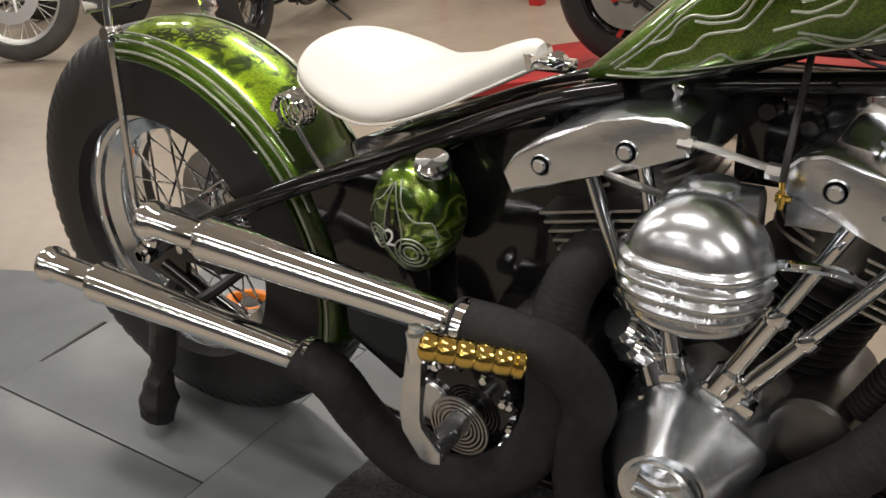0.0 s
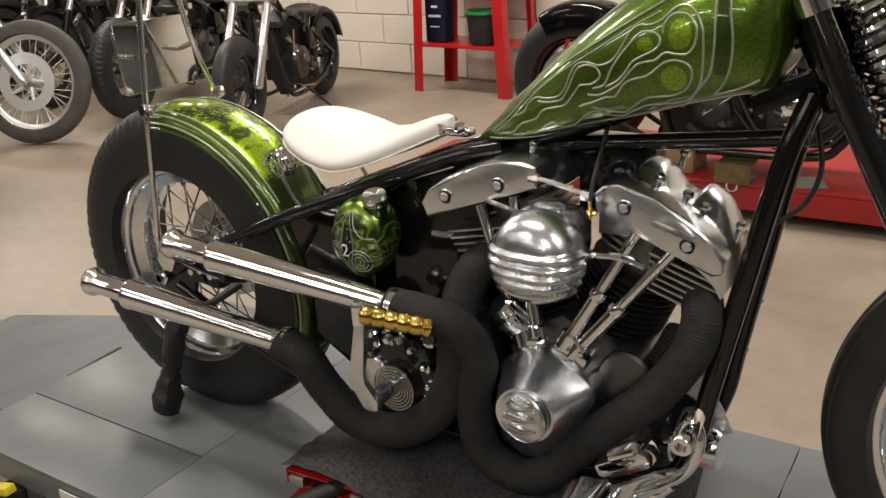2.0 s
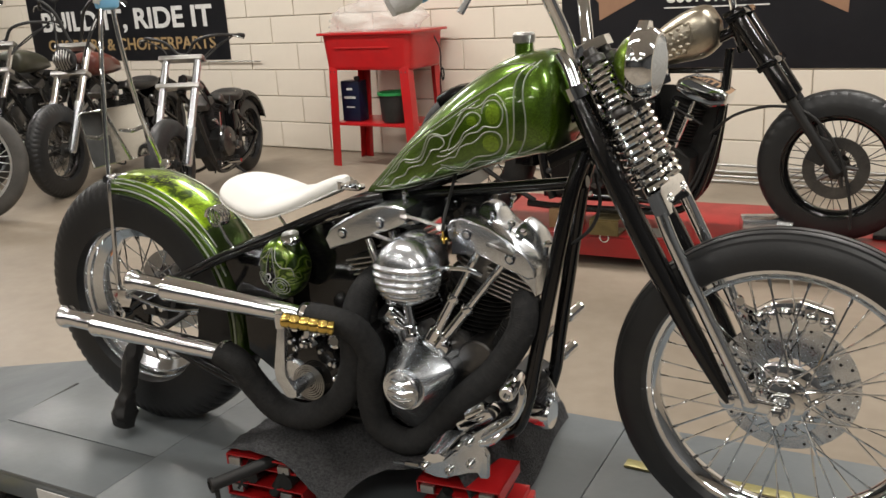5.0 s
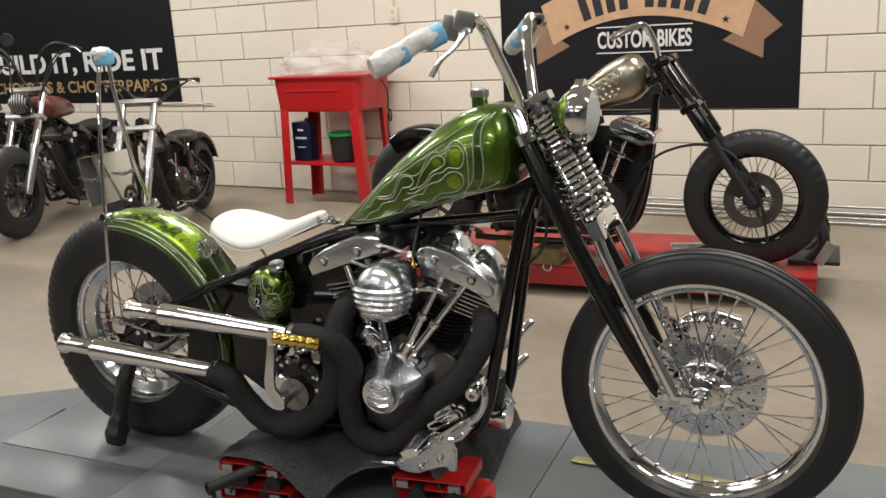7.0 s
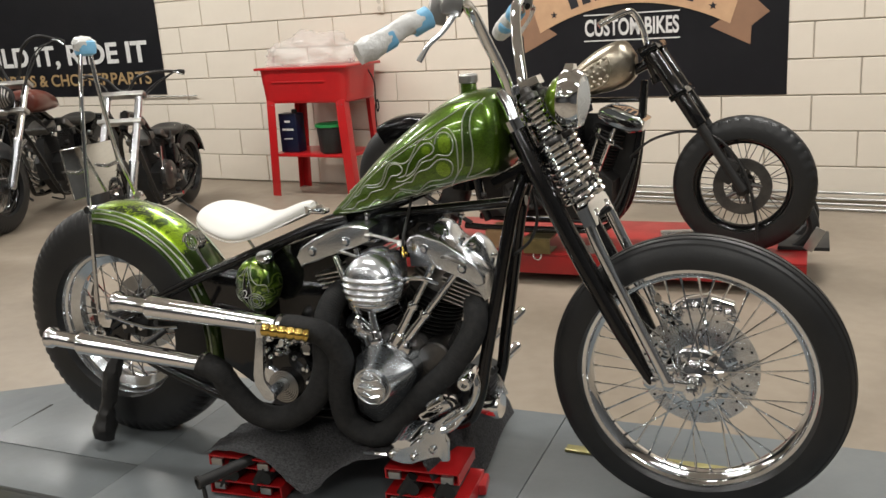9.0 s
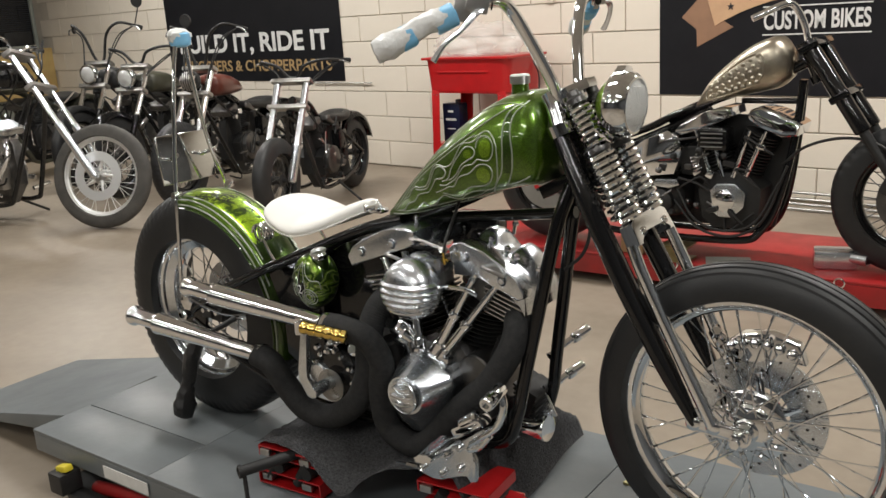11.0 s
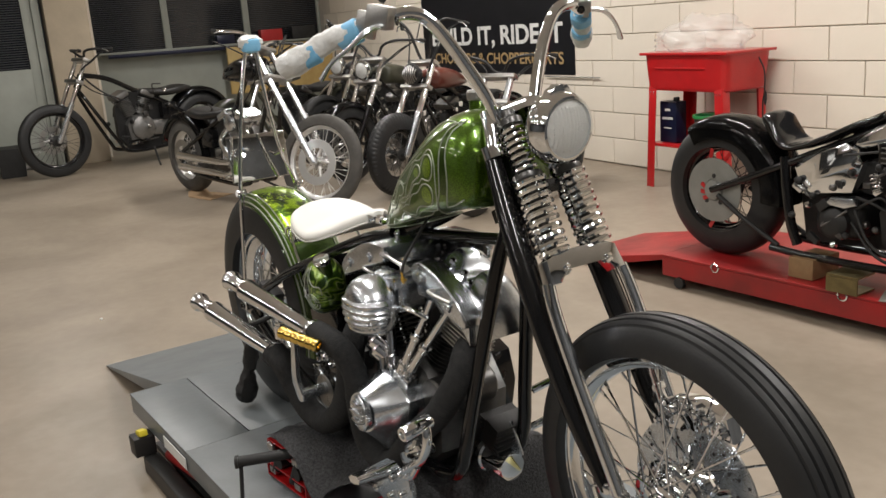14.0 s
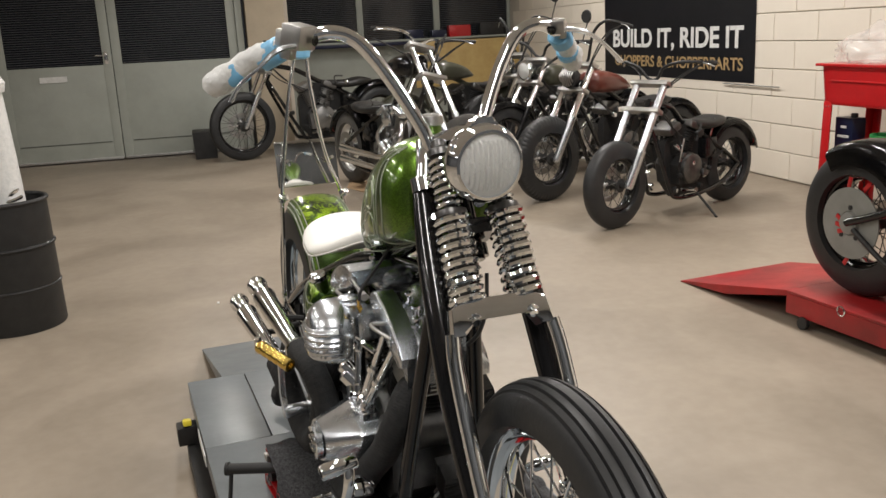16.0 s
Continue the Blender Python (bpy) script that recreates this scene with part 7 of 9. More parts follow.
def door_leaf(name, y0, y1, hinge):
    """One glazed leaf of the double door."""
    d = thing(name, ROOM, "grey-green double door leaf with dark upper glass", "door", kind="structure")
    w = 0.115
    bm = B()
    for a, b, c, e in ((y0, y0 + w, 0.03, 2.33), (y1 - w, y1, 0.03, 2.33), (y0 + w, y1 - w, 2.2, 2.33)):
        box(bm, (0.05, b - a, e - c), Matrix.Translation((LWX - 0.03, (a + b) / 2, (c + e) / 2)), 0.004)
    part("leaf_frame", bm, DOORPAINT, d)
    bm = B()
    box(bm, (0.042, y1 - y0 - 2 * w, 1.25), Matrix.Translation((LWX - 0.032, (y0 + y1) / 2, 0.655)), 0.003)
    part("lower_panel", bm, DOORPAINT, d)
    bm = B()
    box(bm, (0.014, y1 - y0 - 2 * w - 0.04, 0.006), Matrix.Translation((LWX - 0.006, (y0 + y1) / 2, 0.26)), 0.001)
    part("kick_rail", bm, MATTBLACK, d)
    bm = B()
    box(bm, (0.008, y1 - y0 - 2 * w, 0.93), Matrix.Translation((LWX - 0.035, (y0 + y1) / 2, 1.74)))
    part("pane", bm, NIGHT, d, "night-dark glass pane")
    bm = B()
    for k in range(30):
        box(bm, (0.002, y1 - y0 - 2 * w - 0.01, 0.011), Matrix.Translation((LWX - 0.0295, (y0 + y1) / 2, 1.30 + 0.03 * k)))
    part("blind", bm, BLINDGREY, d, "dark slatted blind")
    bm = B()
    box(bm, (0.012, y1 - y0 - 0.02, 0.035), Matrix.Translation((LWX - 0.002, (y0 + y1) / 2, 0.035)), 0.002)
    part("weather_bar", bm, SATIN, d, "bare metal weather strip")
    return d


d1 = door_leaf("door_1", -7.62, -6.20, 1)
d2 = door_leaf("door_2", -6.19, -4.55, -1)
bm = B()
box(bm, (0.012, 0.045, 0.16), Matrix.Translation((LWX + 0.004, -6.27, 1.37)), 0.003)
rod(bm, (LWX, -6.27, 1.40), (LWX + 0.05, -6.27, 1.40), 0.010, seg=10)
rod(bm, (LWX + 0.05, -6.27, 1.40), (LWX + 0.05, -6.40, 1.405), 0.010, seg=10)
part("door_handle", bm, CHROME, d1, "lever handle on a plate")
bm = B()
box(bm, (0.008, 0.34, 0.075), Matrix.Translation((LWX + 0.001, -6.96, 1.12)))
part("notice", bm, BANWHITE, d1, "white paper strip")
for y in (-7.74, -4.50):
    bm = B()
    box(bm, (0.12, 0.09, 2.36), Matrix.Translation((LWX - 0.03, y, 1.18)), 0.004)
    solid("door_frame", bm, DOORPAINT, ROOM, "grey-green door post", "door frame", kind="structure")
for k in range(3):
    y0, y1 = -3.8 + 1.267 * k, -3.8 + 1.267 * (k + 1)
    wn = thing(f"window_{k + 1}", ROOM, "dark window in a grey-green frame", "window", kind="structure")
    bm = B()
    for a, b, c, e in ((y0, y0 + 0.05, 1.36, 2.5), (y1 - 0.05, y1, 1.36, 2.5), (y0 + 0.05, y1 - 0.05, 1.36, 1.40), (y0 + 0.05, y1 - 0.05, 2.45, 2.5)):
        box(bm, (0.08, b - a, e - c), Matrix.Translation((WX0 - 0.05, (a + b) / 2, (c + e) / 2)), 0.004)
    part("window_frame", bm, DOORPAINT, wn)
    bm = B()
    box(bm, (0.008, y1 - y0 - 0.1, 1.05), Matrix.Translation((WX0 - 0.06, (y0 + y1) / 2, 1.925)))
    part("pane", bm, NIGHT, wn, "night-dark glass pane")
    bm = B()
    for q in range(34):
        box(bm, (0.002, y1 - y0 - 0.11, 0.011), Matrix.Translation((WX0 - 0.0545, (y0 + y1) / 2, 1.42 + 0.03 * q)))
    part("blind", bm, BLINDGREY, wn, "dark slatted blind")
bm = B()
box(bm, (0.28, 3.5, 0.03), Matrix.Translation((WX0 + 0.14, -1.9, 1.385)), 0.004)
sill = solid("window_board", bm, DOORPAINT, ROOM, "grey window board", "window board", kind="structure")
bm = B()
box(bm, (0.05, 1.75, 0.72), Matrix.Translation((WX0 + 0.36, -0.88, 0.99)), 0.004)
solid("tan_board", bm, YELLOWWOOD, ROOM, "tan board leaning under the windows", "board")
bm = B()
box(bm, (0.04, 2.2, 0.05), Matrix.Translation((WX0 + 0.31, -2.4, 1.34)), 0.004)
solid("blue_strip", bm, CANBLUE, ROOM, "dark blue strip along the window board", "strip")
for y, x, s, ma, lab in ((-0.95, 0.16, 0.09, RED, "small red tool box on the window board"), (-1.7, 0.15, 0.07, CANBLUE, "dark blue box on the window board"), (-0.4, 0.15, 0.10, MATTBLACK, "black helmet-sized box on the window board"), (-1.3, 0.15, 0.06, CANBLUE, "blue crate on the window board")):
    bm = B()
    box(bm, (0.16, s * 4, s * 2), Matrix.Translation((WX0 + x, y, 1.40 + s)), 0.012)
    solid("box", bm, ma, ROOM, lab, "box")
bm = B()
prism(bm, [(-0.20, -0.14), (0.20, -0.14), (0.20, 0.14), (-0.20, 0.14)], 0.36, ROOM @ Matrix.Translation((-4.95, -5.12, 0.002)), 0.008, taper=1.12)
solid("black_crate", bm, MATTBLACK, I4, "black plastic crate by the door", "crate")
bm = B()
box(bm, (0.34, 0.24, 0.006), Matrix.Translation((-5.75, 1.75, 0.005)) @ Matrix.Rotation(radians(20), 4, "Z"))
solid("cardboard_sheet", bm, CARDBOARD, I4, "flat piece of cardboard on the floor", "cardboard")

# bin with bright tubes standing in it
BINM = Matrix.Translation((-2.58, -1.23, 0)) @ Matrix.Diagonal((1, 1, 0.95, 1))
drum = thing("waste_drum", BINM, "black waste drum with a rolled rim", "drum")
bm = B()
lathe(bm, [(0.255, 0.0), (0.26, 0.01), (0.245, 0.735), (0.238, 0.735), (0.238, 0.02)], I4, 48)
part("drum_body", bm, MATTBLACK, drum)
bm = B()
torus_prof(bm, [(0.236, 0.737), (0.252, 0.737), (0.256, 0.748), (0.250, 0.760), (0.238, 0.760), (0.233, 0.748)], I4, 48)
part("rolled_rim", bm, MATTBLACK, drum)
for z in (0.25, 0.49):
    bm = B()
    torus_prof(bm, [(0.248, z - 0.012), (0.260, z - 0.006), (0.262, z), (0.260, z + 0.006), (0.248, z + 0.012)], I4, 48)
    part("hoop", bm, MATTBLACK, drum)
bm = B()
tube(bm, [(0, 0, 0.70), (-0.02, -0.01, 1.0), (-0.05, -0.03, 1.40)], 0.075, 18, 6, radii=[0.08, 0.075, 0.07])
lathe(bm, [(0.085, 0), (0.095, 0.05), (0.07, 0.10), (0.0, 0.12)], Matrix.Translation((-0.05, -0.03, 1.36)), 20, False)
solid("white_tube", bm, PLASTIC, BINM @ Matrix.Translation((0.09, 0.07, 0)), "white wrapped tube standing in the drum", "tube")
bm = B()
for k in range(4):
    lathe(bm, [(0.05, 0), (0.055, 0.01), (0.05, 0.02)], Matrix.Translation((0.06 - 0.01 * k, 0.05, 0.72 + 0.035 * k)) @ Matrix.Rotation(0.3 * k, 4, "X"), 20)
solid("metal_rings", bm, CHROME, BINM @ Matrix.Translation((0.07, 0.04, 0)), "bright metal rings on the drum", "scrap")
bm = B()
box(bm, (0.03, 0.012, 0.006), Matrix.Translation((-2.408, -0.142, 0.004)))
solid("paper_scrap", bm, BANWHITE, I4, "small white paper scrap on the floor", "scrap")

# ---------------------------------------------------------------- the other motorcycles
def shell(bm, stations, n=24, power=0.7):
    """A closed skin through stations of (x, z middle, half height, half width)."""
    rings = []
    xs = [s[0] for s in stations]
    for i in range(25):
        x = xs[0] + (xs[-1] - xs[0]) * i / 24
        zm, h, w = (smoothed(x, xs, [s[k] for s in stations]) for k in (1, 2, 3))
        rings.append([bm.verts.new((x, math.copysign(abs(math.cos(a)) ** power, math.cos(a)) * w, zm + math.copysign(abs(math.sin(a)) ** power, math.sin(a)) * h))
                      for a in (2 * math.pi * j / n for j in range(n))])
    ring_faces(bm, rings)
    bm.faces.new(rings[0][::-1])
    bm.faces.new(rings[-1])
    return bm


def small_v_twin(root, cx, cz, finish, covers, scale=1.0):
    """A V-twin: case, two finned barrels with covers, push rods, cam cover, carburettor."""
    k = scale
    bm = B()
    prism(bm, [(cx - 0.12 * k, cz - 0.10 * k), (cx - 0.13 * k, cz + 0.05 * k), (cx - 0.06 * k, cz + 0.12 * k), (cx + 0.06 * k, cz + 0.12 * k), (cx + 0.13 * k, cz + 0.04 * k), (cx + 0.11 * k, cz - 0.11 * k)], 0.22 * k, side(0.11 * k), 0.015)
    part("crankcase", bm, finish, root)
    bm = B()
    lathe(bm, [(0.105 * k, 0), (0.10 * k, 0.03), (0.085 * k, 0.05), (0.06 * k, 0.055), (0.055 * k, 0.07), (0.05 * k, 0.075)], aim((cx - 0.01, -0.10 * k, cz + 0.01), (0, -1, 0)), 28)
    part("cam_cover", bm, covers, root)
    bm = B()
    lathe(bm, [(0.12 * k, 0), (0.115 * k, 0.04), (0.09 * k, 0.055)], aim((cx - 0.02, 0.10 * k, cz), (0, 1, 0)), 28)
    part("primary_cover", bm, covers, root)
    for s in (-1, 1):
        up = V((math.sin(s * radians(22.5)), 0, math.cos(s * radians(22.5))))
        m = aim(V((cx, 0, cz)) + up * 0.13 * k, up)
        prof = [(0.05 * k, 0)]
        for f in range(9):
            h = 0.01 + f * 0.0185 * k
            prof += [(0.05 * k, h), (0.078 * k, h + 0.001), (0.078 * k, h + 0.006), (0.05 * k, h + 0.008)]
        bm = B()
        lathe(bm, prof, m, 24)
        part("cylinder", bm, finish, root, sharp=30)
        bm = B()
        box(bm, (0.19 * k, 0.15 * k, 0.06 * k), m @ Matrix.Translation((-s * 0.005, 0, 0.215 * k)), 0.022, 3)
        part("rocker_cover", bm, covers, root)
        for dx in (-0.02, 0.025):
            bm = B()
            rod(bm, (cx + s * 0.03 * k + dx * k, -0.10 * k, cz + 0.09 * k), m @ V((dx * k, -0.075 * k, 0.19 * k)), 0.009 * k, seg=8)
            part("push_rod_tube", bm, CHROME, root)
    bm = B()
    lathe(bm, [(0.065 * k, 0), (0.07 * k, 0.01), (0.066 * k, 0.035), (0.04 * k, 0.05)], aim((cx, -0.09 * k, cz + 0.27 * k), (0, -1, 0)), 24)
    part("air_cleaner", bm, covers, root)


def fork_pair(root, ax, rake, length, spread, r, lower, upper, lower_mat, upper_mat, yokes):
    """Two telescopic legs from the axle at ax, with yokes at shares of their length. Returns the top."""
    d = V((-math.sin(radians(rake)), 0, math.cos(radians(rake))))
    for s in (-1, 1):
        a = V(ax) + V((0, s * spread, 0))
        bm = B()
        lathe(bm, [(r * 0.8, -0.02), (r * 1.25, 0.0), (r * 1.25, lower * length - 0.02), (r * 1.32, lower * length - 0.015), (r * 1.32, lower * length)], aim(a, d), 16)
        part("fork_lower", bm, lower_mat, root, "fork slider")
        bm = B()
        rod(bm, a + d * (lower * length), a + d * length, r, seg=14)
        part("fork_tube", bm, upper_mat, root, "fork tube")
    for share in yokes:
        bm = B()
        box(bm, (spread * 2 + r * 3.4, 0.075, 0.034), aim(V(ax) + d * length * share, d), 0.008)
        part("fork_yoke", bm, SATIN if upper_mat is not BLACK else BLACK, root)
    return V(ax) + d * length, d


def motorcycle(name, label, front, heading, wb=1.55, rf=0.33, rr=0.32, wf=0.10, wr=0.15, rimf=0.235, rimr=0.215, rake=30, fork=0.75, spread=0.105, fork_r=0.02, lower_mat=None, upper_mat=None,
               paint=None, engine=None, covers=None, seat_mat=None, bars="drag", headlamp="round", rim_mat=None, spokes=32, tyre_mat=None, front_fender=False, rear_fender=True, lower=0.45, lift_z=0.0,
               neck=0.80, tank=True, blocks=0, tank_mat=None, fork_wrap=None, disc_f=0.13, mirror=False, exhaust=True, group="parked motorcycles", floor_z=0.0, filler=None, discmat_f=None, size=1.0, steer=0, spokemat=None, bar_mat=None):
    """A parked motorcycle with its front wheel on the given spot, heading in degrees from the x axis."""
    m = Matrix.Translation((front[0], front[1], lift_z)) @ Matrix.Rotation(radians(heading), 4, "Z") @ Matrix.Scale(size, 4) @ Matrix.Translation((-wb, 0, 0))
    root = thing(name, m, label, "motorcycle", group)
    spokemat = spokemat or (DARKMETAL if rim_mat is BLACK else CHROME)
    paint, engine, covers = paint or BLACK, engine or MATTBLACK, covers or SATIN
    lower_mat, upper_mat = lower_mat or POLISHED, upper_mat or CHROME
    ra, fa = V((0, 0, rr)), V((wb, 0, rf))
    wheel(root, "rear_wheel", ra, rr, wr, rimr, wr * 0.6, 28, rubber=tyre_mat or RUBBER, rimmat=rim_mat or CHROME, hub_w=0.13, disc=0.14, disc_y=0.075, seg=56, hubmat=MATTBLACK, spokemat=spokemat)
    wheel(root, "front_wheel", fa, rf, wf, rimf, wf * 0.6, spokes, rubber=tyre_mat or RUBBER, rimmat=rim_mat or CHROME, hub_w=0.10, disc=disc_f, disc_y=0.055, seg=64, blocks=blocks, hubmat=MATTBLACK if rim_mat is BLACK else SATIN, discmat=discmat_f, spokemat=spokemat)
    top, d = fork_pair(root, fa, rake, fork, spread, fork_r, lower, 1.0, lower_mat, upper_mat, (0.72, 0.985))
    nk = fa + d * fork * neck - V((0.05, 0, 0))
    low = fa + d * fork * (neck - 0.17) - V((0.05, 0, 0))
    bm = B()
    rod(bm, low, nk, 0.034, seg=16)
    part("steering_head", bm, paint, root)
    zs = rr + 0.34
    cx, cz = wb * 0.47, 0.36
    def bar(nm, pts, r=0.017, material=None):
        bm = B()
        tube(bm, pts, r, 10, 6)
        return part(nm, bm, material or paint, root)
    bar("backbone", [nk, (nk.x - 0.25, 0, nk.z - 0.06), (wb * 0.42, 0, zs + 0.04), (wb * 0.28, 0, zs - 0.03)], 0.024)
    for s in (-1, 1):
        bar("down_tube", [low, (low.x - 0.05, s * 0.06, low.z - 0.12), (cx + 0.24, s * 0.11, 0.25), (cx + 0.15, s * 0.12, 0.155), (cx - 0.15, s * 0.12, 0.15), (0.22, s * 0.12, 0.2), (0, s * 0.12, rr)])
        bar("seat_stay", [(wb * 0.36, s * 0.05, zs), (wb * 0.2, s * 0.11, rr + 0.18), (0, s * 0.12, rr + 0.01)])
    small_v_twin(root, cx, cz, engine, covers)
    bm = B()
    box(bm, (0.2, 0.16, 0.15), Matrix.Translation((cx - 0.24, 0, cz - 0.02)), 0.03)
    part("gearbox", bm, engine, root)
    bm = B()
    box(bm, (0.16, 0.22, 0.17), Matrix.Translation((wb * 0.25, 0, rr + 0.17)), 0.03)
    part("oil_tank", bm, paint, root)
    # Added slab, no real part: makes the open frame read as a dark mass.
    bm = B()
    prism(bm, [(wb * 0.15, rr + 0.0), (wb * 0.20, rr + 0.24), (wb * 0.36, zs + 0.02), (cx + 0.10, zs + 0.06), (cx + 0.20, cz + 0.20), (cx + 0.20, cz - 0.08), (cx + 0.08, 0.14), (wb * 0.20, 0.14)], 0.07, side(0.035), 0.02)
    part("dark_filler", bm, filler or DEEPBLACK, root)
    random.seed(int(abs(front[0]) * 100))
    for k in range(36):
        bm = B()
        p = V((cx + random.uniform(-0.40, 0.24), random.choice((-1, 1)) * random.uniform(0.07, 0.17), cz + random.uniform(-0.18, 0.34)))
        if k % 3 == 0:
            lathe(bm, [(0.018, 0), (0.022, 0.008), (0.020, 0.03), (0.010, 0.036)], aim(p, (random.uniform(-1, 1), math.copysign(1.5, p.y), random.uniform(-0.6, 0.8))), 12)
        elif k % 3 == 1:
            tube(bm, [p, p + V((random.uniform(-0.1, 0.1), math.copysign(0.02, p.y), random.uniform(-0.1, 0.1))), p + V((random.uniform(-0.2, 0.2), 0, random.uniform(-0.14, 0.14)))], 0.007, 6, 4)
        else:
            box(bm, (random.uniform(0.03, 0.08), 0.03, random.uniform(0.02, 0.06)), Matrix.Translation(p) @ Matrix.Rotation(random.uniform(-0.8, 0.8), 4, "Y"), 0.006)
        part("engine_fitting", bm, random.choice((CHROME, DEEPBLACK, DEEPBLACK, DARKMETAL)), root)
    if tank:
        bm = B()
        x1 = nk.x - 0.06
        x0 = x1 - 0.50
        zt = nk.z + 0.03
        shell(bm, [(x0, zt - 0.10, 0.012, 0.03), (x0 + 0.12, zt - 0.07, 0.055, 0.09), (x0 + 0.28, zt - 0.045, 0.085, 0.125), (x0 + 0.42, zt - 0.035, 0.09, 0.125), (x0 + 0.49, zt - 0.04, 0.07, 0.09), (x1, zt - 0.04, 0.03, 0.04)])
        part("fuel_tank", bm, tank_mat or paint, root, sharp=60)
        bm = B()
        lathe(bm, [(0.03, 0), (0.032, 0.004), (0.032, 0.018), (0.026, 0.022)], Matrix.Translation((x0 + 0.36, 0, zt + 0.045)), 18)
        part("filler_cap", bm, CHROME, root)
    bm = B()
    shell(bm, [(wb * 0.06, zs + 0.03, 0.02, 0.06), (wb * 0.14, zs + 0.03, 0.045, 0.12), (wb * 0.25, zs + 0.015, 0.04, 0.14), (wb * 0.36, zs + 0.03, 0.035, 0.10), (wb * 0.42, zs + 0.045, 0.02, 0.05)])
    part("seat", bm, seat_mat or LEATHER, root, sharp=60)
    if rear_fender:
        bm = B()
        rings = []
        for i in range(31):
            a = radians(165 - 165 * i / 30)
            rings.append([bm.verts.new((ra.x + (rr + 0.03 + h) * math.cos(a), y * wr, ra.z + (rr + 0.03 + h) * math.sin(a))) for y, h in ((-0.62, -0.03), (-0.6, 0), (-0.42, 0.018), (0, 0.025), (0.42, 0.018), (0.6, 0), (0.62, -0.03))])
        ring_faces(bm, rings, False)
        bmesh.ops.solidify(bm, geom=list(bm.faces), thickness=0.004)
        part("rear_fender", bm, paint, root, sharp=60)
        bm = B()
        lathe(bm, [(0.045, 0), (0.048, 0.01), (0.04, 0.035), (0.0, 0.04)], aim(ra + V((-(rr + 0.04) * 0.93, 0, (rr + 0.04) * 0.42)), (-1, 0, 0.2)), 18, False)
        part("tail_lamp", bm, RED, root)
    if front_fender:
        bm = B()
        rings = []
        for i in range(21):
            a = radians(150 - 105 * i / 20)
            rings.append([bm.verts.new((fa.x + (rf + 0.02 + h) * math.cos(a), y * wf, fa.z + (rf + 0.02 + h) * math.sin(a))) for y, h in ((-0.62, -0.025), (-0.45, 0.01), (0, 0.018), (0.45, 0.01), (0.62, -0.025))])
        ring_faces(bm, rings, False)
        bmesh.ops.solidify(bm, geom=list(bm.faces), thickness=0.003)
        part("front_fender", bm, paint, root, sharp=60)
    # bars, by kind: rise, sweep back, half width
    rise, back, half = {"drag": (0.06, 0.14, 0.36), "ape": (0.30, 0.16, 0.36), "low": (0.12, 0.22, 0.40)}[bars]
    bm = B()
    b0 = top + d * 0.03
    left = [b0 + V((0.0, 0.04, 0)), b0 + V((0.02, 0.12, rise * 0.7)), b0 + V((0.0, half * 0.65, rise)), b0 + V((-back * 0.7, half * 0.9, rise * 0.9)), b0 + V((-back, half, rise * 0.82))]
    tube(bm, [V((p.x, -p.y, p.z)) for p in left[::-1]] + left, 0.012, 10, 6)
    part("handlebar", bm, bar_mat or MATTBLACK, root, "chrome handlebar" if bar_mat else "black handlebar")
    for s in (-1, 1):
        e, e2 = left[-1], left[-2]
        bm = B()
        rod(bm, (e.x, s * e.y, e.z), V((e.x + (e2.x - e.x) * 0.7, s * (e.y + (e2.y - e.y) * 0.7), e.z + (e2.z - e.z) * 0.7)), 0.018, seg=12)
        part("grip", bm, MATTBLACK, root)
        bm = B()
        tube(bm, [(e2.x + 0.03, s * e2.y * 0.97, e2.z), (e2.x + 0.02, s * (e2.y + 0.03), e2.z - 0.01), (e.x + 0.05, s * (e.y + 0.02), e.z - 0.02)], 0.006, 6)
        part("lever", bm, POLISHED, root)
    for k, s in enumerate((-1, 1, 1)):
        e2 = left[-2]
        bm = B()
        tube(bm, [(e2.x + 0.02, s * e2.y, e2.z), (e2.x + 0.10, s * (0.16 + 0.03 * k), e2.z - 0.10), (nk.x + 0.04, s * 0.10, nk.z + 0.02), (nk.x - 0.12, s * (0.07 + 0.02 * k), nk.z - 0.16), (cx + 0.08 * k, s * 0.10, cz + 0.26)], 0.006, 6, 6)
        part("control_cable", bm, MATTBLACK, root, "black control cable")
    if mirror:
        bm = B()
        rod(bm, left[-2], left[-2] + V((0.0, 0.06, 0.16)), 0.005, seg=8)
        lathe(bm, [(0.02, 0), (0.055, 0.012), (0.05, 0.024)], aim(left[-2] + V((0, 0.06, 0.2)), (1, 0, 0)), 20)
        part("mirror", bm, MATTBLACK, root)
    if headlamp:
        h0 = fa + d * fork * 0.86 + V((0.10, 0, 0.01))
        bm = B()
        lathe(bm, [(0.01, -0.09), (0.05, -0.075), (0.078, -0.03), (0.085, 0.0), (0.086, 0.014), (0.078, 0.02)], aim(h0, (1, 0, -0.05)), 28)
        hl = part("headlamp", bm, CHROME if headlamp == "round" else MATTBLACK, root)
        bm = B()
        lathe(bm, [(0.078, 0.012), (0.06, 0.026), (0.03, 0.034), (0.0, 0.036)], aim(h0, (1, 0, -0.05)), 28, False)
        part("lens", bm, GLASS if headlamp == "round" else MATTBLACK, hl)
        if headlamp == "grille":
            for k in range(-3, 4):
                bm = B()
                z = k * 0.021
                hh = math.sqrt(0.074 ** 2 - z * z)
                tube(bm, [h0 + V((0.02, z, -hh)), h0 + V((0.045, z, 0)), h0 + V((0.02, z, hh))], 0.006, 6, 4)
                part("grille_bar", bm, SATIN, hl)
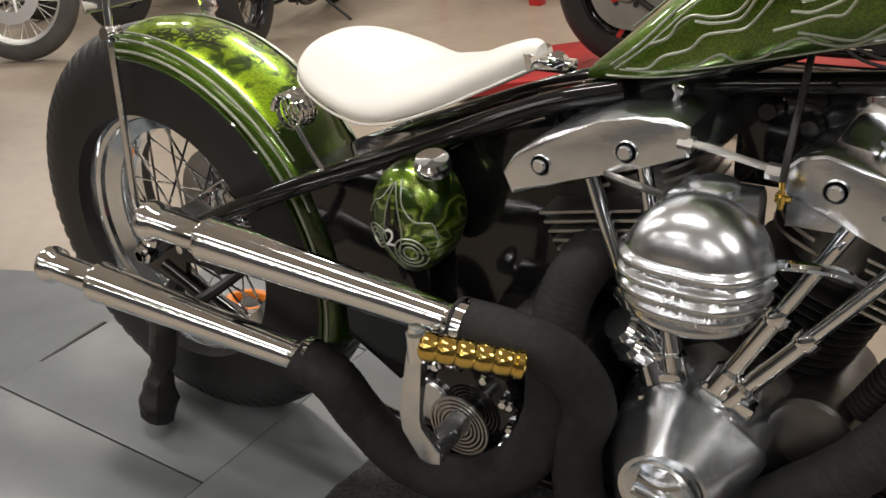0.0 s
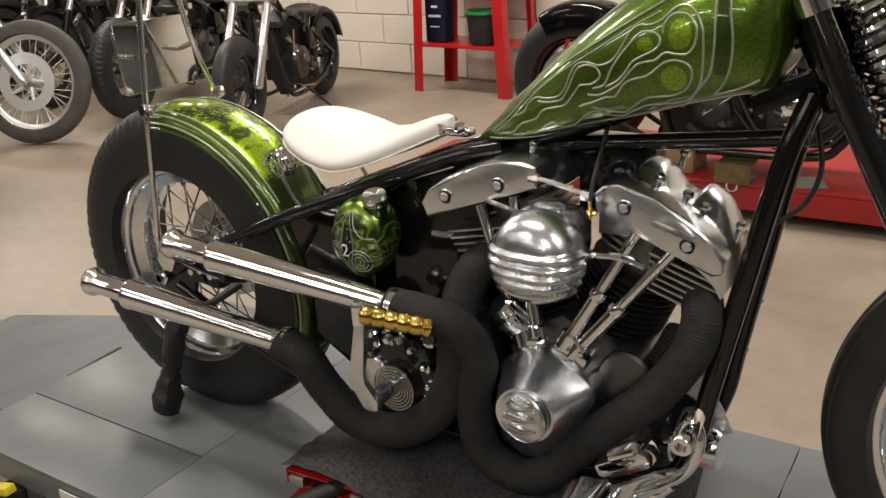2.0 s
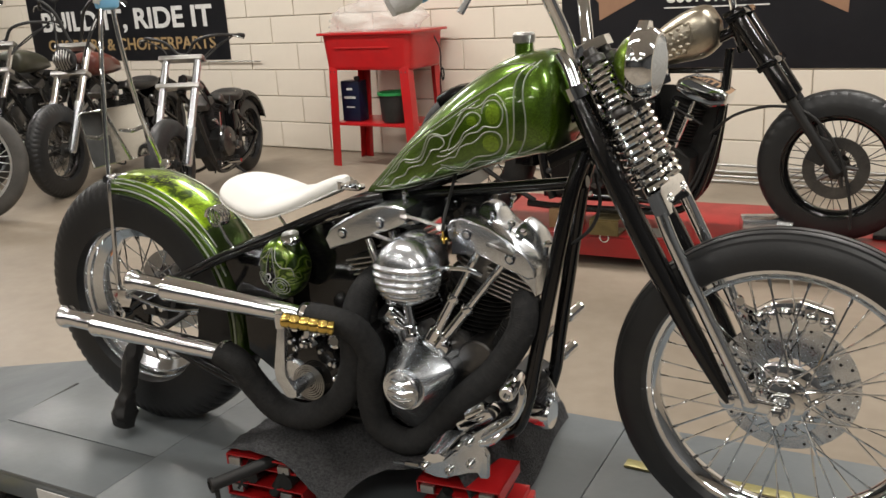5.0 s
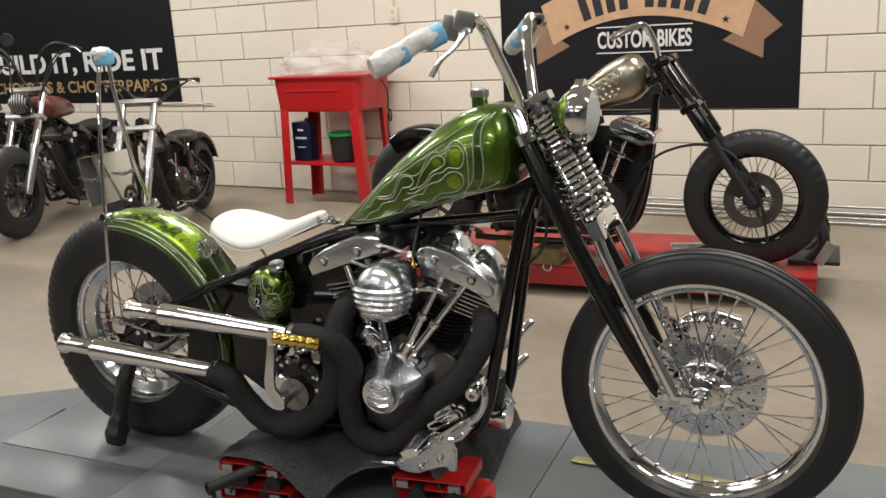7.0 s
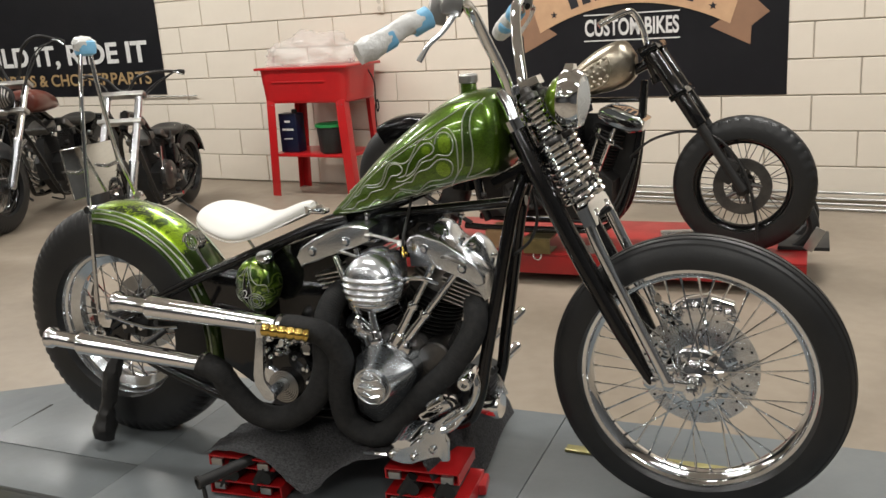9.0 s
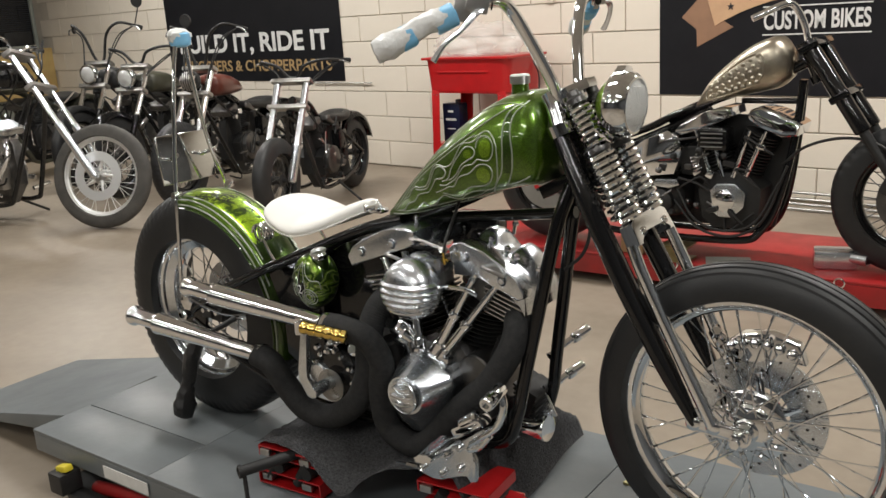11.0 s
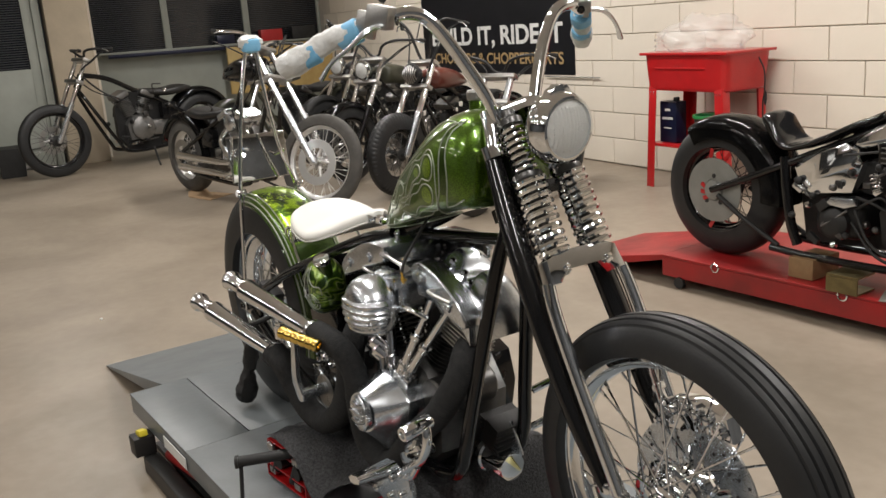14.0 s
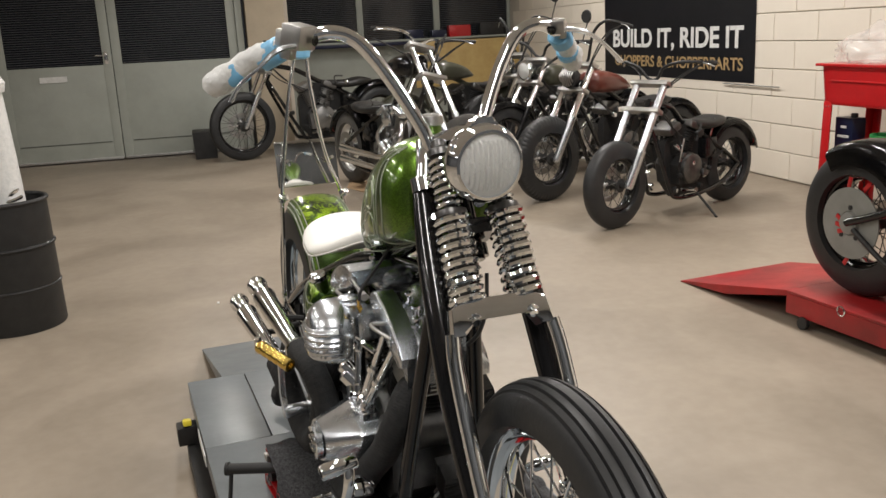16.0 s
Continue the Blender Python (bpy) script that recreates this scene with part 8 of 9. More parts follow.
    if exhaust:
        for s, z in ((-1, 0.24), (-1, 0.33)):
            bm = B()
            tube(bm, [(cx + (0.2 if z < 0.3 else -0.05), s * 0.09, cz + 0.24), (cx + (0.26 if z < 0.3 else -0.1), s * 0.15, cz + 0.12), (cx + 0.05, s * 0.18, z + 0.01), (cx - 0.2, s * 0.19, z), (cx - 0.7, s * 0.19, z + 0.02)], 0.024, 12, 7, radii=[0.02, 0.02, 0.021, 0.03, 0.034])
            part("exhaust_pipe", bm, CHROME, root)
    bm = B()
    rod(bm, (cx - 0.1, 0.12, 0.16), (cx - 0.02, 0.36, -floor_z + 0.006), 0.010, seg=10)
    part("side_stand", bm, MATTBLACK, root)
    for s in (-1, 1):
        bm = B()
        rod(bm, (cx + 0.12, s * 0.14, 0.22), (cx + 0.13, s * 0.28, 0.235), 0.015, seg=10)
        part("foot_peg", bm, CHROME, root)
    if steer:
        pivot = Matrix.Translation(nk) @ Matrix.Rotation(radians(steer), 4, d) @ Matrix.Translation(-nk)
        for ob in root.children:
            if ob.name.split(".")[0] in ("front_wheel", "fork_lower", "fork_tube", "fork_yoke", "handlebar", "grip", "lever"):
                ob.matrix_basis = pivot @ ob.matrix_basis
    return root, fa, d


# parked in a row before the block wall
motorcycle("parked_motorcycle", "black motorcycle with wide silver fork legs and fat tyre", (-2.86, 2.83), -72, wb=1.38, rf=0.325, wf=0.125, rimf=0.205, fork=0.83, spread=0.125, fork_r=0.028,
           lower=0.34, upper_mat=POLISHED, bars="low", headlamp="", tyre_mat=RUBBER, spokes=24, rim_mat=BLACK, paint=BLACK, tank=False, engine=MATTBLACK, covers=DARKMETAL, exhaust=False)
motorcycle("parked_motorcycle", "black and brown-red motorcycle with grille headlamp", (-4.12, 2.92), -74, size=1.1, wb=1.52, rf=0.335, wf=0.125, rimf=0.21, fork=0.82, fork_r=0.025, blocks=56, bars="ape", headlamp="grille",
           paint=BLACK, tank_mat=BROWNRED, rim_mat=BLACK, engine=MATTBLACK, covers=DARKMETAL)
motorcycle("parked_motorcycle", "black motorcycle with olive tank and round headlamp", (-5.15, 3.0), -74, size=1.15, wb=1.50, rf=0.33, bars="low", paint=BLACK, tank_mat=OLIVE, mirror=True, front_fender=True, fork=0.80, covers=DARKMETAL, rim_mat=BLACK, lower_mat=BLACK)
motorcycle("parked_motorcycle", "black motorcycle with tall bars and worn paint", (-6.05, 3.2), -72, size=1.18, wb=1.50, rf=0.33, bars="ape", paint=MATTBLACK, mirror=True, fork=0.80, front_fender=True, covers=DARKMETAL, rim_mat=BLACK, lower_mat=BLACK)
motorcycle("parked_motorcycle", "dark motorcycle with white-edged fender and headlamp", (-7.0, 2.55), -70, size=1.2, wb=1.52, rf=0.33, bars="low", paint=OLIVE, seat_mat=LEATHER, fork=0.78, front_fender=True, covers=DARKMETAL, rim_mat=BLACK)
motorcycle("parked_motorcycle", "bare chopper with long chrome fork and spoked wheel", (-4.11, 2.15), 11, size=1.17, wb=1.80, rf=0.35, rr=0.32, wf=0.085, rimf=0.272, wr=0.14, rake=36, fork=1.02, fork_r=0.0225, lower=0.42,
           spread=0.10, bars="drag", headlamp="", paint=BLACK, engine=SATIN, covers=POLISHED, tyre_mat=DUSTYRUBBER, disc_f=0.165, steer=20, rim_mat=MIRROR, spokemat=MIRROR, front_fender=False, neck=0.83, filler=DARKMETAL, discmat_f=MIRROR, bar_mat=CHROME)
motorcycle("parked_motorcycle", "stripped black motorcycle frame with chrome fork", (-8.83, 1.0), -80, size=1.3, wb=1.50, rf=0.335, wf=0.085, rimf=0.26, rake=27, fork=0.80, fork_r=0.019, bars="drag", headlamp="", paint=BLACK,
           engine=CASTGREY, covers=CASTGREY, rim_mat=BLACK, tyre_mat=RUBBER, tank=False, rear_fender=True, exhaust=False)

# ---------------------------------------------------------------- red lift with the brushed-tank motorcycle
L2M = Matrix.Translation((-0.58, 2.405, 0)) @ Matrix.Rotation(radians(0.5), 4, "Z")
L2H = 0.17
rlift = thing("red_lift", L2M, "worn red motorcycle lift table with ramp", "lift")
bm = B()
box(bm, (2.42, 0.80, 0.012), Matrix.Translation((1.21, 0.40, L2H - 0.006)), 0.002)
part("table_plate", bm, OLDRED, rlift, "worn red table plate")
for y in (0.0, 0.80):
    bm = B()
    box(bm, (2.42, 0.012, 0.10), Matrix.Translation((1.21, y + (0.006 if y < 0.1 else -0.006), L2H - 0.064)), 0.002)
    part("side_beam", bm, OLDRED, rlift)
    for x in (0.12, 2.3):
        bm = B()
        lathe(bm, [(0.03, -0.012), (0.032, 0), (0.03, 0.012)], aim((x, y, 0.032), (0, 1, 0)), 16)
        part("castor", bm, MATTBLACK, rlift)
for x in (0.35, 1.05, 1.85):
    bm = B()
    torus_prof(bm, [(0.020, -0.003), (0.026, 0), (0.020, 0.003), (0.018, 0)], Matrix.Translation((x, -0.004, L2H - 0.012)) @ Matrix.Rotation(radians(90), 4, "X"), 18)
    part("tie_ring", bm, CHROME, rlift)
bm = B()
prism(bm, [(0, 0), (0.0, 0.006), (0.30, 0.06), (0.86, L2H), (0.86, L2H - 0.03), (0.40, 0.03)], 0.80, Matrix.Translation((-0.86, 0.80, 0)) @ XZ, 0.002)
part("ramp", bm, OLDRED, rlift, "red steel ramp")
bm = B()
tube(bm, [(2.36, 0.30, L2H), (2.44, 0.28, L2H + 0.10), (2.42, 0.30, L2H + 0.20), (2.36, 0.34, L2H + 0.26)], 0.03, 10)
tube(bm, [(2.36, 0.52, L2H), (2.44, 0.54, L2H + 0.10), (2.42, 0.52, L2H + 0.20), (2.36, 0.48, L2H + 0.26)], 0.03, 10)
box(bm, (0.25, 0.35, 0.02), Matrix.Translation((2.40, 0.42, L2H + 0.012)), 0.004)
part("wheel_clamp", bm, MATTBLACK, rlift, "black front wheel clamp")
bm = B()
box(bm, (0.13, 0.008, 0.05), Matrix.Translation((2.45, 0.22, L2H + 0.07)) @ Matrix.Rotation(radians(-62), 4, "Y"), 0.002)
part("end_flap", bm, SATIN, rlift)
B2M = Matrix.Translation((-0.35, 2.66, L2H)) @ Matrix.Rotation(radians(-0.8), 4, "Z")
two = thing("black_motorcycle", B2M, "black motorcycle with brushed steel tank on the red lift", "motorcycle")
wheel(two, "rear_wheel", V((0, 0, 0.36)), 0.36, 0.19, 0.225, 0.13, 40, rubber=RUBBER, rimmat=BLACK, spokemat=MATTBLACK, hub_w=0.15, hubmat=MATTBLACK, seg=96)
wheel(two, "front_wheel", V((1.87, 0, 0.355)), 0.355, 0.125, 0.245, 0.085, 40, rubber=RUBBER, rimmat=BLACK, spokemat=DARKMETAL, hub_w=0.12, hubmat=MATTBLACK, disc=0.145, disc_y=0.055, blocks=40, discmat=DARKMETAL)


def two_bar(nm, pts, r=0.017, material=None, label="", radii=None, flat=1.0):
    bm = B()
    tube(bm, pts, r, 12, 7, radii=radii, flat=flat)
    return part(nm, bm, material or BLACK, two, label)


bm = B()
lathe(bm, [(0.168, 0), (0.168, 0.006), (0.06, 0.008), (0.055, 0.004), (0.05, 0.02), (0.02, 0.03)], aim((0, -0.105, 0.36), (0, -1, 0)), 56)
d2 = part("steel_disc", bm, PANELGREY, two, "plain grey brake disc")
for k in range(5):
    bm = B()
    a = 2 * math.pi * k / 5 + 0.3
    lathe(bm, [(0.012, 0), (0.012, 0.004)], aim((0.075 * math.cos(a), -0.112, 0.36 + 0.075 * math.sin(a)), (0, -1, 0)), 10)
    part("disc_hole", bm, MATTBLACK, d2)
for a in (1.75, 1.2, 2.9, 3.4, 4.55, 3.9):
    bm = B()
    r = 0.19 if a in (1.75, 1.2, 4.55) else 0.06
    box(bm, (0.05, 0.006, 0.022), Matrix.Translation((r * math.cos(a), -0.116 if r < 0.1 else -0.09, 0.36 + r * math.sin(a))) @ Matrix.Rotation(0.4 - a, 4, "Y"), 0.004)
    part("red_tag", bm, RED, d2, "red tag")
# fender over the rear wheel
bm = B()
rings = []
for i in range(37):
    a = radians(122 - 128 * i / 36)
    rings.append([bm.verts.new((0.02 + (0.372 + h) * math.cos(a), y, 0.355 + (0.372 + h) * math.sin(a))) for y, h in ((-0.120, -0.10), (-0.120, -0.02), (-0.105, 0.004), (-0.07, 0.016), (0, 0.022), (0.07, 0.016), (0.105, 0.004), (0.120, -0.02), (0.120, -0.10))])
ring_faces(bm, rings, False)
bmesh.ops.solidify(bm, geom=list(bm.faces), thickness=0.004)
part("rear_fender", bm, BLACK, two, "gloss black rear fender", sharp=60)
# seat with a raised back lip
bm = B()
shell(bm, [(0.255, 0.745, 0.012, 0.07), (0.275, 0.742, 0.030, 0.09), (0.305, 0.722, 0.050, 0.105), (0.335, 0.692, 0.060, 0.11), (0.37, 0.640, 0.035, 0.12), (0.44, 0.612, 0.020, 0.13), (0.60, 0.660, 0.022, 0.115), (0.74, 0.728, 0.020, 0.085), (0.84, 0.768, 0.012, 0.045)])
part("stepped_seat", bm, BLACK, two, "black stepped leather seat", sharp=60)
# frame
for s in (-1, 1):
    two_bar("upper_rail", [(0.92, s * 0.02, 0.75), (0.70, s * 0.04, 0.655), (0.46, s * 0.10, 0.55), (0.20, s * 0.125, 0.44), (0.0, s * 0.13, 0.365)], 0.019)
    two_bar("rear_upright", [(0.42, s * 0.11, 0.57), (0.44, s * 0.12, 0.42), (0.47, s * 0.12, 0.25), (0.50, s * 0.11, 0.15)], 0.024)
    two_bar("lower_arm", [(0.04, s * 0.13, 0.34), (0.20, s * 0.13, 0.24), (0.40, s * 0.12, 0.13)], 0.013, MATTBLACK)
    two_bar("bottom_rail", [(0.36, s * 0.12, 0.115), (0.60, s * 0.12, 0.105), (1.10, s * 0.12, 0.115), (1.22, s * 0.11, 0.17), (1.29, s * 0.08, 0.32), (1.345, s * 0.03, 0.62), (1.37, s * 0.01, 0.90)], 0.019)
two_bar("backbone", [(1.40, 0, 0.99), (1.20, 0, 0.90), (0.95, 0, 0.81), (0.70, 0, 0.70)], 0.026)
two_bar("front_brace", [(1.37, 0, 0.80), (1.24, 0, 0.80), (1.08, 0, 0.80)], 0.014)
bm = B()
rod(bm, (1.375, 0, 1.07), (1.45, 0, 0.90), 0.038, seg=20)
for z, x in ((1.06, 1.379), (0.91, 1.445)):
    lathe(bm, [(0.046, -0.018), (0.046, 0.018)], aim((x, 0, z), (-0.4, 0, 0.9)), 22)
part("steering_head", bm, BLACK, two)
# fork
for s in (-1, 1):
    fa2 = V((1.87, s * 0.095, 0.355))
    ft2 = V((1.40, s * 0.095, 1.08))
    d = (ft2 - fa2)
    bm = B()
    rod(bm, fa2 - d * 0.02, fa2 + d * 0.46, 0.027, 0.024, seg=16)
    part("fork_lower", bm, MATTBLACK, two, "black fork slider")
    bm = B()
    lathe(bm, [(0.030, 0), (0.038, 0.006), (0.038, d.length * 0.50), (0.033, d.length * 0.51), (0.033, d.length * 0.56)], aim(fa2 + d * 0.44, d), 18)
    part("fork_shroud", bm, BLACK, two, "thick black fork cover")
for k in (0.66, 0.97):
    bm = B()
    box(bm, (0.27, 0.10, 0.035), aim(V((1.87, 0, 0.355)).lerp(V((1.40, 0, 1.08)), k), (-0.47, 0, 0.725)), 0.010)
    part("fork_yoke", bm, BLACK, two)
bm = B()
box(bm, (0.09, 0.05, 0.12), Matrix.Translation((1.80, -0.085, 0.44)) @ Matrix.Rotation(radians(25), 4, "Y"), 0.015)
part("front_caliper", bm, MATTBLACK, two, "black front brake caliper")
# dark castings and plates that fill the frame
bm = B()
prism(bm, [(0.44, 0.13), (0.40, 0.40), (0.46, 0.56), (0.74, 0.69), (0.98, 0.73), (1.16, 0.72), (1.33, 0.66), (1.30, 0.40), (1.24, 0.16)], 0.02, side(0.07), 0.004)
part("inner_primary", bm, MATTBLACK, two, "black inner primary plate")
bm = B()
box(bm, (0.15, 0.14, 0.16), Matrix.Translation((0.86, 0.0, 0.50)), 0.03)
part("carburettor", bm, MATTBLACK, two, "black carburettor")
random.seed(41)
for k in range(34):
    bm = B()
    p = V((random.uniform(0.48, 1.25), random.uniform(-0.16, -0.10), random.uniform(0.17, 0.60)))
    if k % 3 == 0:
        lathe(bm, [(0.014, 0), (0.017, 0.006), (0.015, 0.024), (0.008, 0.03)], aim(p, (random.uniform(-0.6, 0.6), -1.4, random.uniform(-0.4, 0.8))), 12)
    elif k % 3 == 1:
        tube(bm, [p, p + V((random.uniform(-0.08, 0.08), -0.015, random.uniform(-0.08, 0.08))), p + V((random.uniform(-0.18, 0.18), 0, random.uniform(-0.1, 0.1)))], 0.006, 6, 4)
    else:
        box(bm, (random.uniform(0.03, 0.07), 0.03, random.uniform(0.02, 0.05)), Matrix.Translation(p) @ Matrix.Rotation(random.uniform(-0.8, 0.8), 4, "Y"), 0.006)
    part("engine_fitting", bm, random.choice((CHROME, MATTBLACK, MATTBLACK, DARKMETAL)), two)

# V-twin
E2 = V((1.055, 0, 0.325))
bm = B()
prism(bm, [(0.92, 0.22), (0.90, 0.36), (0.97, 0.45), (1.14, 0.46), (1.22, 0.38), (1.21, 0.24), (1.14, 0.17), (0.98, 0.17)], 0.22, side(0.11), 0.012)
part("crankcase", bm, MATTBLACK, two)
bm = B()
prism(bm, [(0.985, 0.26), (0.975, 0.37), (1.01, 0.405), (1.10, 0.41), (1.155, 0.36), (1.145, 0.29), (1.09, 0.235), (1.02, 0.235)], 0.035, side(-0.11), 0.010)
cc2 = part("cam_cover", bm, POLISHED, two, "polished cam cover")
bm = B()
lathe(bm, [(0.056, 0), (0.056, 0.008), (0.05, 0.012), (0.0, 0.013)], aim((1.045, -0.146, 0.322), (0, -1, 0)), 32, False)
part("round_cap", bm, CHROME, cc2, "round chrome cap")
for s, line in ((-1, [(0.762, 0.648), (0.775, 0.675), (0.835, 0.715), (0.93, 0.755), (1.02, 0.780), (1.062, 0.776), (1.070, 0.738), (1.02, 0.715), (0.90, 0.655), (0.80, 0.635)]), (1, [(1.135, 0.735), (1.15, 0.765), (1.20, 0.778), (1.28, 0.755), (1.36, 0.715), (1.388, 0.695), (1.375, 0.645), (1.30, 0.632), (1.20, 0.685), (1.14, 0.715)])):
    up = V((math.sin(s * radians(22.5)), 0, math.cos(s * radians(22.5))))
    m = aim(E2 + up * 0.13, up)
    prof = [(0.055, 0)]
    for k in range(13):
        h = 0.01 + k * 0.0165
        prof += [(0.055, h), (0.086, h + 0.001), (0.086, h + 0.006), (0.055, h + 0.008)]
    bm = B()
    lathe(bm, prof, m, 28)
    cy2 = part("cylinder", bm, MATTBLACK, two, "black finned cylinder", sharp=30)
    bm = B()
    prism(bm, line, 0.19, side(0.09), 0.018, 3)
    part("rocker_cover", bm, CHROME, cy2, "chrome rocker cover")
    for dx in (-0.03, 0.03):
        bm = B()
        rod(bm, (1.055 + s * 0.055 + dx, -0.115, 0.435), (1.055 + s * 0.135 + dx * 1.3, -0.095, 0.665), 0.0105, seg=10)
        part("push_rod_tube", bm, CHROME, two, "chrome push rod tube")
bm = B()
box(bm, (0.15, 0.12, 0.11), Matrix.Translation((0.985, -0.10, 0.625)), 0.02)
ac2 = part("air_box", bm, BLACK, two, "black air box")
for k in range(4):
    bm = B()
    box(bm, (0.11, 0.006, 0.006), Matrix.Translation((0.985, -0.162, 0.59 + 0.022 * k)), 0.002)
    part("air_box_rib", bm, CASTGREY, ac2)
bm = B()
prism(bm, [(0.478, 0.53), (0.62, 0.61), (0.74, 0.661), (0.79, 0.63), (0.825, 0.574), (0.775, 0.433), (0.522, 0.403)], 0.24, side(0.12), 0.012)
part("chrome_oil_tank", bm, CHROME, two, "mirror chrome oil tank")
bm = B()
box(bm, (0.24, 0.22, 0.19), Matrix.Translation((0.70, 0, 0.30)), 0.06, 4)
lathe(bm, [(0.075, 0), (0.072, 0.03), (0.05, 0.045), (0.03, 0.05)], aim((0.70, -0.11, 0.285), (0, -1, 0)), 24)
part("gearbox", bm, MATTBLACK, two, "black gearbox")
bm = B()
prism(bm, [(0.66, 0.375), (0.69, 0.41), (0.80, 0.415), (0.82, 0.385), (0.76, 0.365)], 0.05, side(-0.10), 0.008)
part("gearbox_cover", bm, POLISHED, two)
coil2 = coil(B(), (0.885, -0.13, 0.54), (0.905, -0.13, 0.46), 0.022, 0.004, 5)
part("carburettor_spring", coil2, CHROME, two)
for k, pts in enumerate(([(0.80, -0.13, 0.36), (0.90, -0.16, 0.22), (1.05, -0.16, 0.17), (1.20, -0.14, 0.22), (1.30, -0.10, 0.42)], [(0.78, -0.12, 0.30), (0.92, -0.15, 0.17), (1.10, -0.15, 0.145), (1.24, -0.13, 0.24), (1.33, -0.08, 0.50)], [(0.80, -0.12, 0.42), (0.90, -0.14, 0.40), (0.97, -0.13, 0.36)])):
    two_bar("hose", pts, 0.007, MATTBLACK)
bm = B()
shell(bm, [(0.855, 0.775, 0.010, 0.03), (0.93, 0.845, 0.055, 0.085), (1.05, 0.915, 0.095, 0.118), (1.17, 0.965, 0.122, 0.124), (1.27, 0.985, 0.118, 0.105), (1.325, 0.975, 0.06, 0.06)], power=0.75)
tk = part("fuel_tank", bm, BRUSHED, two, "brushed steel fuel tank with honeycomb panel", sharp=60)
bm = B()
for i in range(8):
    for j in range(5):
        u, v = i / 7, j / 4
        x = 0.955 + 0.23 * u
        z = 0.852 + 0.105 * u + (0.05 + 0.075 * u) * (v - 0.45)
        w = smoothed(x, [0.855, 0.93, 1.05, 1.17, 1.27, 1.325], [0.03, 0.085, 0.118, 0.124, 0.105, 0.06])
        lathe(bm, [(0.0125, -0.012), (0.012, 0.003), (0.006, 0.006)], aim((x + (0.014 if j % 2 else 0), -w * 0.97, z), (0, -1, 0.1)), 6)
panel = part("honeycomb_panel", bm, BRUSHED, tk, "embossed honeycomb panel")
panel["kind"] = "stuff"
bm = B()
tube(bm, [(0.935, -0.088, 0.815), (1.06, -0.120, 0.845), (1.19, -0.126, 0.90), (1.215, -0.124, 0.97), (1.19, -0.118, 1.035), (1.08, -0.116, 0.985), (0.96, -0.09, 0.885)], 0.0045, 6, 6, True)
part("panel_edge", bm, BRUSHED, tk)
two_bar("brake_hose", [(1.30, -0.05, 0.50), (1.42, -0.09, 0.60), (1.60, -0.10, 0.645), (1.76, -0.10, 0.60), (1.88, -0.10, 0.44), (1.94, -0.10, 0.22), (1.95, -0.10, 0.08)], 0.007, MATTBLACK)
two_bar("riser_bar", [(1.385, 0.0, 1.06), (1.365, -0.02, 1.16), (1.325, -0.04, 1.24), (1.285, -0.08, 1.25), (1.17, -0.16, 1.195)], 0.016, CHROME, "bent chrome bar")
for sx, sy, w, ma, lab in ((0.79, 0.18, 0.13, WOOD, "wooden support block on the red lift"),):
    bm = B()
    box(bm, (w, 0.22, 0.10), Matrix.Translation((sx, sy, L2H + 0.051)), 0.006)
    solid("wood_block", bm, ma, L2M, lab, "block")
bm = B()
box(bm, (0.15, 0.14, 0.008), Matrix.Translation((1.05, 0.06, L2H + 0.005)))
box(bm, (0.15, 0.008, 0.07), Matrix.Translation((1.05, -0.01, L2H + 0.04)))
box(bm, (0.15, 0.14, 0.008), Matrix.Translation((1.05, 0.06, L2H + 0.08)))
solid("steel_bracket", bm, DULLBRASS, L2M, "brassy steel bracket on the red lift", "bracket")
bm = B()
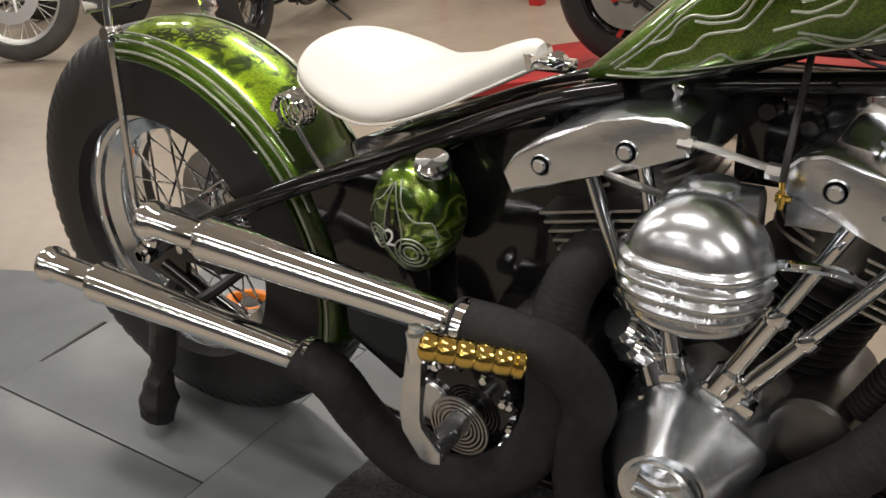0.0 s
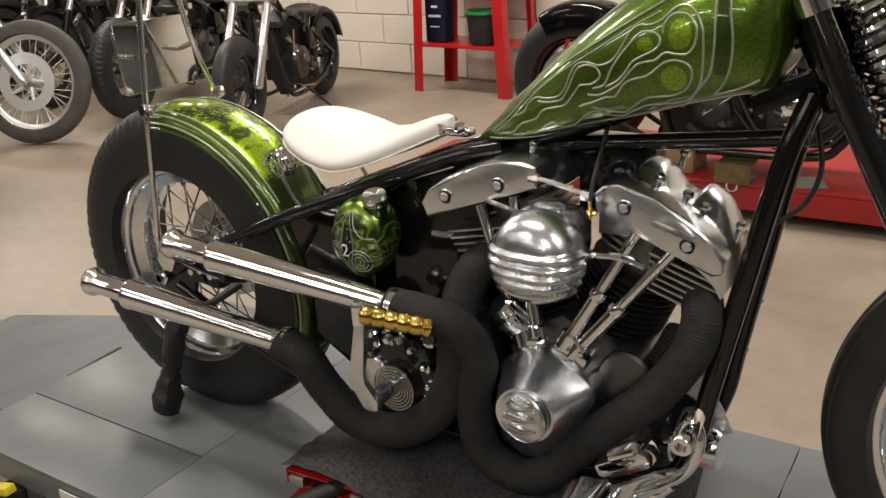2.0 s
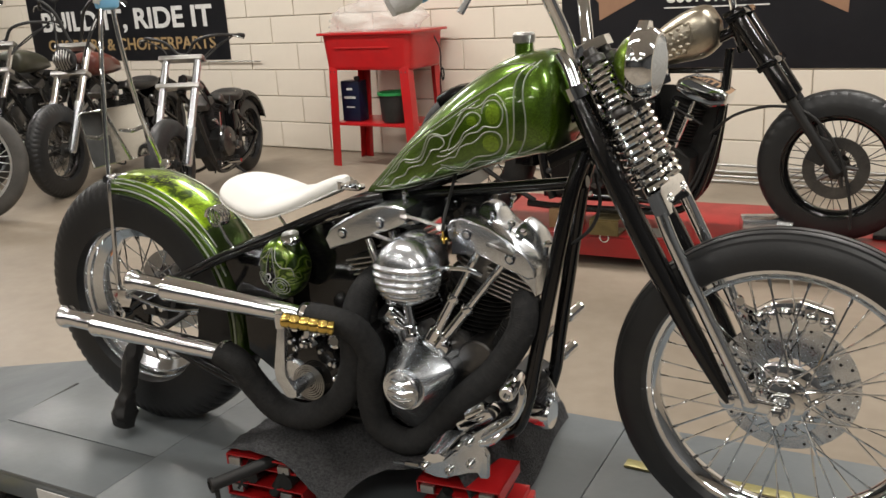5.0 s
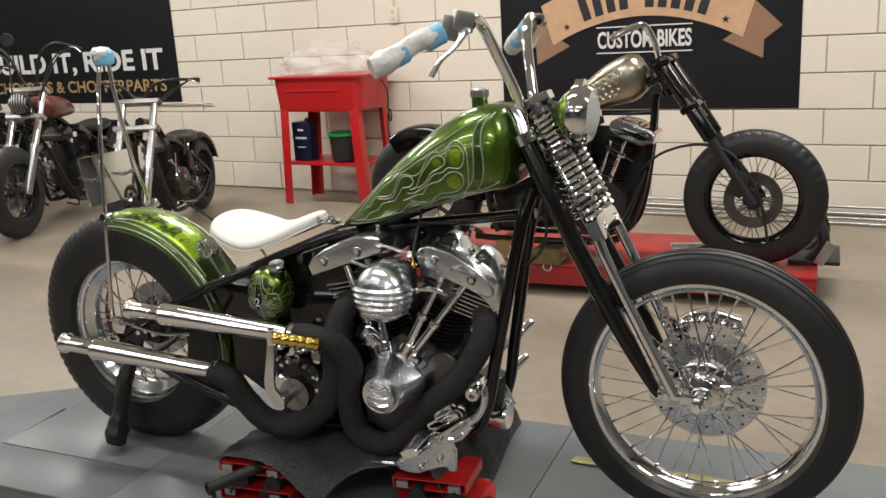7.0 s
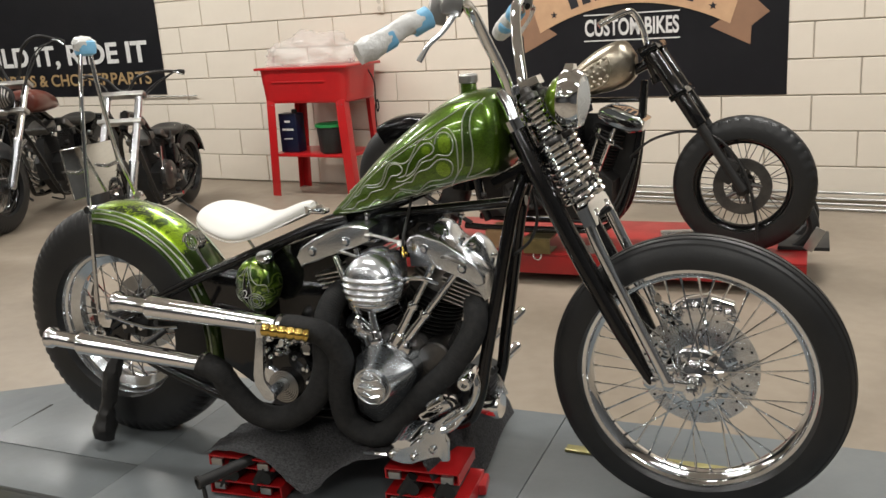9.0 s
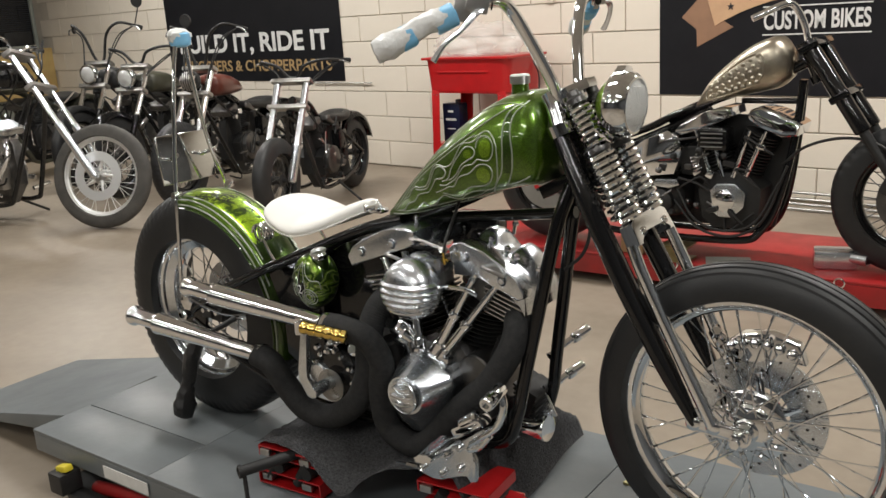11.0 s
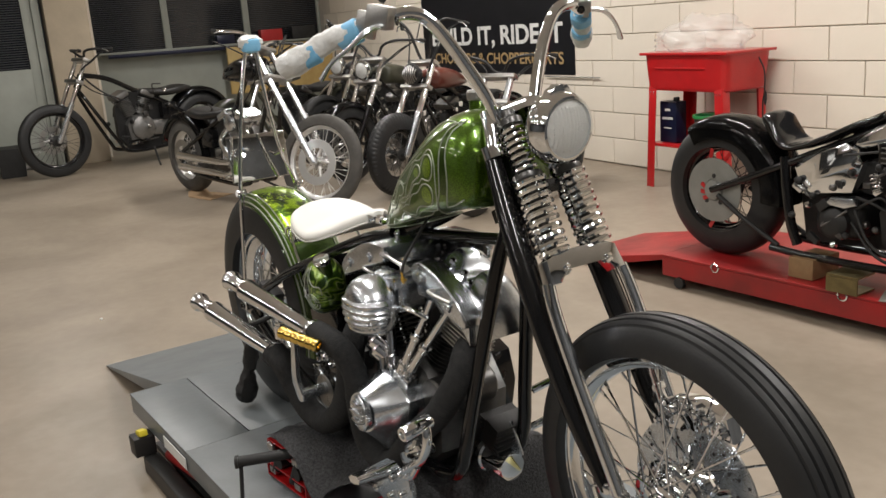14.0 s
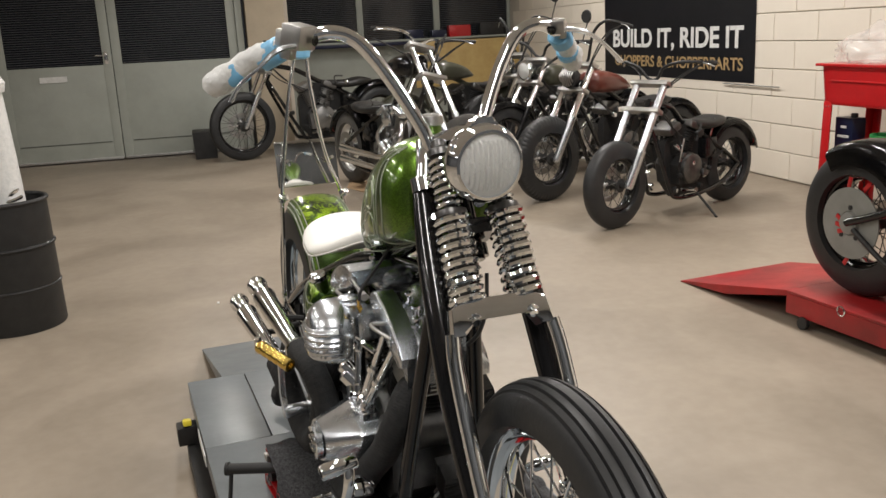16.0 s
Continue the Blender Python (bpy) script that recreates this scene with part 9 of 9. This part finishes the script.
box(bm, (0.22, 0.16, 0.004), Matrix.Translation((1.30, 0.10, L2H + 0.004)) @ Matrix.Rotation(radians(20), 4, "Z"))
solid("plate_scrap", bm, PANELGREY, L2M, "flat grey plate on the red lift", "plate")
bm = B()
box(bm, (0.20, 0.13, 0.09), Matrix.Translation((1.78, 0.22, L2H + 0.046)) @ Matrix.Rotation(radians(15), 4, "Z"), 0.02)
lathe(bm, [(0.03, 0), (0.03, 0.08)], aim((1.86, 0.20, L2H + 0.06), (1, -0.3, 0)), 16)
solid("alloy_part", bm, POLISHED, L2M, "bare alloy engine part on the red lift", "engine part")

# torn cardboard on the floor
bm = B()
prism(bm, [(0.03, -0.18), (0.41, -0.10), (0.28, 0.15), (0.01, 0.05), (-0.47, 0.15), (-0.26, -0.08)], 0.006, Matrix.Translation((0, 0, 0.002)), 0.001)
box(bm, (0.16, 0.10, 0.006), Matrix.Translation((-0.47, 0.10, 0.028)) @ Matrix.Rotation(radians(20), 4, "X"), 0.001)
solid("cardboard_piece", bm, CARDBOARD, Matrix.Translation((-5.91, 1.74, 0)), "torn flat piece of brown cardboard on the floor", "cardboard")

# ---------------------------------------------------------------- blocks of the wall
BL, BH, GAP = 0.61, 0.2495, 0.008
bm = B()
box(bm, (BL - GAP, 0.02, BH - GAP), Matrix.Translation((0, 0, 0)), 0.004, 1)
seed = part("block", bm, WALLPAINT, wall_north)
block_mesh = seed.data
first = True
rest = B()
random.seed(11)
for r in range(15):
    zc = 0.008 + BH * (r + 0.5)
    off = 0.0 if r % 2 else BL / 2
    for k in range(-15, 21):
        x = 0.475 + k * BL + off
        if not (WX0 + 0.2 < x < WX1 - 0.2) or zc + BH / 2 > CEIL:
            continue
        y = 0.002 + random.uniform(-0.0015, 0.0015)
        if r < 9 and -3.9 < x < 7.4:
            ob = seed if first else new("block", block_mesh)
            first = False
            ob.parent = wall_north
            ob.location = (x, y, zc)
        else:
            box(rest, (BL - GAP, 0.02, BH - GAP), Matrix.Translation((x, y, zc)))
far_blocks = part("far_blocks", rest, WALLPAINT, wall_north)
far_blocks["kind"] = "stuff"
